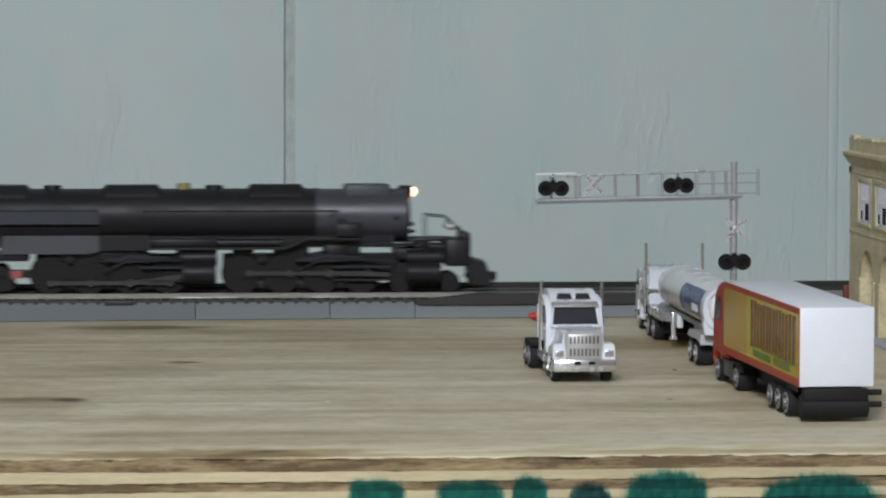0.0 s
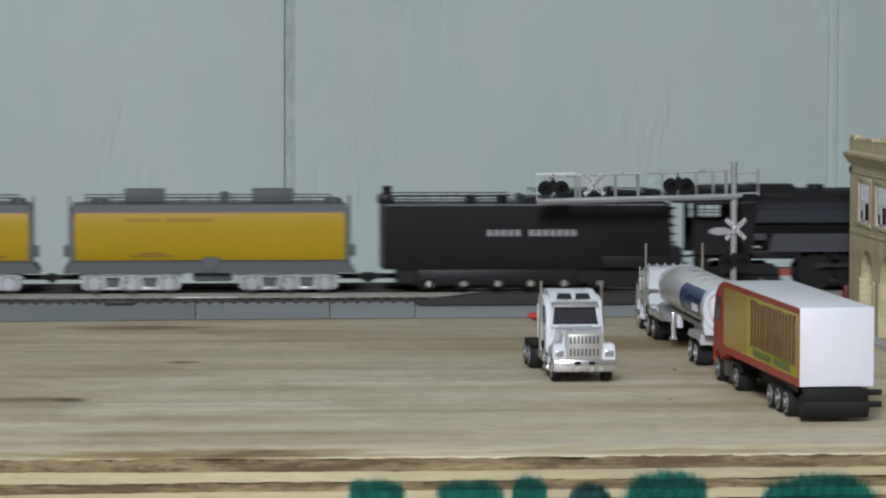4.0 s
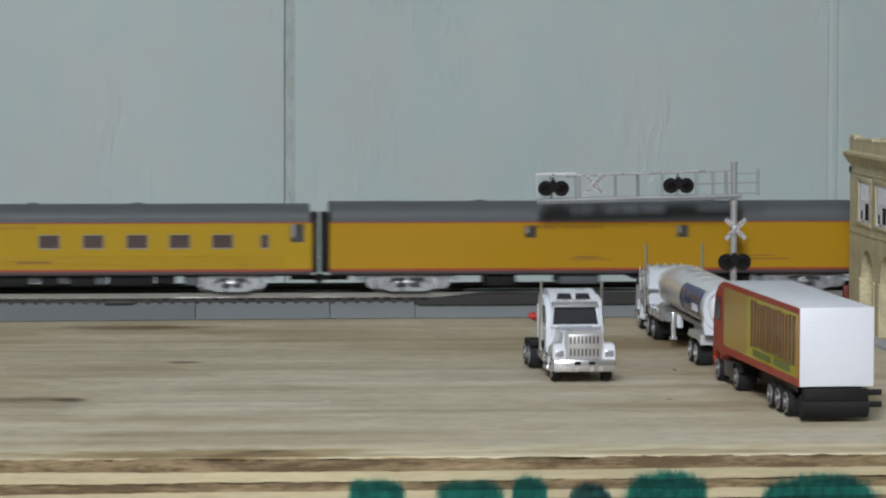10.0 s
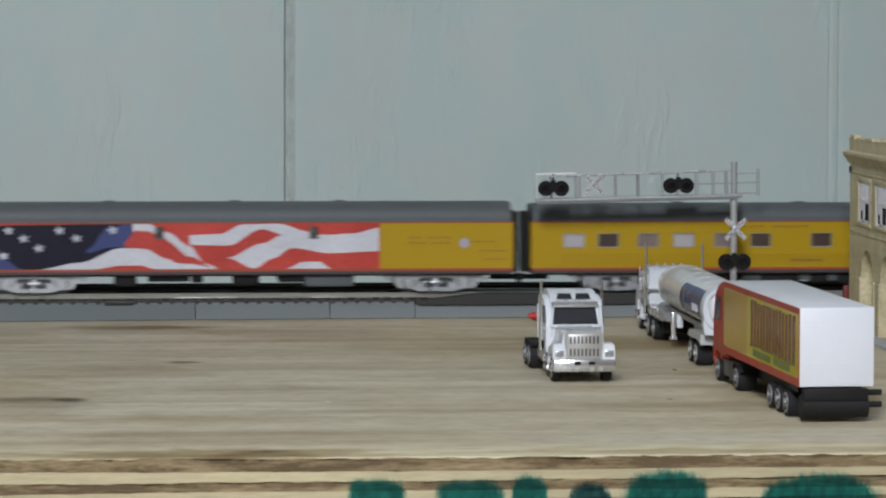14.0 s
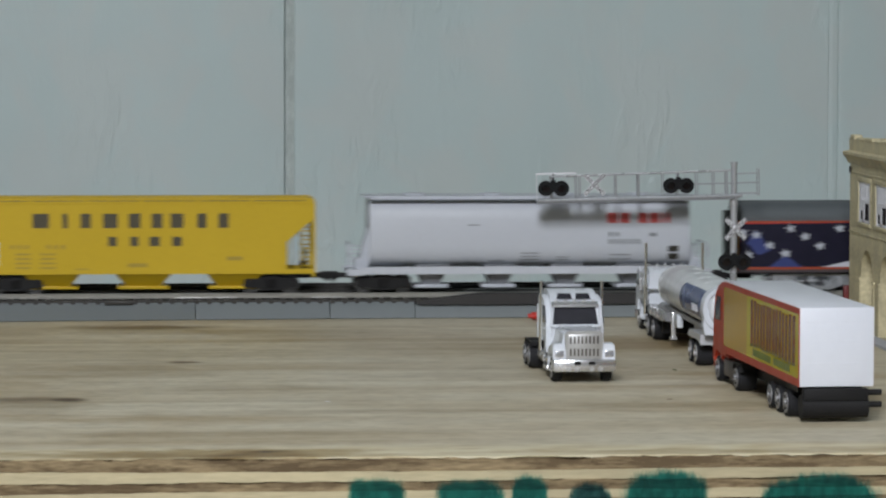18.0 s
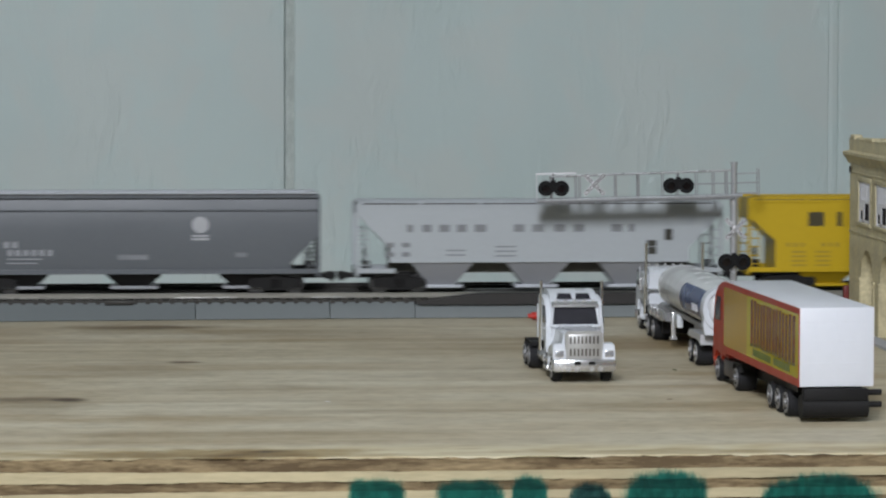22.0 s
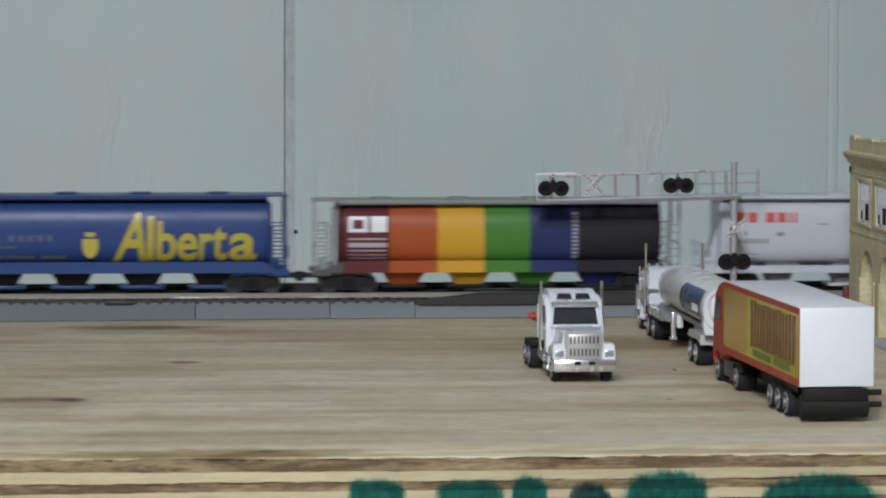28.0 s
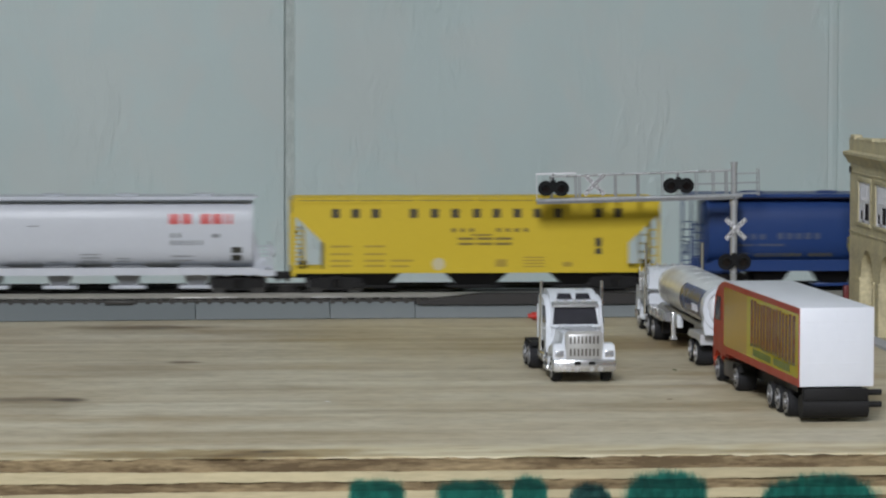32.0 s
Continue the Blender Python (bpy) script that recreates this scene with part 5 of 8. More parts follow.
round_bars("lettering", alb, P("olive_lettering", (0.16, 0.14, 0.05), 0.5), letterish(13, -62, 3.3, 2.6, 18.8, 20.6, (8,), 0.6), 0.2, "thin yellow lettering bars")

hub = bay_hopper("bright yellow covered hopper with spaced black lettering", -10884.0, 196.4, lemon_paint, black_plastic, 50.2, 12.0, (0.6, 42.0, 17.0, 26.5), (-57, 0, 57), 18.0, 10.0, lemon_paint, 0)
bars("lettering", hub, mark_soft, -17.5, [(x + 0.7, x + 5.0, 40.2, 45.0) for x in (-78.0, -67.4, -56.8, -36.6, -25.4, -14.4, -3.0, 7.6, 18.6, 29.4, 40.4, 62.0, 72.6)], 0.14, "black name drawn as plain bars")
bars("lettering", hub, mark_faint, -17.5, [*[(x0, x0 + 8.5, z, z + 1.3) for x0 in (-10, 0, 10) for z in (25.6, 28.4)], *letterish(9, -14, 4.8, 3.2, 32.6, 34.6, (3, 4), 0.8), (-3, 8, 30.6, 31.4)], 0.14, "small dark lettering bars")
bars("data_panel", hub, mark_black, -17.5, [(63.4, 66.6, 24.6, 29.4), (63.4, 66.6, 20.6, 23.8)], 0.16, "black data panel")
bars("lettering", hub, mark_tan, -17.5, [*[(x0, x0 + 11, z, z + 1.0) for x0 in (-78, -60) for z in (14.2, 17, 20.5, 24.6)], (-46, -36, 14, 15), (-46, -34, 17, 18), *[(25, 36, z, z + 0.7) for z in (13.8, 15.4, 17, 18.6)], (10, 16, 14, 18), (46, 51, 14, 16.5)], 0.14, "small faint lettering bars")
m = new_bm()
cyl(m, -20.5, -17.55, 15.6, 3.4, 0.3, "y", 18)
part("emblem", m, P("pale_cream_patch", (0.5, 0.45, 0.28), 0.5, vary=0.1), hub, "pale round patch")

# ---- water tenders behind the engine ----
rose_line = P("pale_rose_stripe", (0.42, 0.22, 0.14), 0.4, vary=0.08)

def water_tender(label, place, L):
    car = rolling("water_tender", label, "tender", place)
    h = L / 2
    m = new_bm()
    prof = [(-14.6, 17), (-15.9, 20.5), (-16.8, 25), (-17.25, 30), (-17.3, 35), (-17.0, 40), (-16.5, 43), (-14.8, 44.6)]
    prof += [(-y, z) for y, z in reversed(prof)]
    prism(m, prof, -h + 2, h - 2, "x")
    tank = part("tank", m, coach_yellow, car, "armour yellow tank body")
    for z0, z1 in ((17.0, 18.1), (42.8, 43.4)):
        m = new_bm()
        for s in (-1, 1):
            box(m, -h + 2, h - 2, *sorted((s * 14.0, s * (14.95 if z0 < 20 else 16.75))), z0, z1)
        sides("stripe", m, sill_dark if z0 < 20 else rose_line, tank, "thin dull stripe" if z0 < 20 else "thin pale rose stripe")
    m = new_bm()
    prism(m, [(-16.9, 43.4), (-16.0, 47.4), (16.0, 47.4), (16.9, 43.4)], -h + 1, h - 1, "x")
    for s in (-1, 1):
        box(m, s * (h - 2.2), s * h, -17.0, 17.0, 16, 45)
    deck = part("deck", m, car_grey, car, "grey sloped deck and end sheets")
    m = new_bm()
    prism(m, [(-h - 4, 11.2), (-h - 2, 15), (-h + 3, 17), (h - 3, 17), (h + 2, 15), (h + 4, 11.2)], -16.8, 16.8)
    part("underframe", m, car_grey, car, "grey underframe")
    m = new_bm()
    box(m, -9, 12, -12, 12, 6.5, 11.2, 1.5)
    box(m, -4, 5, -17.2, -15, 11.2, 19.5, 0.8)
    part("equipment_box", m, car_grey, car)
    for x0, x1 in ((-45, -23.5), (23, 44.5)):
        m = new_bm()
        box(m, x0, x1, -9, 9, 47.2, 55, 0.6)
        part("hatch", m, car_grey, deck, "raised grey water hatch")
    for x, y, z, r, t in ((8, -6, 50, 2.4, 7), (-58, 0, 48.5, 4.5, 3), (66, 0, 48.5, 4.5, 3)):
        m = new_bm()
        cyl(m, x, y, z, r, t, "z", 14)
        cyl(m, x, y, z + t / 2, r * 0.7, 0.8, "z", 14)
        part("vent", m, car_grey, deck)
    m = new_bm()
    for y in (-15.5, 15.5):
        for z in (49.4, 51.2):
            rod(m, (-h + 8, y, z), (h - 8, y, z), 0.35, 6)
        for k in range(11):
            x = -h + 8 + k * (2 * h - 16) / 10
            rod(m, (x, y, 47), (x, y, 51.2), 0.35, 6)
    sides("handrail", m, car_grey, car, "grey roof handrail")
    for s in (-1, 1):
        m = new_bm()
        for z in range(7):
            rod(m, (s * (h + 0.4), -15.5, 18 + z * 4), (s * (h + 0.4), -8, 18 + z * 4), 0.35, 6)
        rod(m, (s * (h + 0.4), -15.5, 14), (s * (h + 0.4), -15.5, 52), 0.4, 6)
        rod(m, (s * (h + 0.4), -8, 14), (s * (h + 0.4), -8, 52), 0.4, 6)
        box(m, s * h, s * (h + 3.5), -16.5, -12, 20, 26, 0.5)
        part("ladder", m, car_grey, car, "grey end ladder")
        coupler(car, s * (h + 3), 8.2, 9)
        tender_truck(car, s * 41.5, place)
    return car


aux_plain = water_tender("plain armour yellow water tender with silver trucks", -1780.2, 147.0)
bars("lettering", aux_plain, mark_ochre, -15.9, [(-42, -20, 20, 20.6), (-38, -24, 21.2, 22)], 0.3, "faint lettering bars")
bars("lettering", aux_plain, mark_ochre, -17.0, [*letterish(13, -44, 3.6, 2.4, 38.5, 40.2, (5,), 0.5)], 0.12, "faint lettering bars")
aux_flag = water_tender("armour yellow water tender with a painted waving flag", -2337.0, 147.6)
bars("lettering", aux_flag, mark_ochre, -15.9, [(-46, -24, 20.0, 20.8), (-44, -28, 21.4, 22), (40, 60, 20.0, 20.6)], 0.3, "faint lettering bars")


tank_side = through_points((17, -14.6), (20.5, -15.9), (25, -16.8), (30, -17.25), (35, -17.3), (40, -17.0), (43, -16.5))


def waving(x):
    return 0.9 * math.sin((x + 14) * 0.36) - 0.07 * (x + 22)


def flag_edge_left(z):
    return -24.4 + (z - 24.5) * 0.43


for k in range(13):
    za, zb = 23.8 + k * 1.42, 23.8 + (k + 1) * 1.42
    # stripes run from the slanted hoist out to the fly
    x0 = flag_edge_left(za)
    low, high = (lambda x, z=za: z + waving(x)), (lambda x, z=zb: z + waving(x))
    wave_band("flag_stripe", aux_flag, flag_red if k % 2 == 0 else flag_white, x0, 21.0 + 1.6 * math.sin(k * 1.3), low, high, face=tank_side, proud=0.2, label="waving red stripe" if k % 2 == 0 else "waving white stripe", n=26)
    if k % 2 == 0 and k < 8:
        wave_band("flag_shade", aux_flag, flag_blue, -9.0 + 0.4 * k, -1.0, low, high, face=tank_side, proud=0.26, label="dark folded stripe", n=8)
        wave_band("flag_shade", aux_flag, flag_blue, x0 - 0.2, x0 + 3.4, low, high, face=tank_side, proud=0.26, label="dark folded stripe", n=5)
wave_band("canton", aux_flag, flag_blue, -21.0, -1.0, (lambda x: 34.8 + waving(x) + 1.0), (lambda x: min(42.4 - 0.03 * (x + 22), 36.4 + max(0.0, x + 21.0) * 2.0)), face=tank_side, proud=0.62, label="dark blue flag corner", n=24)

# ---- the engine's tender ----
tender = rolling("engine_tender", "long black steam engine tender with coal bunker and bright axle caps", "tender", -1216.8)
TP = -1216.8
h = 77.2
m = new_bm()
prism(m, [(-13.5, 12.5), (-17.2, 21), (-17.4, 46.5), (-16.6, 47.6), (16.6, 47.6), (17.4, 46.5), (17.2, 21), (13.5, 12.5)], -h, h - 1, "x")
body = part("tank", m, loco_black, tender, "black tank with inward curved lower sides")
m = new_bm()
for s in (-1, 1):
    box(m, -h, h - 1, *sorted((s * 16.9, s * 17.65)), 46.6, 47.3)
sides("edge_bead", m, P("pale_grey_edge", (0.16, 0.165, 0.17), 0.5), body)
m = new_bm()
prism(m, [(-6, 47.5), (1, 50.8), (70, 51.4), (74, 47.5)], -13.5, 13.5)
for k in range(4):
    box(m, -4 + k * 23, -1 + k * 23, -13.8, 13.8, 47.5, 52 + 0.9 * k)
bunker = part("coal_bunker", m, loco_black, tender, "black coal bunker")
m = new_bm()
random.seed(5)
for i in range(140):
    bmesh.ops.create_icosphere(m, subdivisions=1, radius=random.uniform(1.0, 2.2) * MM, matrix=Matrix.Translation(Vector((random.uniform(18, 62), random.uniform(-11, 11), 51.4 + random.uniform(0, 1.4))) * MM))
tagged(part("coal", m, loco_black, bunker, "heap of black coal"), kind="stuff")
m = new_bm()
for y in (-15.5, 15.5):
    rod(m, (-h + 6, y, 52), (-8, y, 52), 0.3, 6)
    rod(m, (-h + 6, y, 50), (-8, y, 50), 0.3, 6)
    for k in range(8):
        rod(m, (-h + 6 + k * 9, y, 47), (-h + 6 + k * 9, y, 52), 0.3, 6)
    rod(m, (2, y * 0.85, 54.4), (68, y * 0.85, 54.4), 0.3, 6)
    for k in range(4):
        rod(m, (4 + k * 21, y * 0.85, 50), (4 + k * 21, y * 0.85, 54.4), 0.3, 6)
sides("handrail", m, loco_black, tender, "thin black handrail")
m = new_bm()
box(m, -h - 2, -h + 6, -7, 7, 47, 52, 1)
cyl(m, -h + 3, 0, 54, 2.6, 5, "z", 14)
cyl(m, -30, -8, 49.5, 3, 5, "z", 14)
cyl(m, -13, -8, 49.5, 3, 5, "z", 14)
cyl(m, 44, -10, 54.6, 2.0, 4, "z", 12)
box(m, 20, 48, -11.5, -4, 51, 53.6, 0.4)
box(m, 66, 73, -9, 9, 48, 54.4, 0.8)
part("deck_fittings", m, loco_black, tender)
m = new_bm()
box(m, -h + 8, h + 4, -12, 12, 5, 13)
box(m, 40, h + 6, -16.5, -8, 13, 22, 0.8)
box(m, h - 4, h + 6, -14, 14, 8, 24, 1)
box(m, -h + 18, 28, -14.0, 14.0, 3.5, 12.5, 1.0)
part("frame_bed", m, loco_black, tender, "black cast bed")
m = new_bm()
for y in (-14, -6):
    rod(m, (h + 0.2, y, 16), (h + 0.2, y, 46), 0.4, 6)
for k in range(8):
    rod(m, (h + 0.2, -14, 17 + k * 4), (h + 0.2, -6, 17 + k * 4), 0.35, 6)
    rod(m, (-h - 0.8, -14, 17 + k * 4), (-h - 0.8, -6, 17 + k * 4), 0.35, 6)
for k in range(6):
    box(m, h - 0.6, h + 2.4, -15.4, -7, 21.5 + k * 4.6, 22.2 + k * 4.6)
part("ladder", m, loco_black, tender, "black end ladder")
TENDER_AXLES = (-53.0, -34.5, -16.3, 1.4, 19.4, 38.6, 64.0)
for x in TENDER_AXLES:
    w = wheel_at(tender, x, 5.3, TP, False)
    m = new_bm()
    cyl(m, x, -15.2, 5.0, 2.5, 2.2, "y", 18, 1.9)
    cyl(m, x, 15.2, 5.0, 1.9, 2.2, "y", 18, 2.5)
    box(m, x - 3.6, x + 3.6, -14.2, -12, 1.6, 8.4, 0.7)
    box(m, x - 3.6, x + 3.6, 12, 14.2, 1.6, 8.4, 0.7)
    ax = part("axle_box", m, black_plastic, tender)
    m = new_bm()
    for s in (-1, 1):
        cyl(m, x, s * 16.4, 5.0, 1.7, 0.6, "y", 16)
    sides("axle_cap", m, chrome, ax, "bright axle cap")
m = new_bm()
prism(m, [(32, 4), (34, 9.5), (69, 9.5), (71, 4), (60, 3), (42, 3)], -15, -13)
prism(m, [(32, 4), (34, 9.5), (69, 9.5), (71, 4), (60, 3), (42, 3)], 13, 15)
part("truck", m, black_plastic, tender)
bars("lettering", tender, P("dull_white_lettering", (0.34, 0.34, 0.35), 0.5), -17.4, letterish(13, -22.2, 3.75, 2.9, 30.2, 33.8, (5,), 0.75), 0.14, "white name drawn as plain bars")
coupler(tender, -h + 1, 8.2, 9)
m = new_bm()
rod(m, (h - 2, -6, 20), (h + 10, -6, 18.5), 0.7, 8)
rod(m, (h + 10, -6, 18.5), (h + 22, -6, 20.5), 0.7, 8)
rod(m, (h - 2, -10, 9), (h + 18, -10, 7), 1.0, 8)
box(m, h + 2, h + 8, -3, 3, 4.5, 8, 0.5)
part("drawbar", m, loco_black, tender, "black drawbar and hoses")
m = new_bm()
for k in range(3):
    box(m, h + 4, h + 9, -15, -10, 5 + k * 5, 5.8 + k * 5)
part("step", m, loco_black, tender)

# ---- the articulated steam engine ----
LP = -416.9
engine = rolling("steam_engine", "black articulated steam locomotive with silver-grey smokebox and lit headlamp", "locomotive", LP - 4.0)


def ex(px):
    """Engine x in millimetres, from a place along its side at the first moment."""
    return ((px - 784) / (1 - 1.4e-5 * (px - 784)) - LP) * PX


BZ, BR = 41.0, 14.2
m = new_bm()
cyl(m, (ex(174) + ex(562)) / 2, 0, BZ, BR, ex(562) - ex(174), "x", 48)
boiler = part("boiler", m, loco_black, engine, "black boiler")
for p in (240, 330, 420, 505):
    m = new_bm()
    cyl(m, ex(p), 0, BZ, BR + 0.3, 1.6, "x", 48)
    part("boiler_band", m, loco_black, boiler)
m = new_bm()
cyl(m, (ex(562) + ex(722)) / 2, 0, BZ, BR - 0.2, ex(722) - ex(562), "x", 48)
smokebox = part("smokebox", m, loco_graphite, engine, "graphite grey smokebox")
m = new_bm()
cyl(m, ex(722) + 0.7, 0, BZ, BR - 0.8, 1.6, "x", 40, BR - 2.4)
part("smokebox_front", m, loco_graphite, smokebox)
m = new_bm()
cyl(m, ex(722) + 1.8, 0, BZ, 8.5, 1.4, "x", 28, 6.0)
part("smokebox_door", m, loco_graphite, smokebox)
for p, r, w_ in ((564, 0.3, 2.0), (640, 0.2, 1.6)):
    m = new_bm()
    cyl(m, ex(p), 0, BZ, BR + r, w_, "x", 48)
    part("smokebox_band", m, loco_graphite, smokebox)
m = new_bm()
fire = [(14.6 * math.cos(radians(a)), 42.0 + 13.2 * math.sin(radians(a))) for a in range(20, 161, 10)]
prism(m, [(11.5, 30.0), (13.6, 35.6), (16.2, 37.0), *fire, (-16.2, 37.0), (-13.6, 35.6), (-11.5, 30.0)], ex(-30), ex(174), "x")
firebox = part("firebox", m, loco_black, engine, "black firebox")
m = new_bm()
for q in (-1, 1):
    prism(m, [(q * 15.6, 44.6), (q * 16.6, 43.8), (q * 16.9, 37.2), (q * 15.6, 36.8), (q * 14.0, 40)], ex(-28), ex(172), "x")
sides("lagging_panel", m, P("slate_grey_firebox", (0.022, 0.025, 0.034), 0.5, vary=0.12, spec=0.3), firebox, "slate grey lagging panel")
m = new_bm()
prism(m, [(ex(-4), 21.3), (ex(4), 31.0), (ex(174), 31.0), (ex(174), 22.8), (ex(155), 21.3)], -14.5, -11)
prism(m, [(ex(-4), 21.3), (ex(4), 31.0), (ex(174), 31.0), (ex(174), 22.8), (ex(155), 21.3)], 11, 14.5)
sides("ash_pan", m, ash_grey, engine, "grey sloped ash pan side")
for p0, p1, zt_, w in ((440, 540, 57.4, 8.5), (180, 285, 57.2, 8.5), (-40, 50, 57.2, 9.5)):
    m = new_bm()
    prism(m, [(-w - 1.6, 47), (-w - 1.6, 52.6), (-w - 0.4, 54.2), (-w + 0.6, zt_ - 1.6), (-w + 2.6, zt_), (w - 2.6, zt_), (w - 0.6, zt_ - 1.6), (w + 0.4, 54.2), (w + 1.6, 52.6), (w + 1.6, 47)], ex(p0), ex(p1), "x")
    bmesh.ops.bevel(m, geom=[e for e in m.edges if abs((e.verts[0].co - e.verts[1].co).x) < 1e-6], offset=1.4 * MM, segments=3, affect="EDGES")
    part("sand_dome", m, loco_black, boiler, "long black sand dome")
for p in (380, 90):
    m = new_bm()
    cyl(m, ex(p), 0, 54.0, 5.2, 6.0, "z", 24, 4.6)
    part("steam_dome", m, loco_black, boiler, "low black steam dome")
m = new_bm()
box(m, ex(612), ex(694), -9, 9, 50, 57.6, 1.4)
part("stack_casing", m, ash_grey, smokebox, "grey double stack casing")
m = new_bm()
cyl(m, ex(325), 0, 55.5, 3.6, 5, "z", 16)
part("bell_dome", m, P("brass_dome", (0.35, 0.3, 0.12), 0.4, 0.6), boiler, "dull brass dome")
m = new_bm()
cyl(m, ex(722), 0, 53.4, 3.3, 7.0, "x", 20)
lamp = part("headlamp", m, loco_black, engine, "black headlamp case")
m = new_bm()
cyl(m, ex(726) + 2.0, 0, 53.4, 2.8, 1.2, "x", 20)
bmesh.ops.create_uvsphere(m, u_segments=16, v_segments=8, radius=2.7 * MM, matrix=Matrix.Translation(Vector((ex(726) + 2.2, 0, 53.4)) * MM))
part("headlamp_lens", m, headlamp_glow, lamp, "glowing warm headlamp lens")
# emissive block added for the orange glow below the headlamp
m = new_bm()
box(m, ex(722), ex(730), -2.6, 2.6, 47.6, 50.2, 0.6)
part("glow_block", m, glow("dim_orange_glow", (0.9, 0.25, 0.1), 0.5), lamp, "small block glowing dim orange under the headlamp")
m = new_bm()
cyl(m, ex(724) + 2.4, 0, BZ - 5, 1.2, 3.0, "x", 12)
box(m, ex(722), ex(738), -6, 6, 31.5, 33.0, 0.6)
part("front_step", m, loco_black, smokebox, "black front step and door handle")
# running boards, pipes and handrails
m = new_bm()
for s in (-1, 1):
    y0, y1 = sorted((s * 12.5, s * 17.2))
    box(m, ex(265), ex(505), y0, y1, 23.4, 24.6)
    prism(m, [(ex(505), 23.4), (ex(505), 24.6), (ex(545), 29.6), (ex(545), 28.4)], y0, y1)
    box(m, ex(545), ex(640), y0, y1, 28.4, 29.6)
    box(m, ex(640), ex(735), y0, y1, 25.5, 26.7)
part("running_board", m, loco_black, engine)
m = new_bm()
for s in (-1, 1):
    rod(m, (ex(505), s * 17.3, 24.4), (ex(265), s * 17.3, 24.4), 0.45, 6)
    rod(m, (ex(545), s * 17.3, 29.4), (ex(505), s * 17.3, 24.4), 0.45, 6)
    rod(m, (ex(545), s * 17.3, 29.4), (ex(590), s * 17.3, 29.4), 0.45, 6)
    rod(m, (ex(380), s * 16.0, 29.6), (ex(505), s * 16.0, 29.6), 0.4, 6)
    rod(m, (ex(270), s * 16.0, 29.8), (ex(350), s * 16.0, 29.8), 0.4, 6)
    rod(m, (ex(250), s * 14.9, 44.0), (ex(600), s * 14.9, 44.0), 0.35, 6)
    rod(m, (ex(600), s * 14.9, 44.0), (ex(580), s * 15.2, 40.0), 0.35, 6)
sides("pipe_run", m, rod_metal, engine, "thin steel pipes and handrails")
for s in (-1, 1):
    m = new_bm()
    box(m, ex(265), ex(380), *sorted((s * 12, s * 16.2)), 25, 29.2, 0.8)
    part("tool_box", m, loco_black, engine, "long black box above the running board")
    m = new_bm()
    cyl(m, ex(440), s * 13.8, 27, 2.6, 34, "x", 16)
    part("air_reservoir", m, loco_black, engine, "black air reservoir")
m = new_bm()
for s in (-1, 1):
    box(m, ex(595), ex(640), *sorted((s * 13.6, s * 16.5)), 30, 37, 1.0)
    cyl(m, ex(606), s * 15, 37.5, 2.6, 2.4, "y", 18)
    cyl(m, ex(703), s * 14.2, 40.0, 1.3, 1.2, "y", 12)
sides("air_pump", m, loco_black, engine, "black pumps and reservoirs")
# cab
m = new_bm()
x0, x1 = ex(-146), ex(-33)
for s in (-1, 1):
    y0, y1 = sorted((s * 15.6, s * 16.8))
    pierced(m, x0, x1, 20, 48.5, [(ex(-136), ex(-78), 38.6, 46.6)], y0, y1)
front = new_bm()
box(front, x1 - 1.2, x1, -15.6, 15.6, 20, 50)
cab = part("cab", front, loco_black, engine, "black cab")
sides("side_sheet", m, loco_black, cab, "black cab side with a window opening")
m = new_bm()
prism(m, [(-17.3, 47.8), (-17.3, 50), (-13, 54), (-6, 56.8), (6, 56.8), (13, 54), (17.3, 50), (17.3, 47.8)], ex(-184), ex(-31), "x")
part("cab_roof", m, loco_black, cab, "black arched cab roof")
m = new_bm()
for s in (-1, 1):
    y0, y1 = sorted((s * 15.9, s * 16.4))
    box(m, ex(-136), ex(-78), y0, y1, 42.3, 42.8)
    box(m, ex(-136), ex(-78), y0, y1, 40.6, 40.9)
    box(m, ex(-108), ex(-106), y0, y1, 38.6, 46.6)
part("cab_window_bar", m, loco_grey, cab)
m = new_bm()
prism(m, [(ex(-95) + 6.2 * math.cos(radians(a)), 32.6 + 2.1 * math.sin(radians(a))) for a in range(0, 360, 20)], -17.05, -16.8)
part("number_plate", m, P("dull_white_plate", (0.4, 0.4, 0.42), 0.5, vary=0.2, scale=500), cab, "dull white oval number plate")
m = new_bm()
for q in (-1, 1):
    rod(m, (ex(-148), q * 17.4, 47.9), (ex(-33), q * 17.4, 47.9), 0.4, 6)
sides("drip_rail", m, ash_grey, cab, "pale grey drip rail")
# pale block added where a small bright spot shows beside the firebox
m = new_bm()
box(m, ex(-42), ex(-10), -15.6, -14.4, 27.6, 31.2, 0.3)
box(m, ex(-42), ex(-10), 14.4, 15.6, 27.6, 31.2, 0.3)
sides("pale_block", m, ash_grey, firebox, "pale grey block added beside the firebox")
# frames under the boiler
m = new_bm()
box(m, ex(60), ex(345), -7, 7, 6, 20.3)
box(m, ex(-100), ex(700), -9.5, 9.5, 24.2, 33)
box(m, ex(176), ex(265), -12.5, -9.5, 23, 31)
box(m, ex(176), ex(265), 9.5, 12.5, 23, 31)
box(m, ex(395), ex(760), -7, 7, 6, 20.3)
box(m, ex(-110), ex(60), -4, 4, 8, 12)
box(m, ex(-120), ex(-40), -12, 12, 17.6, 24)
box(m, ex(-60), ex(48), -12.5, 12.5, 17.4, 22, 0.6)
box(m, ex(-130), ex(-112), -13, -8, 9, 20, 0.8)
box(m, ex(-130), ex(-112), 8, 13, 9, 20, 0.8)
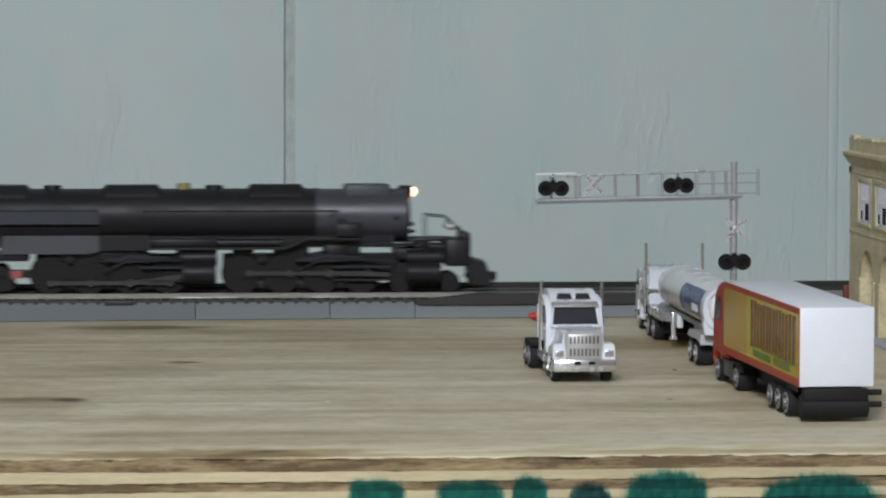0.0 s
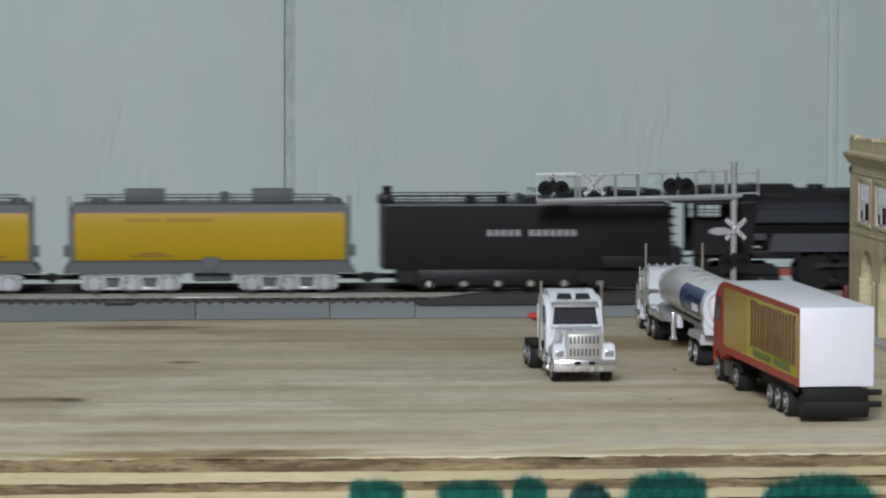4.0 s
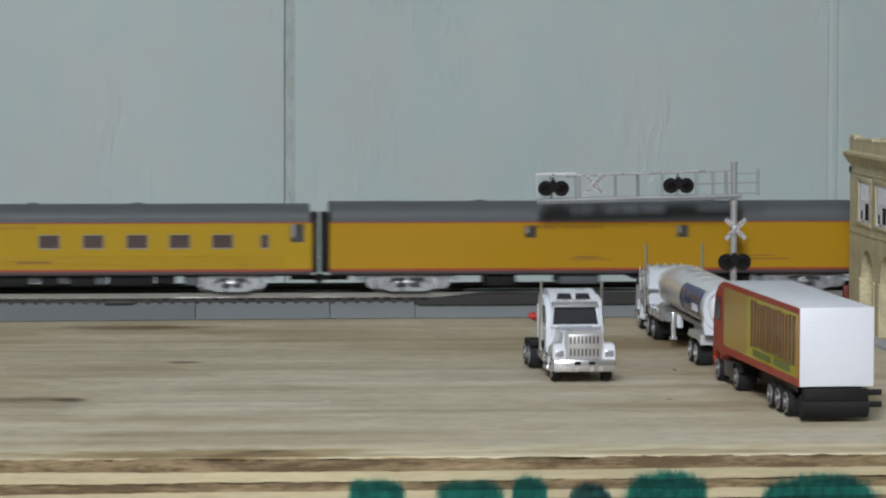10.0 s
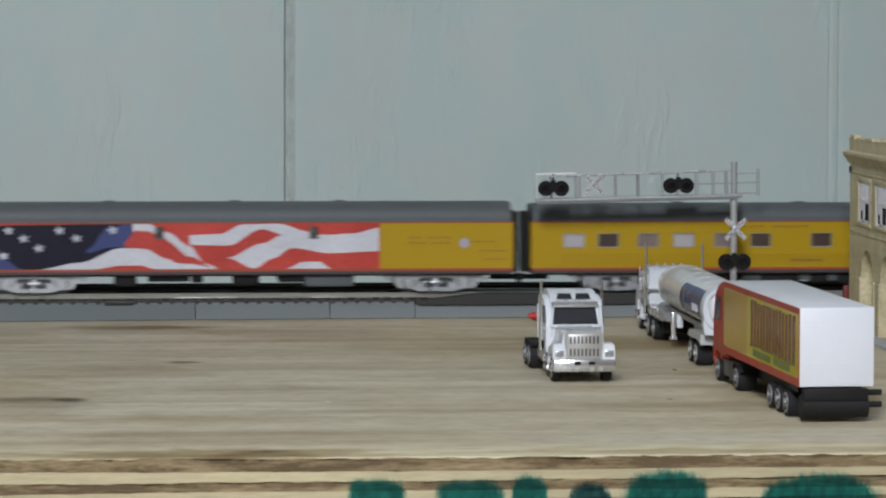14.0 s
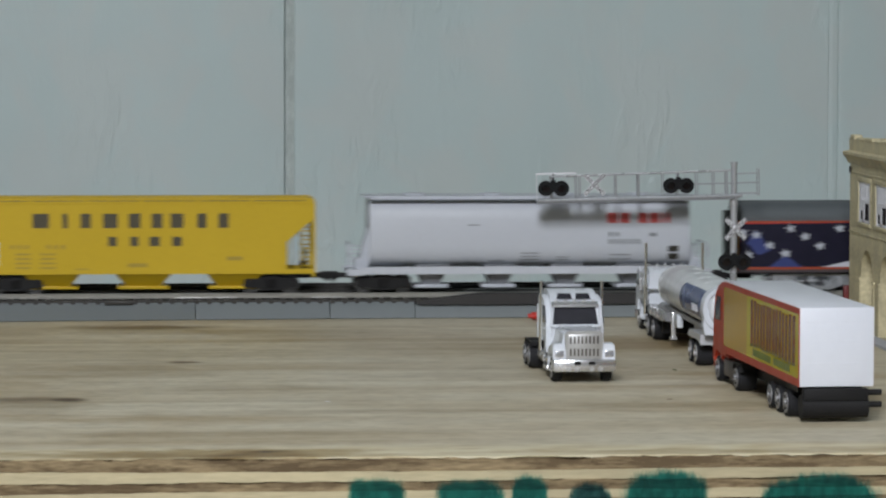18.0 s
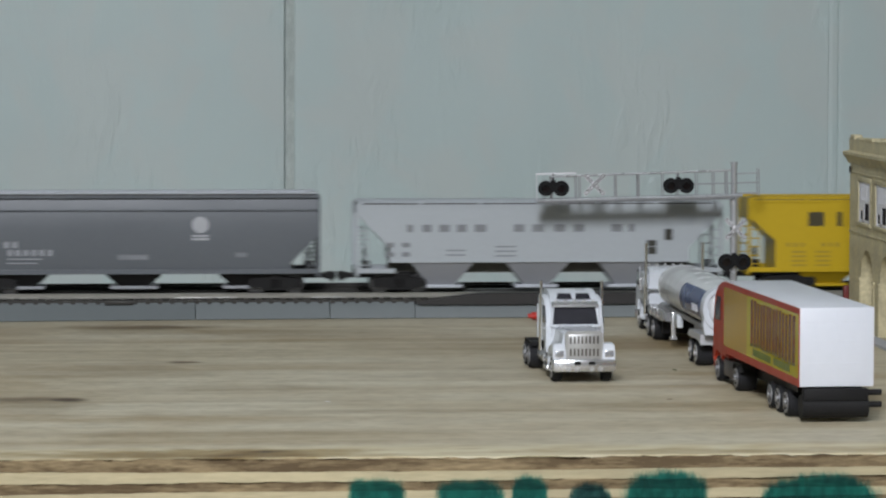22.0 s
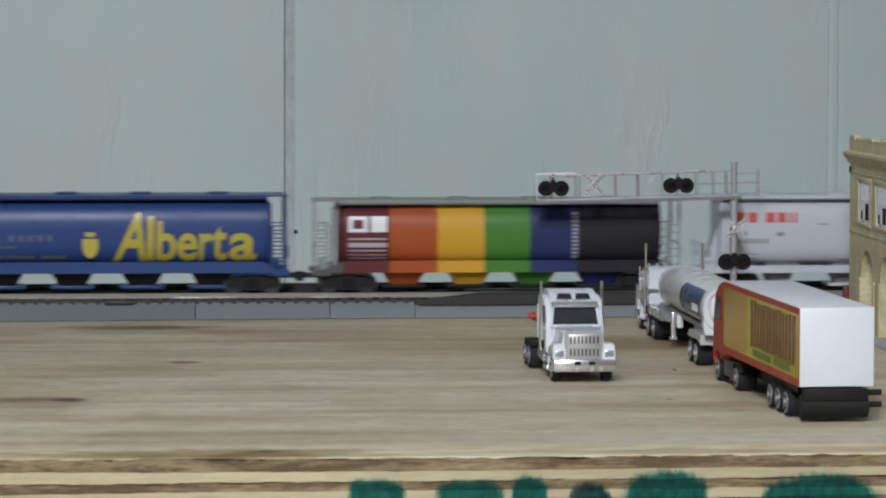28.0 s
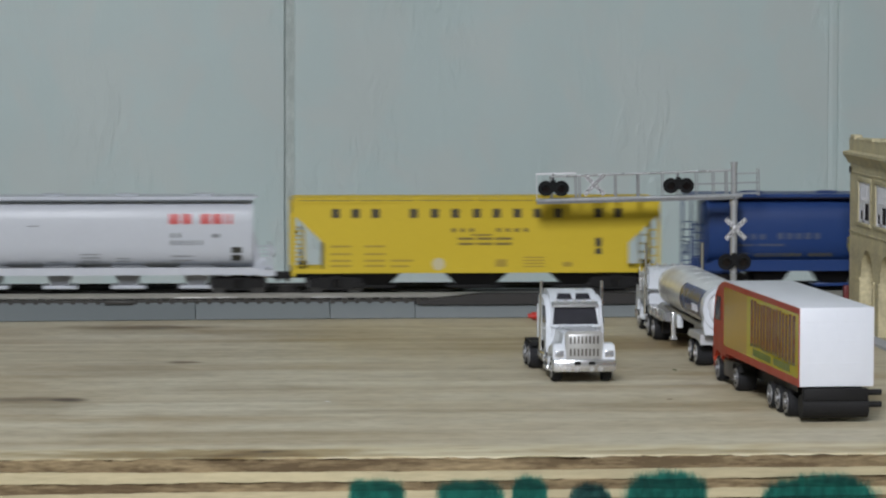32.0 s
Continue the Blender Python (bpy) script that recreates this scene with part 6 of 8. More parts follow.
for p in (312, 575):
    box(m, ex(p), ex(p + 44), -11, 11, 18, 26, 1)
for p0, p1 in ((96, 262), (412, 450), (486, 548), (575, 640)):
    box(m, ex(p0), ex(p1), -9.4, 9.4, 17, 25, 0.8)
part("frame", m, loco_black, engine, "black cast engine frame")
for p0 in (352, 752):
    m = new_bm()
    for s in (-1, 1):
        cyl(m, ex(p0), s * 13.2, 11.0, 5.6, 18, "x", 24)
        cyl(m, ex(p0), s * 12.6, 19.0, 4.0, 19, "x", 20)
        box(m, ex(p0) - 8, ex(p0) + 8, *sorted((s * 8, s * 15.5)), 11, 22, 1.4)
    sides("cylinder", m, loco_black, engine, "black cylinder and valve chest")
# pilot and front deck
m = new_bm()
box(m, ex(726), ex(800), -12, 12, 27.2, 29.0, 0.5)
box(m, ex(722), ex(830), -10, 10, 22.5, 25.5, 0.6)
box(m, ex(740), ex(762), -11, 11, 24, 28, 0.5)
box(m, ex(790), ex(836), -13.5, 13.5, 14, 28.6, 1.6)
box(m, ex(818), ex(836), -12.5, 12.5, 27, 32.0, 1.2)
box(m, ex(700), ex(760), -13, 13, 18, 24, 1.0)
prism(m, [(ex(826), 20), (ex(846), 17.5), (ex(858), 16.5), (ex(872), 4.0), (ex(838), 4.0)], -13, 13)
for k in range(9):
    y = -12 + k * 3
    prism(m, [(ex(858), 16.5), (ex(862), 16.5), (ex(877), 3.6), (ex(873), 3.6)], y - 0.5, y + 0.5)
part("pilot", m, loco_black, engine, "black pilot with slotted foot")
m = new_bm()
for s in (-1, 1):
    rod(m, (ex(757), s * 11, 41), (ex(795), s * 11, 40), 0.35, 6)
    rod(m, (ex(795), s * 11, 40), (ex(822), s * 11, 31), 0.35, 6)
    rod(m, (ex(757), s * 11, 41), (ex(757), s * 11, 26), 0.3, 6)
    rod(m, (ex(812), s * 10, 36), (ex(826), s * 12, 30), 0.4, 6)
sides("handrail", m, loco_black, engine, "thin front handrail")
m = new_bm()
for s in (-1, 1):
    cyl(m, ex(800), s * 10.5, 35.4, 2.0, 3.2, "x", 14)
    cyl(m, ex(803), s * 10.5, 35.4, 1.6, 3.0, "x", 14)
sides("marker_lamp", m, chrome, engine, "bright marker lamp")
coupler(engine, ex(862), 8.4, 7)
m = new_bm()
box(m, ex(-100), ex(20), -11.0, 11.0, 8.0, 11.0, 0.5)
trailing = part("trailing_truck", m, black_plastic, engine, "black trailing truck")
for s in (-1, 1):
    m = new_bm()
    prism(m, [(ex(-125), 3.6), (ex(-112), 9.5), (ex(16), 9.5), (ex(24), 3.6), (ex(8), 1.6), (ex(-95), 1.6)], *sorted((s * 11.6, s * 13.6)))
    prism(m, [(ex(-106), 9.4), (ex(-102), 12.6), (ex(-94), 15.0), (ex(4), 15.0), (ex(12), 12.6), (ex(16), 9.4)], *sorted((s * 13, s * 15.2)))
    part("side_frame", m, black_plastic, trailing)
m = new_bm()
for p in (-80, -17):
    for s in (-1, 1):
        cyl(m, ex(p), s * 14.2, 5.2, 1.9, 1.2, "y", 14)
sides("axle_cap", m, chrome, trailing, "bright axle cap")
for p in (-80, -17):
    wheel_at(engine, ex(p), 5.6, LP, False)
for p in (712, 799):
    wheel_at(engine, ex(p), 5.2, LP, False)
bars("injector", engine, P("faded_red_fitting", (0.3, 0.06, 0.05), 0.5), -13.4, [(ex(16), ex(36), 8.5, 12.5), (ex(-56), ex(-46), 22, 24)], 1.0, "small red fitting")


def driver_mesh(phase):
    m = new_bm()
    for s in (-1, 1):
        cyl(m, 0, s * 8.9, 0, 9.9, 2.4, "y", 40)
        cyl(m, 0, s * 7.6, 0, 10.5, 0.6, "y", 40)
        cyl(m, 0, s * 10.4, 0, 3.0, 1.4, "y", 20)
        for k in range(10):
            a = k * math.pi / 5
            box(m, 6.4 * math.cos(a) - 0.8, 6.4 * math.cos(a) + 0.8, *sorted((s * 10.0, s * 10.5)), 6.4 * math.sin(a) - 0.8, 6.4 * math.sin(a) + 0.8)
        prism(m, [(-7.5, -6.0), (7.5, -6.0), (4.5, -9.2), (-4.5, -9.2)], *sorted((s * 10.0, s * 10.7)))
        cyl(m, 0, s * 11.5, 4.2, 1.2, 3.4, "y", 12)
    bmesh.ops.rotate(m, verts=m.verts[:], cent=(0, 0, 0), matrix=Matrix.Rotation(phase, 3, "Y"))
    cyl(m, 0, 0, 0, 1.8, 17, "y", 10)
    return mesh_of("driving_wheel", m, driver_black)


driver_black = P("dusty_black_wheel", (0.014, 0.0137, 0.012), 0.7, 0.0, vary=0.3, spec=0.2)
CRANK = 4.2
for group, phase in (((85, 156, 227, 298), math.pi * 0.92), ((428, 499, 570, 641), math.pi * 0.42)):
    DRIVER = driver_mesh(phase)
    for p in group:
        w = new("driving_wheel", DRIVER)
        w.parent = engine
        w.matrix_basis = pose(ex(p) * MM, 0, 9.9 * MM)
        SPINNING.append((w, 9.9, (ex(p), 9.9), LP * PX))
    m = new_bm()
    span = ex(group[3]) - ex(group[0])
    for s in (-1, 1):
        y0, y1 = sorted((s * 12.0, s * 13.0))
        box(m, -span / 2 - 2, span / 2 + 2, y0, y1, -1.0, 1.0)
        for k in range(4):
            cyl(m, -span / 2 + k * span / 3, s * 12.6, 0, 1.9, 1.6, "y", 14)
    for cr in sides("coupling_rod", m, rod_metal, engine, "dull steel coupling rod"):
        RODS.append((cr, (ex(group[0]) + ex(group[3])) / 2, 9.9, 0.0, phase))
    m = new_bm()
    cylx = ex(group[3]) + 19
    reach = cylx - ex(group[2]) - 8
    for s in (-1, 1):
        y0, y1 = sorted((s * 13.2, s * 14.2))
        box(m, 0, reach, y0, y1, -1.1, 1.1)
        cyl(m, 0, s * 13.8, 0, 2.2, 1.6, "y", 14)
    for mr in sides("main_rod", m, rod_metal, engine, "dull steel main rod"):
        RODS.append((mr, ex(group[2]), 9.9, reach, phase))
    m = new_bm()
    for s in (-1, 1):
        y0, y1 = sorted((s * 12.6, s * 14.4))
        box(m, ex(group[2]) + 6, cylx - 3, y0, y1, 13.4, 14.6)
        box(m, ex(group[2]) + 6, cylx - 3, y0, y1, 6.6, 7.6)
        prism(m, [(ex(group[1]) + 6, 17.4), (ex(group[2]), 20.6), (ex(group[2]) + 5, 20.8), (ex(group[3]), 19.4), (ex(group[3]), 17.4), (ex(group[2]), 16.6)], y0, y1)
        rod(m, (ex(group[2]), s * 14.6, 18.6), (cylx, s * 14.6, 17.4), 0.6, 6)
        rod(m, (ex(group[1]) + 8, s * 14.4, 12.0), (ex(group[2]) + 3, s * 14.4, 19.6), 0.6, 6)
    sides("valve_gear", m, loco_grey, engine, "dark crosshead guides and valve gear")
    m = new_bm()
    for k in range(3):
        p = (group[k] + group[k + 1]) / 2
        for s in (-1, 1):
            box(m, ex(p) - 2, ex(p) + 2, *sorted((s * 9.8, s * 11.6)), 2.5, 6.5, 0.5)
            cyl(m, ex(p), s * 11.0, 18.4, 2.0, 3, "y", 14)
    sides("brake_gear", m, loco_black, engine)

# ---- road vehicles: local x points forwards ----
def road_wheels(name, parent, xs, y, r, w, rim, label=""):
    """A tyre with its rim on each axle and side; y is the outer face."""
    for x in xs:
        for s in (-1, 1):
            m = new_bm()
            yc = s * (y - w / 2)
            cyl(m, x, yc, r, r, w * 0.72, "y", 28)
            cyl(m, x, yc, r, r * 0.93, w, "y", 28)
            ty = part("tyre", m, tyre, parent)
            m = new_bm()
            cyl(m, x, s * (y - 0.2), r, r * 0.62, 0.7, "y", 22)
            cyl(m, x, s * (y + 0.1), r, r * 0.25, 1.0, "y", 14)
            cyl(m, x, s * (y + 0.25), r, r * 0.72, 0.35, "y", 28)
            rm = part("rim", m, rim, ty, label)
            m = new_bm()
            for k in range(6):
                a = k * math.pi / 3 + x
                cyl(m, x + r * 0.46 * math.cos(a), s * (y + 0.42), r + r * 0.46 * math.sin(a), r * 0.15, 0.12, "y", 10)
            part("rim_holes", m, tyre, rm, "dark hand holes")
            m = new_bm()
            cyl(m, x, s * (y + 0.7), r, r * 0.24, 0.7, "y", 14, r * 0.24 if s > 0 else r * 0.16)
            part("hub_cap", m, rim, rm)


def sleeper_tractor(name, label, m_at, with_fifth_wheel=True, stack_top=40.0, w=12.2, shift=(0.0, 0.0), drives=(-60.5, -74.5), low=1.0, stack=(-45.0, 12.6, 0.0)):
    """Conventional American tractor with sleeper. x = 0 under the steering axle."""
    tk = thing(name, label, "truck", m_at, "model trucks")
    # chassis
    m = new_bm()
    box(m, -78, 8, -5, 5, 6.2, 9.2)
    box(m, -79, -52, -12, 12, 9.6, 11.4, 0.5)
    box(m, -58, -53, -11, 11, 9, 15, 0.8)
    box(m, -81, -77, -13, 13, 4.5, 11, 0.6)
    part("chassis", m, black_plastic, tk, "black chassis")
    # hood, tapering to the grille
    m = new_bm()
    taper(m, -22, 9.0, -10.5, 10.5, 9.5, -22, 7.8, -8.4, 8.4, 22.6)
    bmesh.ops.bevel(m, geom=[e for e in m.edges], offset=1.3 * MM, segments=3, affect="EDGES")
    part("hood", m, white_plastic, tk, "white sloped hood")
    for s in (-1, 1):
        m = new_bm()
        prism(m, [(-9.5, 5.5), (-8.5, 12), (-5, 15.6), (3, 17.4), (9.0, 17.0), (10.8, 14.6), (11.0, 9.6), (7.6, 9.0), (6.6, 10.4), (4, 11.8), (-3, 11.8), (-6, 9.8), (-6.8, 5.5)], *sorted((s * 7.9, s * 13.6)))
        bmesh.ops.bevel(m, geom=[e for e in m.edges], offset=0.7 * MM, segments=2, affect="EDGES")
        fd = part("fender", m, white_plastic, tk, "white front fender")
        m = new_bm()
        box(m, 10.2, 11.2, *sorted((s * 9.0, s * 12.9)), 11.4, 14.4, 0.3)
        part("headlight", m, chrome_soft, fd, "paired headlights in a chrome surround")
        for q in (10.0, 11.9):
            m = new_bm()
            box(m, 11.1, 11.5, *sorted((s * (q - 0.75), s * (q + 0.75))), 12.2, 13.8, 0.25)
            part("headlight_lens", m, lens_clear, fd)
    # grille: a rounded chrome shell with two rows of upright slots
    m = new_bm()
    gy, gz0, gz1, gr_ = 8.3, 10.4, 22.8, 1.8
    arc = [(gy - gr_ + gr_ * math.cos(radians(a)), gz1 - gr_ + gr_ * math.sin(radians(a))) for a in range(0, 91, 15)]
    prism(m, [(gy, gz0), *arc, *[(-p[0], p[1]) for p in reversed(arc)], (-gy, gz0)], 8.0, 10.3, "x")
    bmesh.ops.bevel(m, geom=[e for e in m.edges if abs((e.verts[0].co - e.verts[1].co).x) < 1e-6], offset=0.35 * MM, segments=2, affect="EDGES")
    gr = part("grille", m, grille_metal, tk, "dull chrome grille shell")
    m = new_bm()
    box(m, 10.25, 10.5, -6.9, 6.9, 11.2, 21.4, 0.1)
    part("grille_insert", m, grille_metal, gr, "pressed bars of the grille")
    m = new_bm()
    # dark bars laid on the insert, the shade inside its slots as colour
    for k in range(8):
        y = -5.95 + k * 1.7
        for z0, z1 in ((12.0, 15.2), (17.4, 20.6)):
            box(m, 10.45, 10.58, y - 0.42, y + 0.42, z0, z1)
    part("grille_slot", m, grille_dark, gr, "upright slots drawn as dark bars")
    m = new_bm()
    box(m, 9.4, 12.4, -14.0, 14.0, 5.0, 10.6, 1.4)
    for y in (-12.4, 12.4):
        box(m, 6.0, 11.2, y - 1.4, y + 1.4, 5.4, 10.2, 1.0)
    bumper = part("bumper", m, bumper_chrome, tk, "dull chrome front bumper")
    for y in (-3.1, 3.1):
        m = new_bm()
        box(m, 12.2, 12.7, y - 1.4, y + 1.4, 8.4, 9.7, 0.4)
        part("bumper_slot", m, signal_black, bumper, "dark slot")
    for y in (-7.0, -3.2, 3.2, 7.0):
        m = new_bm()
        cyl(m, 12.35, y, 6.5, 1.1, 0.4, "x", 16)
        part("fog_light", m, grille_metal, bumper)
    # cab and sleeper
    m = new_bm()
    prism(m, [(-54, 14.5), (-54, 8 + 26.5 * low), (-51, 8 + 29.0 * low), (-40, 8 + 29.4 * low), (-31, 8 + 27.4 * low), (-26.5, 8 + 23.2 * low), (-22.0, 21.5), (-22, 8), (-33, 8), (-33, 14.5)], -w, w)
    bmesh.ops.bevel(m, geom=[e for e in m.edges if abs((e.verts[0].co - e.verts[1].co).y) < 1e-6], offset=2.5 * MM, segments=6, affect="EDGES")
    cab_ = part("cab", m, white_plastic, tk, "white sleeper cab with rounded roof")
    m = new_bm()
    lo = [m.verts.new(Vector(p) * MM) for p in ((-23.4, -10.2, 22.6), (-21.6, -10.2, 22.6), (-21.6, 10.2, 22.6), (-23.4, 10.2, 22.6))]
    hi = [m.verts.new(Vector(p) * MM) for p in ((-26.9, -9.2, 30.6), (-25.2, -9.2, 30.8), (-25.2, 9.2, 30.8), (-26.9, 9.2, 30.6))]
    m.faces.new(lo), m.faces.new(hi[::-1])
    for k in range(4):
        m.faces.new([lo[k], lo[(k + 1) % 4], hi[(k + 1) % 4], hi[k]])
    bmesh.ops.recalc_face_normals(m, faces=m.faces[:])
    part("windscreen", m, screen_glass, cab_, "dark windscreen")
    m = new_bm()
    for s in (-1, 1):
        rod(m, (-25.1, s * 9.7, 30.8), (-21.4, s * 10.9, 22.4), 0.6, 8)
    rod(m, (-21.5, -10.9, 22.3), (-21.5, 10.9, 22.3), 0.8, 8)
    part("windscreen_trim", m, white_plastic, cab_, "white windscreen surround")
    m = new_bm()
    prism(m, [(-26.6, 31.6), (-24.8, 31.0), (-23.4, 30.6), (-23.6, 31.7), (-25.0, 32.5), (-26.6, 32.9)], -10.4, 10.4)
    visor = part("sun_visor", m, bumper_chrome, cab_, "chrome sun visor")
    for k in range(5):
        m = new_bm()
        bmesh.ops.create_uvsphere(m, u_segments=12, v_segments=8, radius=0.8 * MM, matrix=Matrix.Translation(Vector((-25.6, -8.4 + k * 4.2, 33.0)) * MM))
        part("roof_light", m, grille_metal, visor, "round chrome cab light")
    for s in (-1, 1) if low == 1.0 else ():
        m = new_bm()
        a, b_, c_ = s * 0.9, s * 7.7, s * 6.8
        prism(m, [(a, 34.0), (b_, 34.0), (c_, 36.2), (a * 1.4, 36.2)], -31.8, -28.2, "x")
        for v in m.verts:
            v.co.x -= (v.co.z - 34.0 * MM) * 1.0
        part("roof_window", m, screen_glass, cab_, "dark sleeper roof window")
    m = new_bm()
    for s in (-1, 1):
        prism(m, [(-36, 23), (-36, 31), (-29, 31), (-25.5, 23.4)], *sorted((s * (w - 0.2), s * (w + 0.15))))
    sides("side_window", m, dark_glass, cab_, "dark side window")
    m = new_bm()
    for s in (-1, 1):
        for z0, z1, r in ((10, 25, 1.1), (24, stack_top, 0.7)):
            cyl(m, stack[0], s * stack[1] + stack[2], (z0 + z1) / 2, r, z1 - z0, "z", 14)
        for z in (14, 22):
            box(m, stack[0] - 1, stack[0] + 1, *sorted((s * 6, s * stack[1] + stack[2])), z, z + 0.8)
    sides("exhaust_pipe", m, chrome, tk, "chrome exhaust stack")
    m = new_bm()
    for s in (-1, 1):
        cyl(m, -40, s * 9.6, 7.6, 3.4, 20, "x", 20)
        box(m, -29, -16, *sorted((s * 8, s * 13.2)), 3.2, 5.2, 0.5)
        box(m, -29, -18, *sorted((s * 8, s * 12.6)), 6.4, 8.4, 0.5)
    sides("fuel_tank", m, bumper_chrome, tk, "chrome fuel tank and step")
    for s in (-1, 1):
        m = new_bm()
        box(m, -53.6, -50.8, *sorted((s * (w - 0.6), s * (w + 0.35))), 15, 30, 0.3)
        box(m, -37.4, -36.9, *sorted((s * (w - 0.3), s * (w + 0.12))), 15, 33)
        box(m, -30.5, -28.6, *sorted((s * (w - 0.2), s * (w + 0.5))), 20.4, 21.2, 0.2)
        part("side_trim", m, white_plastic, cab_, "white panel seam and door handle")
        m = new_bm()
        prism(m, [(-53, 11.0), (-53, 14.4), (-33.5, 14.4), (-33.5, 11.0)], *sorted((s * 6.0, s * (w - 1.6))))
        part("under_cab", m, black_plastic, tk, "black frame under the sleeper")
        for xx in drives:
            m = new_bm()
            prism(m, [(xx - 6.6, 10.6), (xx - 5.0, 12.4), (xx + 5.0, 12.4), (xx + 6.6, 10.6), (xx + 5.6, 10.6), (xx + 4.4, 11.6), (xx - 4.4, 11.6), (xx - 5.6, 10.6)], *sorted((s * 8.0, s * 14.6)))
            part("mudguard", m, black_plastic, tk, "black mudguard")
    m = new_bm()
    for s in (-1, 1) if low < 1.0 else ():
        box(m, -25.5, -24.5, *sorted((s * (w + 0.6), s * (w + 2.2))), 22.8, 28, 0.4)
        rod(m, (-25, s * 11, 28), (-25, s * (w + 2), 28), 0.3, 6)
        rod(m, (-25, s * 11, 22.4), (-25, s * (w + 2), 22.4), 0.3, 6)
    if low < 1.0:
        sides("mirror", m, chrome_soft, tk, "chrome side mirror")
    road_wheels("front", tk, (0.0,), 13.0, 5.6, 4.0, chrome_soft, "chrome rim")
    road_wheels("rear", tk, drives, 15.2, 5.8, 8.0, dull_rim, "dull steel rim")
    cab_.location = (shift[0] * MM, shift[1] * MM, 0)
    if with_fifth_wheel:
        m = new_bm()
        cyl(m, -67, 0, 11.2, 6.5, 1.4, "z", 20)
        part("fifth_wheel", m, black_plastic, tk, "black fifth wheel plate")
    return tk


lens_clear = P("clear_headlight_plastic", (0.34, 0.36, 0.4), 0.1, 0.5, vary=0.1)
grille_metal = P("dull_chrome_grille", (0.5, 0.5, 0.49), 0.36, 0.55, vary=0.12)
grille_dark = P("grille_slot_shade", (0.12, 0.11, 0.1), 0.5, 0.3, vary=0.2)
bumper_chrome = P("worn_bumper_chrome", (0.6, 0.6, 0.6), 0.24, 0.75, vary=0.12, scale=350)
screen_glass = P("dark_screen_glazing", (0.028, 0.028, 0.036), 0.06, vary=0.3, scale=120, spec=0.7)
chrome_soft = P("soft_chrome_plastic", (0.6, 0.6, 0.6), 0.26, 0.6, vary=0.08)
dull_rim = P("dull_steel_rim", (0.36, 0.36, 0.37), 0.4, 0.6, vary=0.15)
sleeper_tractor("semi_truck", "white long-nose semi truck without trailer, chrome grille and stacks", pose(0.0313, -0.354, 0, 0, 0, -89.1), True, 41.0, 12.9, (0.0, 0.7), (-60.5, -74.5), 1.0, (-42.0, 13.7, 1.6))
sleeper_tractor("semi_truck", "white long-nose semi truck pulling a tank trailer", pose(0.1080, -0.0905, 0, 0, 0, 90.0), False, 46.0, 14.8, (25.0, 0.0), (-45.5, -64.0), 0.86, (-31.0, 14.4, 0.0))

pale_alloy = P("pale_cast_alloy", (0.55, 0.56, 0.58), 0.35, 0.3, vary=0.08)
# tank trailer, x = 0 at its front
tanker = thing("tank_trailer", "polished alloy tank trailer with a navy panel behind a white truck", "trailer", pose(0.1070, -0.134, 0, 0, 0, 90.0), "model trucks")
L = 186.0
m = new_bm()


def rounded_tank(bm, sec, stations):
    """Skins sections of one outline, scaled about its middle, along x."""
    rings = []
    for x, k in stations:
        rings.append([bm.verts.new(Vector((x, p[0] * k, 27.5 + (p[1] - 27.5) * k)) * MM) for p in sec])
    n = len(sec)
    for a, b in zip(rings, rings[1:]):
        for i in range(n):
            bm.faces.new([a[i], a[(i + 1) % n], b[(i + 1) % n], b[i]])
    bm.faces.new(rings[0]), bm.faces.new(rings[-1][::-1])
    bmesh.ops.recalc_face_normals(bm, faces=bm.faces[:])


tank_round = []
for i in range(40):
    a = 2 * math.pi * i / 40
    tank_round.append((13.0 * math.copysign(abs(math.cos(a)) ** 0.9, math.cos(a)), 27.2 + 10.4 * math.copysign(abs(math.sin(a)) ** 0.9, math.sin(a))))
rounded_tank(m, tank_round, [(-13, 0.3), (-14, 0.55), (-16.5, 0.78), (-21, 0.93), (-28, 1.0), (-L + 20, 1.0), (-L + 16, 0.95), (-L + 13, 0.8), (-L + 12, 0.55)])
tank_body = part("tank", m, tank_alloy, tanker, "rounded alloy tank")
m = new_bm()
for x in (-29,):
    rounded_tank(m, tank_round, [(x - 0.5, 1.012), (x + 0.5, 1.012)])
part("tank_band", m, tank_alloy, tank_body)
m = new_bm()
rounded_tank(m, tank_round, [(-L + 23, 1.0), (-L + 22.4, 1.08), (-L + 15, 1.1), (-L + 13.6, 1.07), (-L + 13.6, 0.94), (-L + 15, 0.92)])
part("rear_ring", m, white_plastic, tanker, "thick white ring at the tank's rear end")
m = new_bm()
prism(m, [(-12.8, 15.5), (-13.8, 20), (-13.2, 27), (13.2, 27), (13.8, 20), (12.8, 15.5)], -L + 14.5, -L + 20, "x")
part("rear_cabinet", m, white_plastic, tanker, "white cabinet under the rear ring")
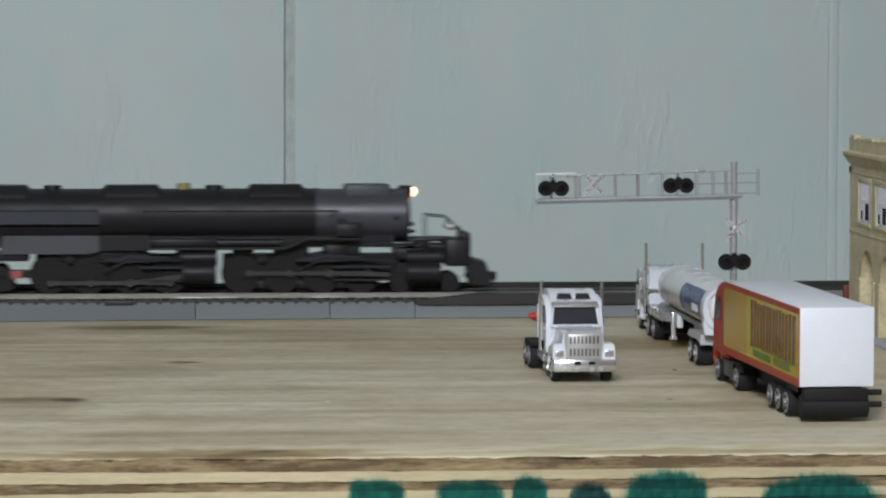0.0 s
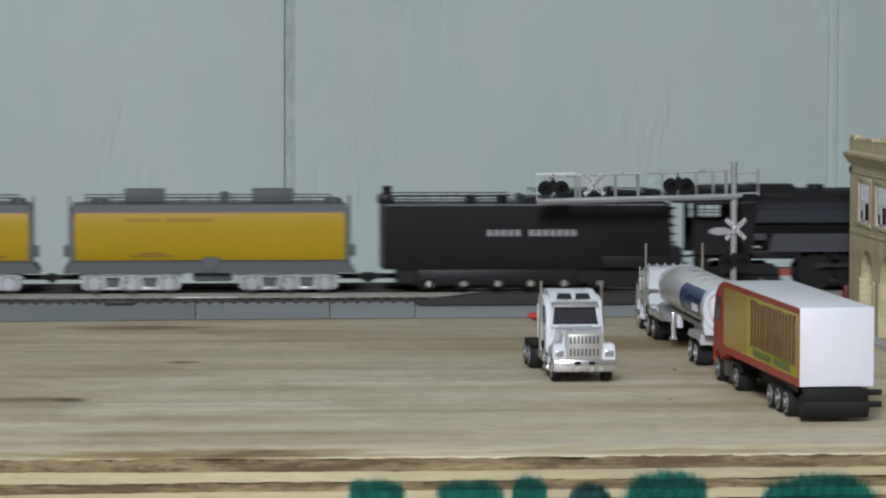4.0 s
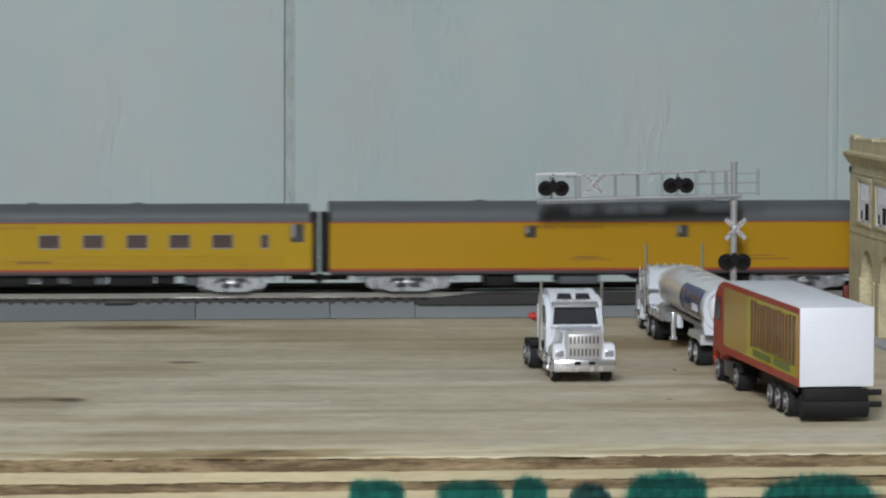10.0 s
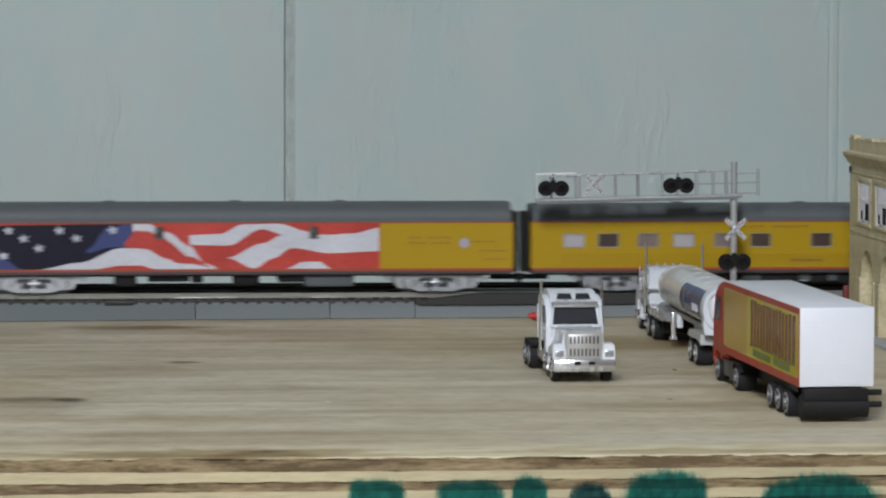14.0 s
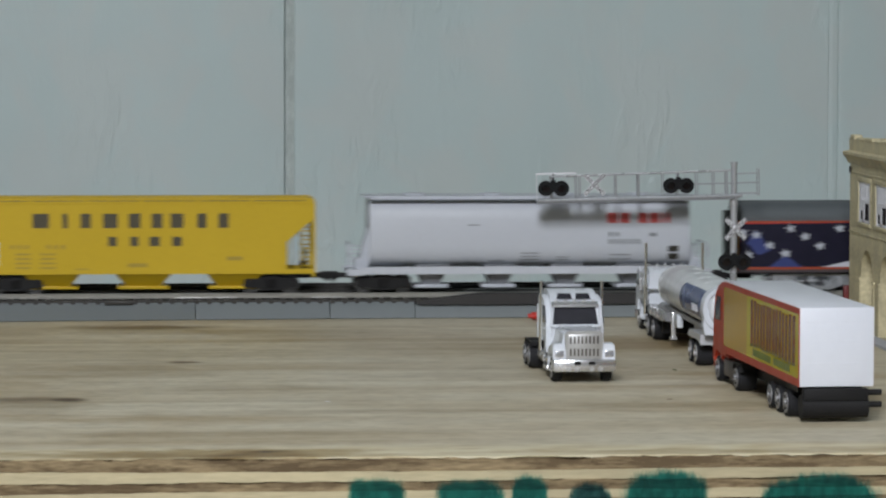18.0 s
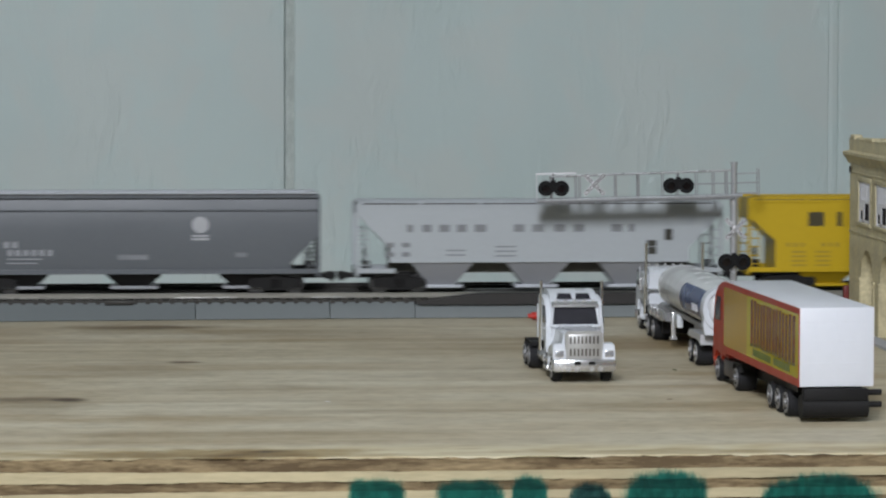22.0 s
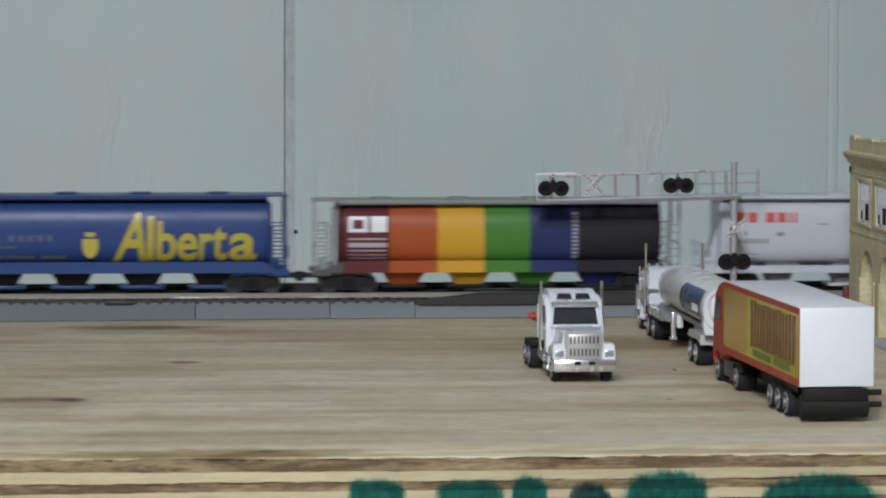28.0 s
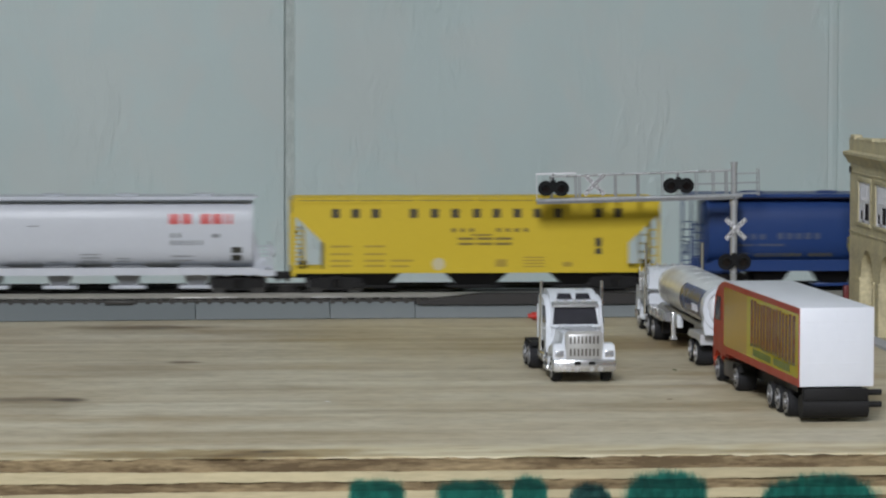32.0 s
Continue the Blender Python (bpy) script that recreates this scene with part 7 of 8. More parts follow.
for s in (-1, 1):
    m = new_bm()
    rows = []
    for k in range(13):
        a = radians(-26 + 68 * k / 12)
        p = (s * 13.0 * math.cos(a) ** 0.9, 27.2 + 10.4 * math.copysign(abs(math.sin(a)) ** 0.9, math.sin(a)))
        trim = 5.0 * max(0.0, (k - 9) / 3) ** 2
        rows.append([m.verts.new(Vector(q) * MM) for q in ((-97 - trim, p[0] * 1.014, 27.5 + (p[1] - 27.5) * 1.014), (-L + 22.6, p[0] * 1.014, 27.5 + (p[1] - 27.5) * 1.014), (-L + 22.6, p[0] * 0.99, p[1]), (-97 - trim, p[0] * 0.99, p[1]))])
    for a, b in zip(rows, rows[1:]):
        for j in range(4):
            m.faces.new([a[j], a[(j + 1) % 4], b[(j + 1) % 4], b[j]])
    m.faces.new(rows[0]), m.faces.new(rows[-1])
    bmesh.ops.recalc_face_normals(m, faces=m.faces[:])
    part("panel", m, tank_blue, tank_body, "navy blue panel wrapped round the tank's side")
m = new_bm()
for s in (-1, 1):
    for k in range(4):
        box(m, -150 + k * 4.2, -147.4 + k * 4.2, *sorted((s * 13.05, s * 13.35)), 24.4, 27.6)
part("lettering", m, mark_white, tank_body, "white lettering bars")
m = new_bm()
for s in (-1, 1):
    box(m, -L + 20, -34, *sorted((s * 8.4, s * 10.0)), 16.0, 18.2, 0.4)
    prism(m, [(-50, 16.2), (-22, 17.8), (-22, 16.6), (-50, 11.6)], *sorted((s * 10, s * 12.4)))
box(m, -162, -108, -8, 8, 9, 17, 1.2)
box(m, -30, -4, -9, 9, 12, 17.5, 1.0)
part("subframe", m, dull_rim, tanker, "dull alloy subframe")
m = new_bm()
for s in (-1, 1):
    box(m, -64, -61.5, *sorted((s * 9.6, s * 11.8)), 5.0, 17, 0.4)
    box(m, -65, -60.5, *sorted((s * 9.2, s * 12.4)), 4.0, 5.2)
sides("landing_leg", m, chrome_soft, tanker, "alloy landing leg")
m = new_bm()
for s in (-1, 1):
    prism(m, [(-165, 10.5), (-165, 15.2), (-133, 15.2), (-127, 12.3), (-129, 12.0), (-158, 12.2)], *sorted((s * 6.5, s * 14.0)))
sides("mudguard", m, pale_alloy, tanker, "pale alloy mudguards")
m = new_bm()
for s in (-1, 1):
    prism(m, [(2, 12.2), (-2, 16.4), (-44, 16.4), (-50, 12.2), (-46, 11.4), (-2, 11.4)], *sorted((s * 9.0, s * 13.8)))
    for k in range(3):
        box(m, -10 - k * 11, -5.4 - k * 11, *sorted((s * 13.0, s * 14.3)), 12.0, 16.2, 0.4)
sides("side_skirt", m, bumper_chrome, tanker, "chrome ribbed skirt over the drive wheels")
m = new_bm()
box(m, -80, -70, 8.5, 11.5, 11, 17, 0.6)
box(m, -80, -70, -11.5, -8.5, 11, 17, 0.6)
sides("valve_box", m, white_plastic, tanker)
road_wheels("rear", tanker, (-152.5, -136.0), 14.0, 5.6, 8.0, chrome_soft, "chrome rim")

tank_grey = P("dark_grey_tank_plastic", (0.06, 0.055, 0.055), 0.4, vary=0.25)
letter_red = P("brown_red_print", (0.22, 0.055, 0.022), 0.25, vary=0.3, scale=120, spec=0.25)
letter_edge = P("dark_olive_print", (0.09, 0.07, 0.015), 0.3, vary=0.1, spec=0.25)
# box trailer truck in orange and yellow
cabover = thing("box_truck", "orange cab-over truck hauling a long yellow and white box trailer", "truck", pose(0.1109, -0.5245, 0, 0, 0, 92.05), "model trucks")
TL = 147.0
bx0, bx1, zb0, zb1 = 0.0, TL, 14.4, 45.6
m = new_bm()
box(m, bx0, bx1, -14.9, 14.9, zb0, zb1, 0.35)
trailer = part("trailer_box", m, trailer_white, cabover, "white moulded box body")
m = new_bm()
for z in (zb0 + 9.0, zb0 + 17.6, zb0 + 25.4):
    for y0_, y1_ in ((-12.4, -1.6), (1.6, 12.4)):
        box(m, -0.05, 0.05, y0_, y1_, z, z + 0.5, 0.02)
box(m, -0.04, 0.05, -0.12, 0.12, zb0 + 1, zb1 - 1)
part("rear_door_seam", m, trailer_white, trailer, "white rear doors with faint ribs")
for s in (1, -1):
    m = new_bm()
    ys = sorted((s * 14.9, s * (15.2 if s > 0 else 14.93)))
    box(m, bx0 + 0.3, bx1, *ys, zb0, zb0 + 3.2)
    box(m, bx0 + 0.3, bx1, *ys, zb1 - 2.6, zb1 - 0.3)
    box(m, bx0 + 0.3, bx0 + 1.4, *ys, zb0 + 3.2, zb1 - 2.6)
    part("side_border", m, orange_paint, trailer, "orange-red printed border")
    m = new_bm()
    box(m, 99, bx1, *ys, zb0 + 3.2, zb1 - 2.6)
    part("side_print", m, trailer_gold, trailer, "golden yellow printed side")
    m = new_bm()
    box(m, bx0 + 1.4, 99, *ys, zb0 + 3.2, zb1 - 2.6)
    part("side_print", m, trailer_lime, trailer, "lime yellow printed panel")
    yy = sorted((s * 15.15, s * 15.35)) if s > 0 else (-14.98, -14.88)
    glyphs = ((91, 11.6, 9.0, 3.4), (78.4, 11.0, 9.4, 4.2), (66.8, 11.2, 8.8, 3.8), (55.2, 11.4, 9.2, 4.0), (43.2, 11.2, 9.0, 3.6), (31, 10.4, 8.6, 4.2), (19, 12.6, 8.4, 3.6))
    m = new_bm()
    for a, w_, lo_, hi_ in glyphs:
        for u0, u1 in ((-0.03, 0.44), (0.52, 1.0)):
            prism(m, [(a - w_ * u0, zb0 + lo_ - 1.0), (a - w_ * u1 + 0.6, zb0 + lo_ - 0.8), (a - w_ * u1 + 0.4, zb1 - hi_ - 0.4), (a - w_ * u0 - 0.4, zb1 - hi_ - 0.6)], yy[0] + 0.02, yy[1] - 0.05)
    part("lettering", m, letter_edge, trailer, "dark olive shadow behind the large lettering")
    for a, w_, lo_, hi_ in glyphs:
        m = new_bm()
        for u0, u1 in ((0.0, 0.4), (0.56, 0.96)):
            prism(m, [(a - w_ * u0, zb0 + lo_), (a - w_ * u1 + 0.6, zb0 + lo_ + 0.4), (a - w_ * u1 + 0.4, zb1 - hi_), (a - w_ * u0 - 0.4, zb1 - hi_ - 0.6)], *yy)
        part("lettering", m, letter_red, trailer, "large brown-red letter drawn as plain bars")
    m = new_bm()
    for k in range(16):
        if k == 8:
            continue
        a = 86 - k * 4.4
        box(m, a - 3.1, a, *yy, zb0 + 4.4, zb0 + 7.2)
    part("lettering", m, P("dark_green_print", (0.08, 0.12, 0.02), 0.4), trailer, "small dark green lettering bars")
m = new_bm()
box(m, 3, 100, -8, 8, 8, 14.3)
box(m, -1.0, 3, -12.6, 13.4, 9.0, 13.8, 0.5)
cyl(m, 3.6, 0.4, 6.4, 4.6, 26.5, "y", 24)
box(m, 0, 8, -11, 12, 4.6, 11, 0.8)
box(m, 12, 62, -13, 13, 11.0, 14.2)
part("trailer_chassis", m, black_plastic, cabover, "black trailer chassis and rear underrun")
m = new_bm()
for z in (12.0, 7.2):
    cyl(m, 1.5, -14.0, z, 1.2, 8.4, "y", 12)
part("rear_stub", m, black_plastic, cabover, "black rear stubs")
road_wheels("trailer", cabover, (26, 41, 56), 14.4, 5.7, 6.0, dull_rim, "grey dished rim")
m = new_bm()
box(m, 92, 182, -6, 6, 6, 11)
part("tractor_chassis", m, black_plastic, cabover, "black tractor chassis")
for s in (-1, 1):
    m = new_bm()
    box(m, 134, 157, *sorted((s * 6, s * 13.2)), 3.6, 11.2, 1.2)
    part("fuel_tank", m, tank_grey, cabover, "dark grey side tank")
    m = new_bm()
    prism(m, [(116, 9.0), (118, 12.2), (131, 12.2), (133, 9.0), (131.6, 9.0), (130, 11.2), (119, 11.2), (117.4, 9.0)], *sorted((s * 6, s * 14.2)))
    part("mudguard", m, black_plastic, cabover, "black mudguard")
m = new_bm()
prism(m, [(149.5, 11.5), (149.5, 44.4), (153, 44.9), (168, 43.2), (175.5, 38), (179.0, 27), (179.8, 9), (175, 4), (174, 4), (174, 10), (172, 12.4), (164, 12.4), (162, 10), (160, 9), (158, 11.5)], -13.4, 13.4)
bmesh.ops.bevel(m, geom=[e for e in m.edges if abs((e.verts[0].co - e.verts[1].co).y) < 1e-6], offset=1.0 * MM, segments=2, affect="EDGES")
cab_o = part("cab", m, orange_paint, cabover, "orange-red cab")
m = new_bm()
for s in (-1, 1):
    prism(m, [(163, 27), (163, 37.6), (169.5, 37.6), (174, 32), (175, 27)], *sorted((s * 13.3, s * 13.55)))
prism(m, [(169.5, 42.8), (175.9, 38.2), (179.2, 27.4), (178.6, 27.4), (175, 37), (169, 42)], -12, 12)
part("cab_window", m, dark_glass, cab_o, "dark cab windows")
road_wheels("drive", cabover, (124.5,), 14.2, 5.7, 8.0, dull_rim, "grey dished rim")
road_wheels("steer", cabover, (168,), 13.4, 5.7, 4.5, dull_rim, "grey dished rim")

# ---- cantilever crossing signal ----
sig = thing("crossing_signal", "silver cantilever railway crossing signal with black flasher pairs", "railway signal", pose(0.1522, -0.0395, 0))
m = new_bm()
cyl(m, 0, 0, 33, 1.9, 66, "z", 18)
cyl(m, 0, 0, 74.2, 1.6, 18.2, "z", 18)
cyl(m, 0, 0, 1.0, 3.4, 2.0, "z", 18)
part("mast", m, signal_silver, sig, "silver mast")
m = new_bm()
box(m, -105, 1, -3.4, 3.4, 65.2, 66.4)
for y in (-3.2, 3.2):
    rod(m, (-105, y, 66), (4, y, 66), 0.8, 8)
box(m, -3.4, 2.6, -3, 3, 64.4, 66.6, 0.4)
for k in range(26):
    box(m, -103.5 + k * 4.1, -102.8 + k * 4.1, -3.3, 3.3, 66.2, 66.7)
walkway = part("walkway", m, signal_steel, sig, "silver walkway arm")
# girder in a darker grey: the arm's shaded underside put into colour
m = new_bm()
box(m, -105, 0, -3.6, -2.9, 64.1, 65.9)
part("girder", m, P("shaded_signal_grey", (0.2, 0.205, 0.21), 0.5, 0.3, vary=0.15), walkway, "girder under the walkway, greyed as its shaded underside")
m = new_bm()
cyl(m, 0, 0, 82.9, 1.95, 1.4, "z", 18)
cyl(m, 0, 0, 61.8, 2.3, 2.4, "z", 18)
box(m, -2.2, 2.2, -2.2, 2.2, 0, 3.0, 0.4)
part("mast_collar", m, signal_silver, sig, "silver mast cap, collar and foot")
for y in (-3.2, 3.2):
    for a, b_, r in (((-24, y, 72.4), (13, y, 72.6), 0.18), ((0, y, 77.4), (13, y, 77.6), 0.2), ((0, y, 67), (13, y, 67), 0.28)):
        m = new_bm()
        rod(m, a, b_, r, 6)
        part("railing_bar", m, signal_steel, sig, "thin silver railing bar")
    for x, r in ((-97, 0.4), (-84, 0.3), (-82, 0.3), (-63, 0.36), (-51, 0.42), (-38, 0.24), (-30, 0.3), (-20, 0.24), (-11, 0.3), (-4, 0.4), (13, 0.26)):
        m = new_bm()
        rod(m, (x, y, 66), (x, y, 79.0 + (x + 84) * 0.01 - (0.6 if x < 13 else 0.0)), r * 1.15, 6)
        part("railing_post", m, signal_steel, sig, "thin silver railing post")
    m = new_bm()
    rod(m, (-97, y, 78.4), (-2, y, 79.4), 0.55 if y < 0 else 0.3, 8)
    part("railing_bar", m, signal_silver, sig, "bright silver top rail")
m = new_bm()
rod(m, (13, -3.2, 66), (13, 3.2, 66), 0.3, 6)
part("railing_bar", m, signal_steel, sig, "thin silver railing bar")
m = new_bm()
box(m, -105, -84, -3.4, -2.6, 79.4, 80.4)
rod(m, (-105, -3, 66), (-105, -3, 80), 0.22, 6)
part("cable_tray", m, mark_white, sig, "pale bar at the arm's end")


def flasher_pair(x, y, z, r, name="flasher_backing"):
    """Two hooded lamps on round black backgrounds, side by side."""
    g = new_bm()
    for s in (-1, 1):
        cyl(g, x + s * r * 1.0, y, z, r, 1.0, "y", 26)
    box(g, x - r, x + r, y - 0.35, y + 0.35, z - r * 0.5, z + r * 0.6)
    box(g, x - 1.4, x + 1.4, y - 0.6, y + 1.6, z + r * 0.4, z + r * 1.05, 0.3)
    cyl(g, x, y + 1, z + r * 0.9, 0.9, 2.4, "y", 10)
    rod(g, (x, y + 1.4, z), (x, y + 1.4, z + 7.6 if z > 50 else z), 0.5, 8)
    fp = part(name, g, signal_black, sig, "black flasher backgrounds")
    for s in (-1, 1):
        g = new_bm()
        n = 16
        for k in range(n):
            a0, a1 = math.pi * (0.0 + k / n), math.pi * ((k + 1) / n)
            q = [(math.cos(a0), math.sin(a0)), (math.cos(a1), math.sin(a1))]
            R0, R1 = r * 0.56, r * 0.48
            vs = []
            for yy, rr in ((y - 0.4, R0), (y - 3.6, R0), (y - 3.6, R1), (y - 0.4, R1)):
                for c in q:
                    vs.append(g.verts.new(Vector((x + s * r + c[0] * rr, yy, z + c[1] * rr)) * MM))
            for i in range(3):
                g.faces.new([vs[2 * i], vs[2 * i + 1], vs[2 * i + 3], vs[2 * i + 2]])
        hood = part("hood", g, signal_black, fp)
        g = new_bm()
        cyl(g, x + s * r, y - 0.7, z, r * 0.46, 0.6, "y", 18)
        part("lens", g, lens_red, fp, "unlit dark red lens")
    return fp


flasher_pair(-96.4, -4.4, 70.0, 4.1)
flasher_pair(-30.2, -4.4, 71.4, 4.1)
flasher_pair(0.0, -3.6, 31.0, 4.4)


def crossbuck(x, y, z, span):
    """Two crossed silver blades with dark lettering bars."""
    for s in (-1, 1):
        g = new_bm()
        bmesh.ops.create_cube(g, size=1, matrix=Matrix.Translation(Vector((x, y + 0.3 * s, z)) * MM) @ Matrix.Rotation(radians(45 * s), 4, "Y") @ Matrix.Diagonal((span * MM, 0.5 * MM, 2.3 * MM, 1)))
        cb = part("crossbuck", g, mark_white, sig, "white crossbuck blade")
        # the words along the blades, in dark raised letters
        words = built_in_text("RAILROAD" if s > 0 else "CROSSING")
        xs, zs = [v.co.x for v in words.vertices], [v.co.y for v in words.vertices]
        sx, sz = span * 0.96 / (max(xs) - min(xs)), 1.95 / (max(zs) - min(zs))
        lean = Matrix.Translation(Vector((x, y + 0.3 * s - 0.27, z))) @ Matrix.Rotation(radians(45 * s), 4, "Y")
        for v in words.vertices:
            v.co = (lean @ Vector(((v.co.x - (max(xs) + min(xs)) / 2) * sx, -v.co.z * 3, (v.co.y - (max(zs) + min(zs)) / 2) * sz))) * MM
        words.materials.append(mark_black)
        letters = new("lettering", words)
        letters.parent = cb
        tagged(letters, "dark raised words along the blade")


crossbuck(-74.8, -4.4, 72.0, 15.0)
crossbuck(0.6, -2.9, 48.4, 15.0)
for ob in sig.children:
    if ob.name.startswith(("walkway", "railing_", "cable_tray")):
        ob.matrix_basis = pose(0.0015, 0, 0, 0, -1.3, 0)

# ---- the corner building ----
bld = thing("corner_building", "two-storey tan stone building with arched doorways and white sash windows", "building", pose(0.2045, -0.088, 0))
# the side facing the trucks runs towards -y from the back corner; local x = 0 is its face
def wall_face(openings, y0, y1, z0, z1, thick, owner):
    """A wall in the plane x = 0 of piers and arch heads between arched openings: (centre y, width, z0, z1, arched)."""
    ys = [y0]
    for c, w, a, b, arch in sorted(openings, key=lambda o: o[0]):
        ys += [c - w / 2, c + w / 2]
    ys.append(y1)
    for i in range(0, len(ys), 2):
        part("wall_pier", box(new_bm(), 0, thick, ys[i], ys[i + 1], z0, z1), stone, owner, "tan stone pier")
    for c, w, a, b, arch in openings:
        n, r = 16, w / 2
        arc = [(c + r * math.cos(math.pi * k / n), b - r + r * math.sin(math.pi * k / n)) for k in range(n + 1)]
        g = new_bm()
        near_ring = [[g.verts.new(Vector((h, p[0], p[1])) * MM) for p in arc] for h in (0, thick)]
        top_ring = [[g.verts.new(Vector((h, p[0], z1)) * MM) for p in arc] for h in (0, thick)]
        for k in range(n):
            g.faces.new([near_ring[0][k], near_ring[0][k + 1], top_ring[0][k + 1], top_ring[0][k]])
            g.faces.new([near_ring[1][k], top_ring[1][k], top_ring[1][k + 1], near_ring[1][k + 1]])
            g.faces.new([near_ring[0][k], near_ring[1][k], near_ring[1][k + 1], near_ring[0][k + 1]])
        bmesh.ops.recalc_face_normals(g, faces=g.faces[:])
        part("arch_head", g, stone, owner, "tan stone arch head")
        part("threshold", box(new_bm(), 0, thick, c - w / 2, c + w / 2, z0, a), stone, owner)


# matte dark panes stand in for the unlit room behind the glass
dark_room = P("dark_room_pane", (0.02, 0.016, 0.02), 0.8, vary=0.2, spec=0.1)
LOW = [(-43.5 - 46 * k, 29, 1.5, 42.5, True) for k in range(3)]
HIGH = [(-36 - 42 * k, 28, 56.0, 76.5, False) for k in range(4)]
wall_face(LOW, -172, 0, 0, 50, 14.0, bld)
part("upper_wall", pierced(new_bm(), -172, 0, 50, 86, [(c - w / 2, c + w / 2, a, b) for c, w, a, b, arch in HIGH], 0, 3.0, "x"), stone, bld, "tan upper storey")
m = new_bm()
box(m, 14.05, 110, -3, 0, 0, 50)
box(m, 14.05, 110, -172, -169, 0, 50)
box(m, 3.05, 110, -3, 0, 50, 86)
box(m, 3.05, 110, -172, -169, 50, 86)
box(m, 107, 110, -169, -3, 0, 86)
part("other_walls", m, stone, bld)
m = new_bm()
box(m, -0.35, 111, -173, 1, 49.4, 50.6, 0.3)
box(m, -0.4, 111, -173, 1, 80.0, 81.0, 0.3)
part("string_course", m, stone, bld)
m = new_bm()
prism(m, [(-0.6, 85.0), (-1.4, 87.0), (-3.4, 89.6), (-3.4, 91.0), (0, 91.6), (0, 97.6), (4, 97.6), (4, 85)], -176, 3.0, "y")
prism(m, [(3.0, 85.0), (3.0, 91.0), (0, 91.6), (0, 97.6), (-4, 97.6), (-4, 85)], 4.05, 112, "x")
random.seed(21)
yy0 = 0.0
while yy0 > -172:
    wide = random.uniform(9, 22)
    box(m, -0.35, 4.2, max(yy0 - wide, -175), yy0, 96.8, (99.8 if yy0 == 0.0 else 97.9 + random.uniform(0.0, 1.4)), 0.9)
    yy0 -= wide + random.uniform(1, 6)
part("cornice", m, stone, bld, "projecting tan cornice and parapet")
m = new_bm()
box(m, 2, 108, -170, -2, 88, 90)
part("roof", m, car_grey, bld)
for c, w, a, b, arch in HIGH:
    g = new_bm()
    box(g, 0.42, 1.0, c - w / 2, c + w / 2, a, b)
    wn = part("window", g, dark_room, bld, "dark upper window")
    g = new_bm()
    box(g, 0.2, 0.42, c - w / 2, c - 10, a, b)
    box(g, 0.2, 0.42, c + 0.5, c + 5, a, b)
    box(g, 0.2, 0.42, c + 11, c + w / 2, a, b)
    box(g, 0.2, 0.42, c - 10, c + 0.5, b - 10.6, b)
    box(g, 0.2, 0.42, c + 5, c + 11, a + 6, b)
    box(g, 0.2, 0.42, c - 10, c + 11, a, a + 1.4)
    for q in (c - 7, c - 3, c + 2.5, c + 7):
        box(g, 0.05, 0.2, q - 0.3, q + 0.3, b - 10, b - 1)
    for k in range(3):
        box(g, 0.0, 0.2, c - w / 2 + 2, c + w / 2 - 2, b - 2.4 - k * 3.4, b - 2.0 - k * 3.4)
    part("window_frame", g, window_white, wn, "white sash frames with pale blinds")
    g = new_bm()
    box(g, -0.7, 0.6, c - w / 2 - 2, c + w / 2 + 2, a - 1.8, a, 0.3)
    for q in (c - w / 2 - 1.6, c + w / 2 + 1.6):
        box(g, -0.25, 0.2, q - 1.4, q + 1.4, a, b + 1)
    box(g, -0.35, 0.2, c - w / 2 - 3, c + w / 2 + 3, b, b + 2.4, 0.12)
    part("window_surround", g, stone, wn)
for c, w, a, b, arch in LOW:
    g = new_bm()
    box(g, 13.0, 13.9, c - w / 2, c + w / 2, a, b)
    dr = part("doorway", g, stone, bld, "tan recessed arched doorway")
    for s in (-1, 1):
        g = new_bm()
        box(g, -0.5, 0.2, c + s * (w / 2 + 2.4) - 1.8, c + s * (w / 2 + 2.4) + 1.8, 0.5, b - w / 2, 0.4)
        box(g, -0.8, 0.2, c + s * (w / 2 + 2.4) - 2.2, c + s * (w / 2 + 2.4) + 2.2, b - w / 2 - 2, b - w / 2, 0.3)
        part("pilaster", g, stone, dr)
m = new_bm()
box(m, -9, 118, -185, 4, 0.0, 1.2)
part("base_plate", m, paving, bld, "pale grey pavement base")
m = new_bm()
box(m, -1.0, 0.1, -3.4, -1.4, 80.0, 83.4, 0.4)
part("wall_lamp", m, signal_black, bld)
bm = new_bm()
box(bm, -2.0, 2.0, -2, 2, 8.7, 17.0, 0.6)
solid("switch_stand", bm, P("dark_red_plastic", (0.16, 0.02, 0.02), 0.5), "small dark red box beside the track", "switch box", pose(0.2163, -0.0245, 0))

# ---- marks on the plywood ----
def blotch(name, x, y, rx, ry, material, label, seed):
    """A thin stain of irregular outline lying on the sheet."""
    g = new_bm()
    n = 36
    pts = []
    for k in range(n):
        a = 2 * math.pi * k / n
        f = 1 + 0.28 * noise.noise((math.cos(a) * 1.5 + seed, math.sin(a) * 1.5, seed * 3.1))
        pts.append((x + rx * f * math.cos(a), y + ry * f * math.sin(a)))
    prism(g, pts, -0.02, 0.06, "z")
    return part(name, g, material, table, label)


blotch("chip", -84, -431, 1.0, 1.4, mark_white, "white paint fleck", 5.0)
blotch("chip", 80, -307, 0.9, 3.0, P("dull_green_fleck", (0.1, 0.12, 0.04), 0.7), "tiny green fleck", 6.0)
blotch("chip", 59, -431, 1.2, 1.4, knot_brown, "", 7.0)


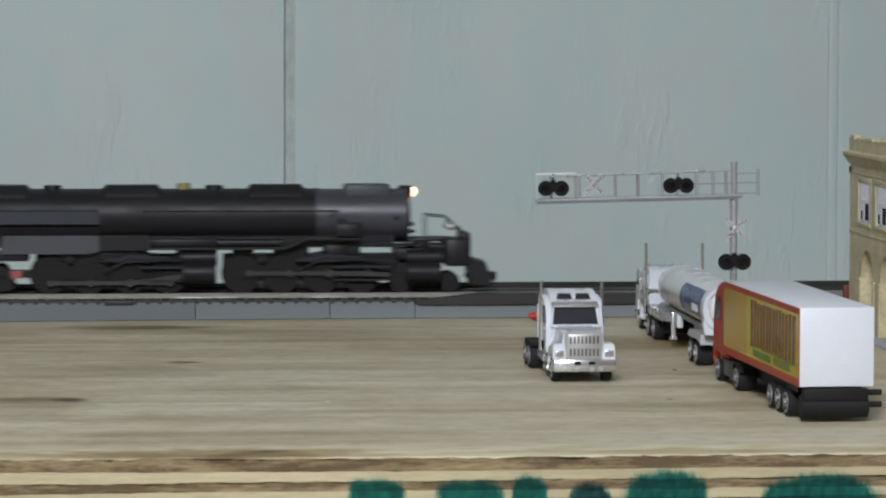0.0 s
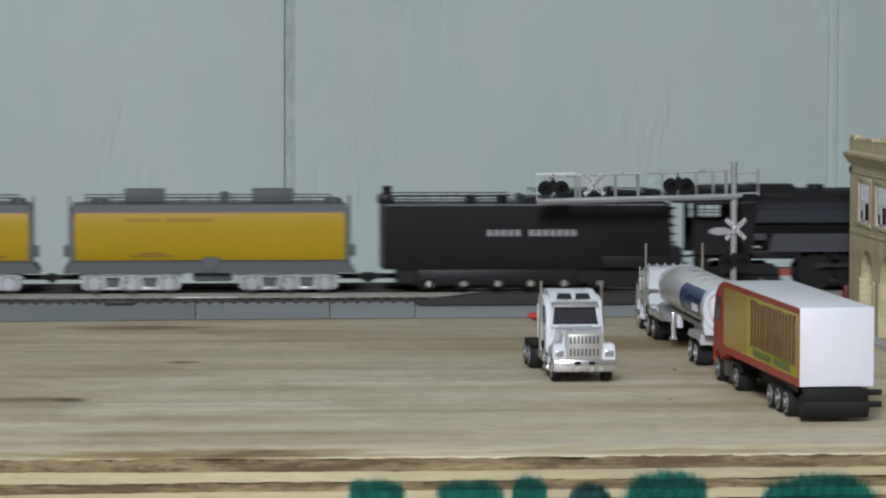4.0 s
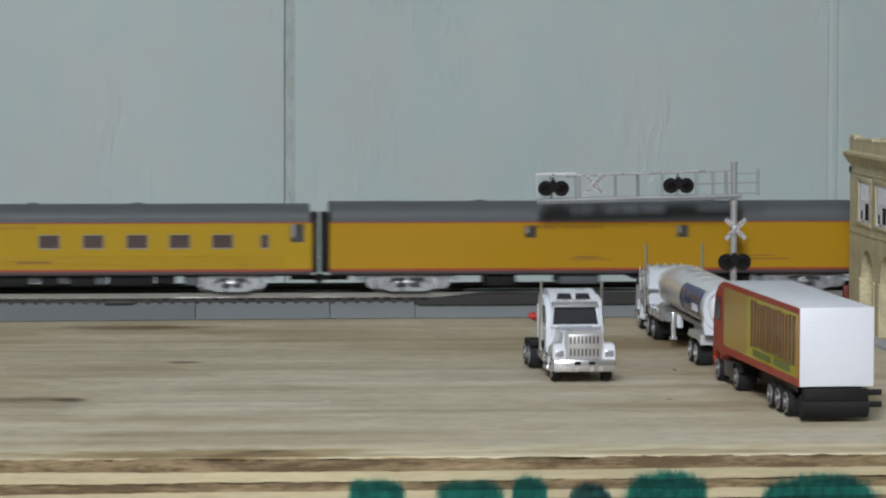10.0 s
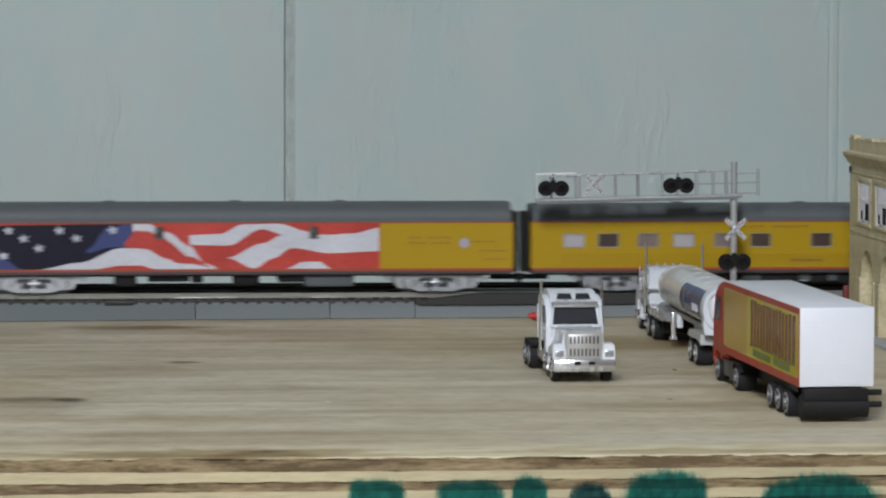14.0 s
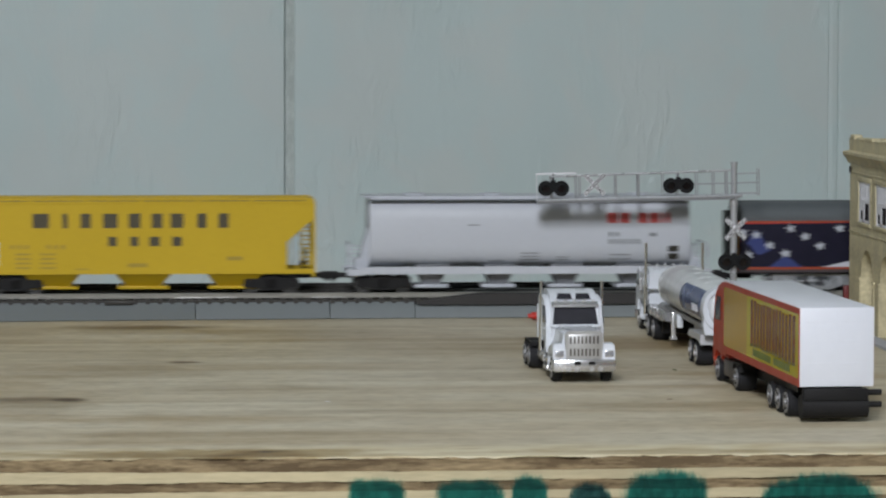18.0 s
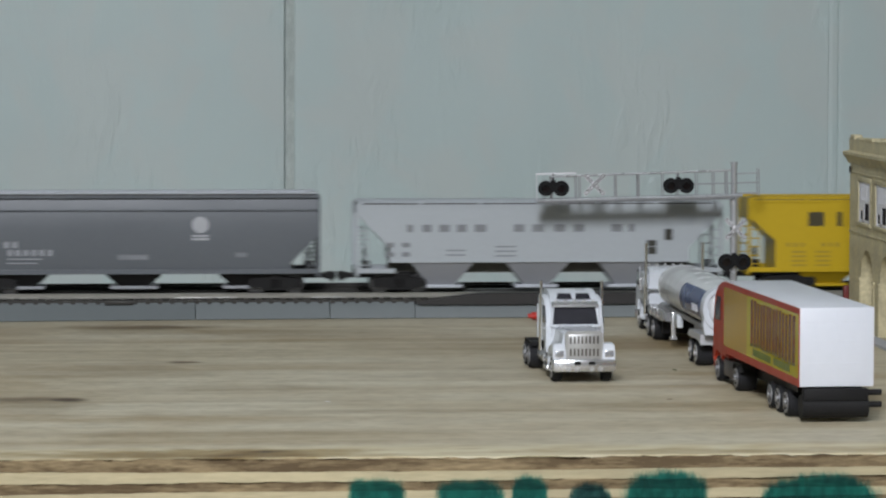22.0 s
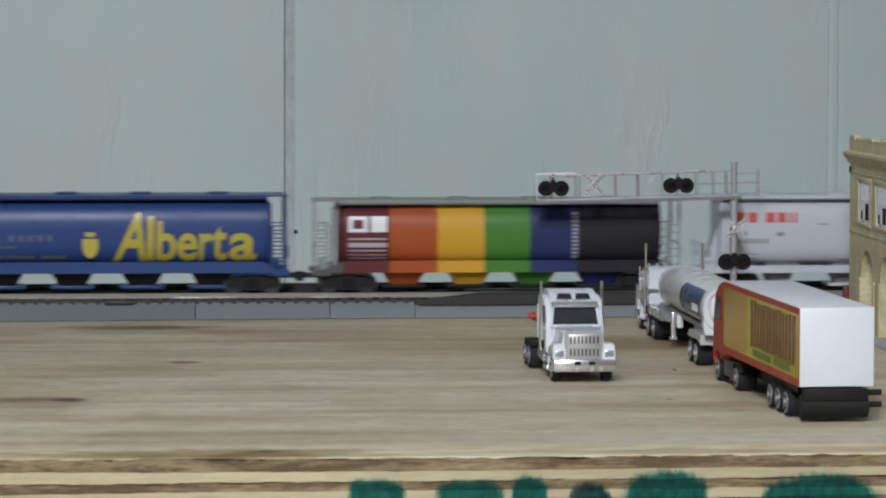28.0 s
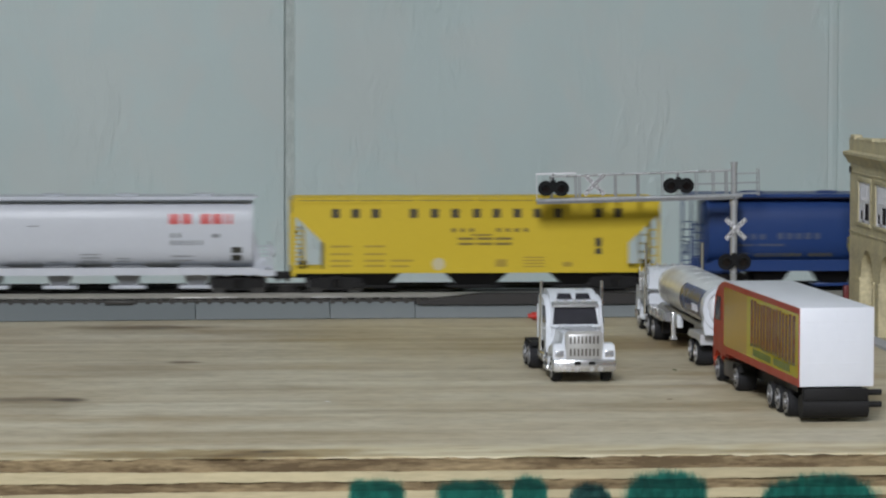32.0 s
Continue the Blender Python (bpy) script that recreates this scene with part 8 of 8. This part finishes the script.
def ink(name, tint, body, middle, reach, power, seed):
    """Felt marker ink: it stains what lies behind it, thins out towards a ragged rim and leaves the wood bare beyond."""
    m = bpy.data.materials.new(name)
    m.use_nodes = True
    t = m.node_tree
    b = t.nodes["Principled BSDF"]
    b.inputs["Roughness"].default_value = 0.6
    co = t.nodes.new("ShaderNodeTexCoord")

    def tex(scale, stretch, detail):
        mp, g = t.nodes.new("ShaderNodeMapping"), t.nodes.new("ShaderNodeTexNoise")
        mp.inputs["Scale"].default_value = stretch
        mp.inputs["Location"].default_value = (seed, 0, seed)
        mp.inputs["Rotation"].default_value = (0, radians(12), 0)
        g.inputs["Scale"].default_value, g.inputs["Detail"].default_value = scale, detail
        t.links.new(co.outputs["Object"], mp.inputs["Vector"])
        t.links.new(mp.outputs["Vector"], g.inputs["Vector"])
        return g.outputs["Fac"]

    def calc(op, a, c):
        g = t.nodes.new("ShaderNodeMath")
        g.operation = op
        for k, v in ((0, a), (1, c)):
            if isinstance(v, float):
                g.inputs[k].default_value = v
            else:
                t.links.new(v, g.inputs[k])
        return g.outputs[0]

    sep = t.nodes.new("ShaderNodeSeparateXYZ")
    t.links.new(co.outputs["Object"], sep.inputs[0])
    far = []
    for axis, mid, half in (("X", middle[0], reach[0]), ("Z", middle[1], reach[1])):
        d = calc("ABSOLUTE", calc("SUBTRACT", sep.outputs[axis], mid * MM), 0.0)
        far.append(calc("POWER", calc("DIVIDE", d, half * MM), power))
    rim = calc("POWER", calc("ADD", far[0], far[1]), 1.0 / power)
    rough = calc("ADD", calc("MULTIPLY", tex(420, (1, 1, 0.5), 5), 0.34), calc("MULTIPLY", tex(1500, (1, 1, 0.35), 3), 0.2))
    edge = t.nodes.new("ShaderNodeMapRange")
    for k, v in (("From Min", 1.08), ("From Max", 1.26), ("To Min", 1.0), ("To Max", 0.0)):
        edge.inputs[k].default_value = v
    t.links.new(calc("ADD", rim, rough), edge.inputs["Value"])
    tones = t.nodes.new("ShaderNodeValToRGB")
    e = tones.color_ramp.elements
    e[0].position, e[0].color = 0.36, (*[v * 0.72 for v in tint], 1)
    e[1].position, e[1].color = 0.64, (*[min(1.0, v * 1.15) for v in tint], 1)
    t.links.new(tex(300, (1.4, 1, 0.6), 5), tones.inputs["Fac"])
    b.inputs["Base Color"].default_value = (*body, 1)
    stained, clear, over, whole = (t.nodes.new("ShaderNodeBsdfTransparent"), t.nodes.new("ShaderNodeBsdfTransparent"), t.nodes.new("ShaderNodeMixShader"), t.nodes.new("ShaderNodeMixShader"))
    t.links.new(tones.outputs["Color"], stained.inputs["Color"])
    over.inputs["Fac"].default_value = 0.3
    t.links.new(stained.outputs[0], over.inputs[1])
    t.links.new(b.outputs[0], over.inputs[2])
    t.links.new(edge.outputs["Result"], whole.inputs["Fac"])
    t.links.new(clear.outputs[0], whole.inputs[1])
    t.links.new(over.outputs[0], whole.inputs[2])
    t.links.new(whole.outputs[0], t.nodes["Material Output"].inputs["Surface"])
    return m


def scribble(x0, x1, z0, z1, power, tint, body, seed):
    """A patch of ink lying on the sheet's layered front edge."""
    g = new_bm()
    g.faces.new([g.verts.new(Vector(p) * MM) for p in ((x0 - 1, -621.9 - 0.03 * seed, -18.5), (x1 + 1, -621.9 - 0.03 * seed, -18.5), (x1 + 1, -621.9 - 0.03 * seed, z1 + 2.5), (x0 - 1, -621.9 - 0.03 * seed, z1 + 2.5))])
    look_of = ink("marker_ink", tint, body, ((x0 + x1) / 2, z0), ((x1 - x0) / 2, z1 - z0), power, seed)
    return part("marker_scribble", g, look_of, table, "teal green marker ink on the layered edge")


TEAL, TEAL_BODY = (0.13, 0.57, 0.6), (0.004, 0.075, 0.066)
NAVY, NAVY_BODY = (0.19, 0.42, 0.48), (0.004, 0.034, 0.04)
scribble(-88.0, -66.0, -17.0, -7.0, 5.0, TEAL, TEAL_BODY, 1.0)
scribble(-56.0, -29.5, -18.0, -7.6, 3.6, TEAL, TEAL_BODY, 2.0)
scribble(-28.5, -14.0, -18.0, -6.3, 3.6, TEAL, TEAL_BODY, 3.0)
scribble(-8.0, 9.6, -19.0, -8.6, 2.4, NAVY, NAVY_BODY, 4.0)
scribble(11.5, 46, -18.5, -4.4, 2.8, TEAL, TEAL_BODY, 5.0)
scribble(61, 110, -19.5, -6.0, 2.4, TEAL, TEAL_BODY, 6.0)


# ---- what moves: the train, its wheels and its rods ----
def motions():
    whole = [float(t) for t in range(33)]
    for ob, place in TRAIN:
        walk(ob, [(t, pose((place + travelled(t)) * MM, 0, RAIL_TOP * MM)) for t in whole])
    for w, r, (x, z), place in SPINNING:
        # spins while its car is near the picture, and rests before and after
        near = [k / 15 for k in range(0, 481) if -420 < place + travelled(k / 15) < 460]
        if not near:
            near = [0.0, 32.0]
        s0 = travelled(near[0])
        rows = [] if near[0] <= 0.0 else [(0.0, pose(x * MM, 0, z * MM))]
        rows += [(t, pose(x * MM, 0, z * MM, 0, math.degrees((travelled(t) - s0) / r), 0)) for t in near]
        if near[-1] < 32.0:
            rows.append((32.0, rows[-1][1]))
        walk(w, rows)
    for ob, x, z, reach, phase in RODS:
        near = [k / 15 for k in range(0, 481) if -420 < LP * PX + travelled(k / 15) < 460]
        rows = []
        for t in near:
            a = travelled(t) / 9.9 + phase
            dx, dz = CRANK * math.sin(a), CRANK * math.cos(a)
            tilt = math.degrees(math.asin(dz / reach)) if reach else 0.0
            rows.append((t, pose((x + dx) * MM, 0, (z + dz) * MM, 0, tilt, 0)))
        if near[-1] < 32.0:
            rows.append((32.0, rows[-1][1]))
        walk(ob, rows)


motions()
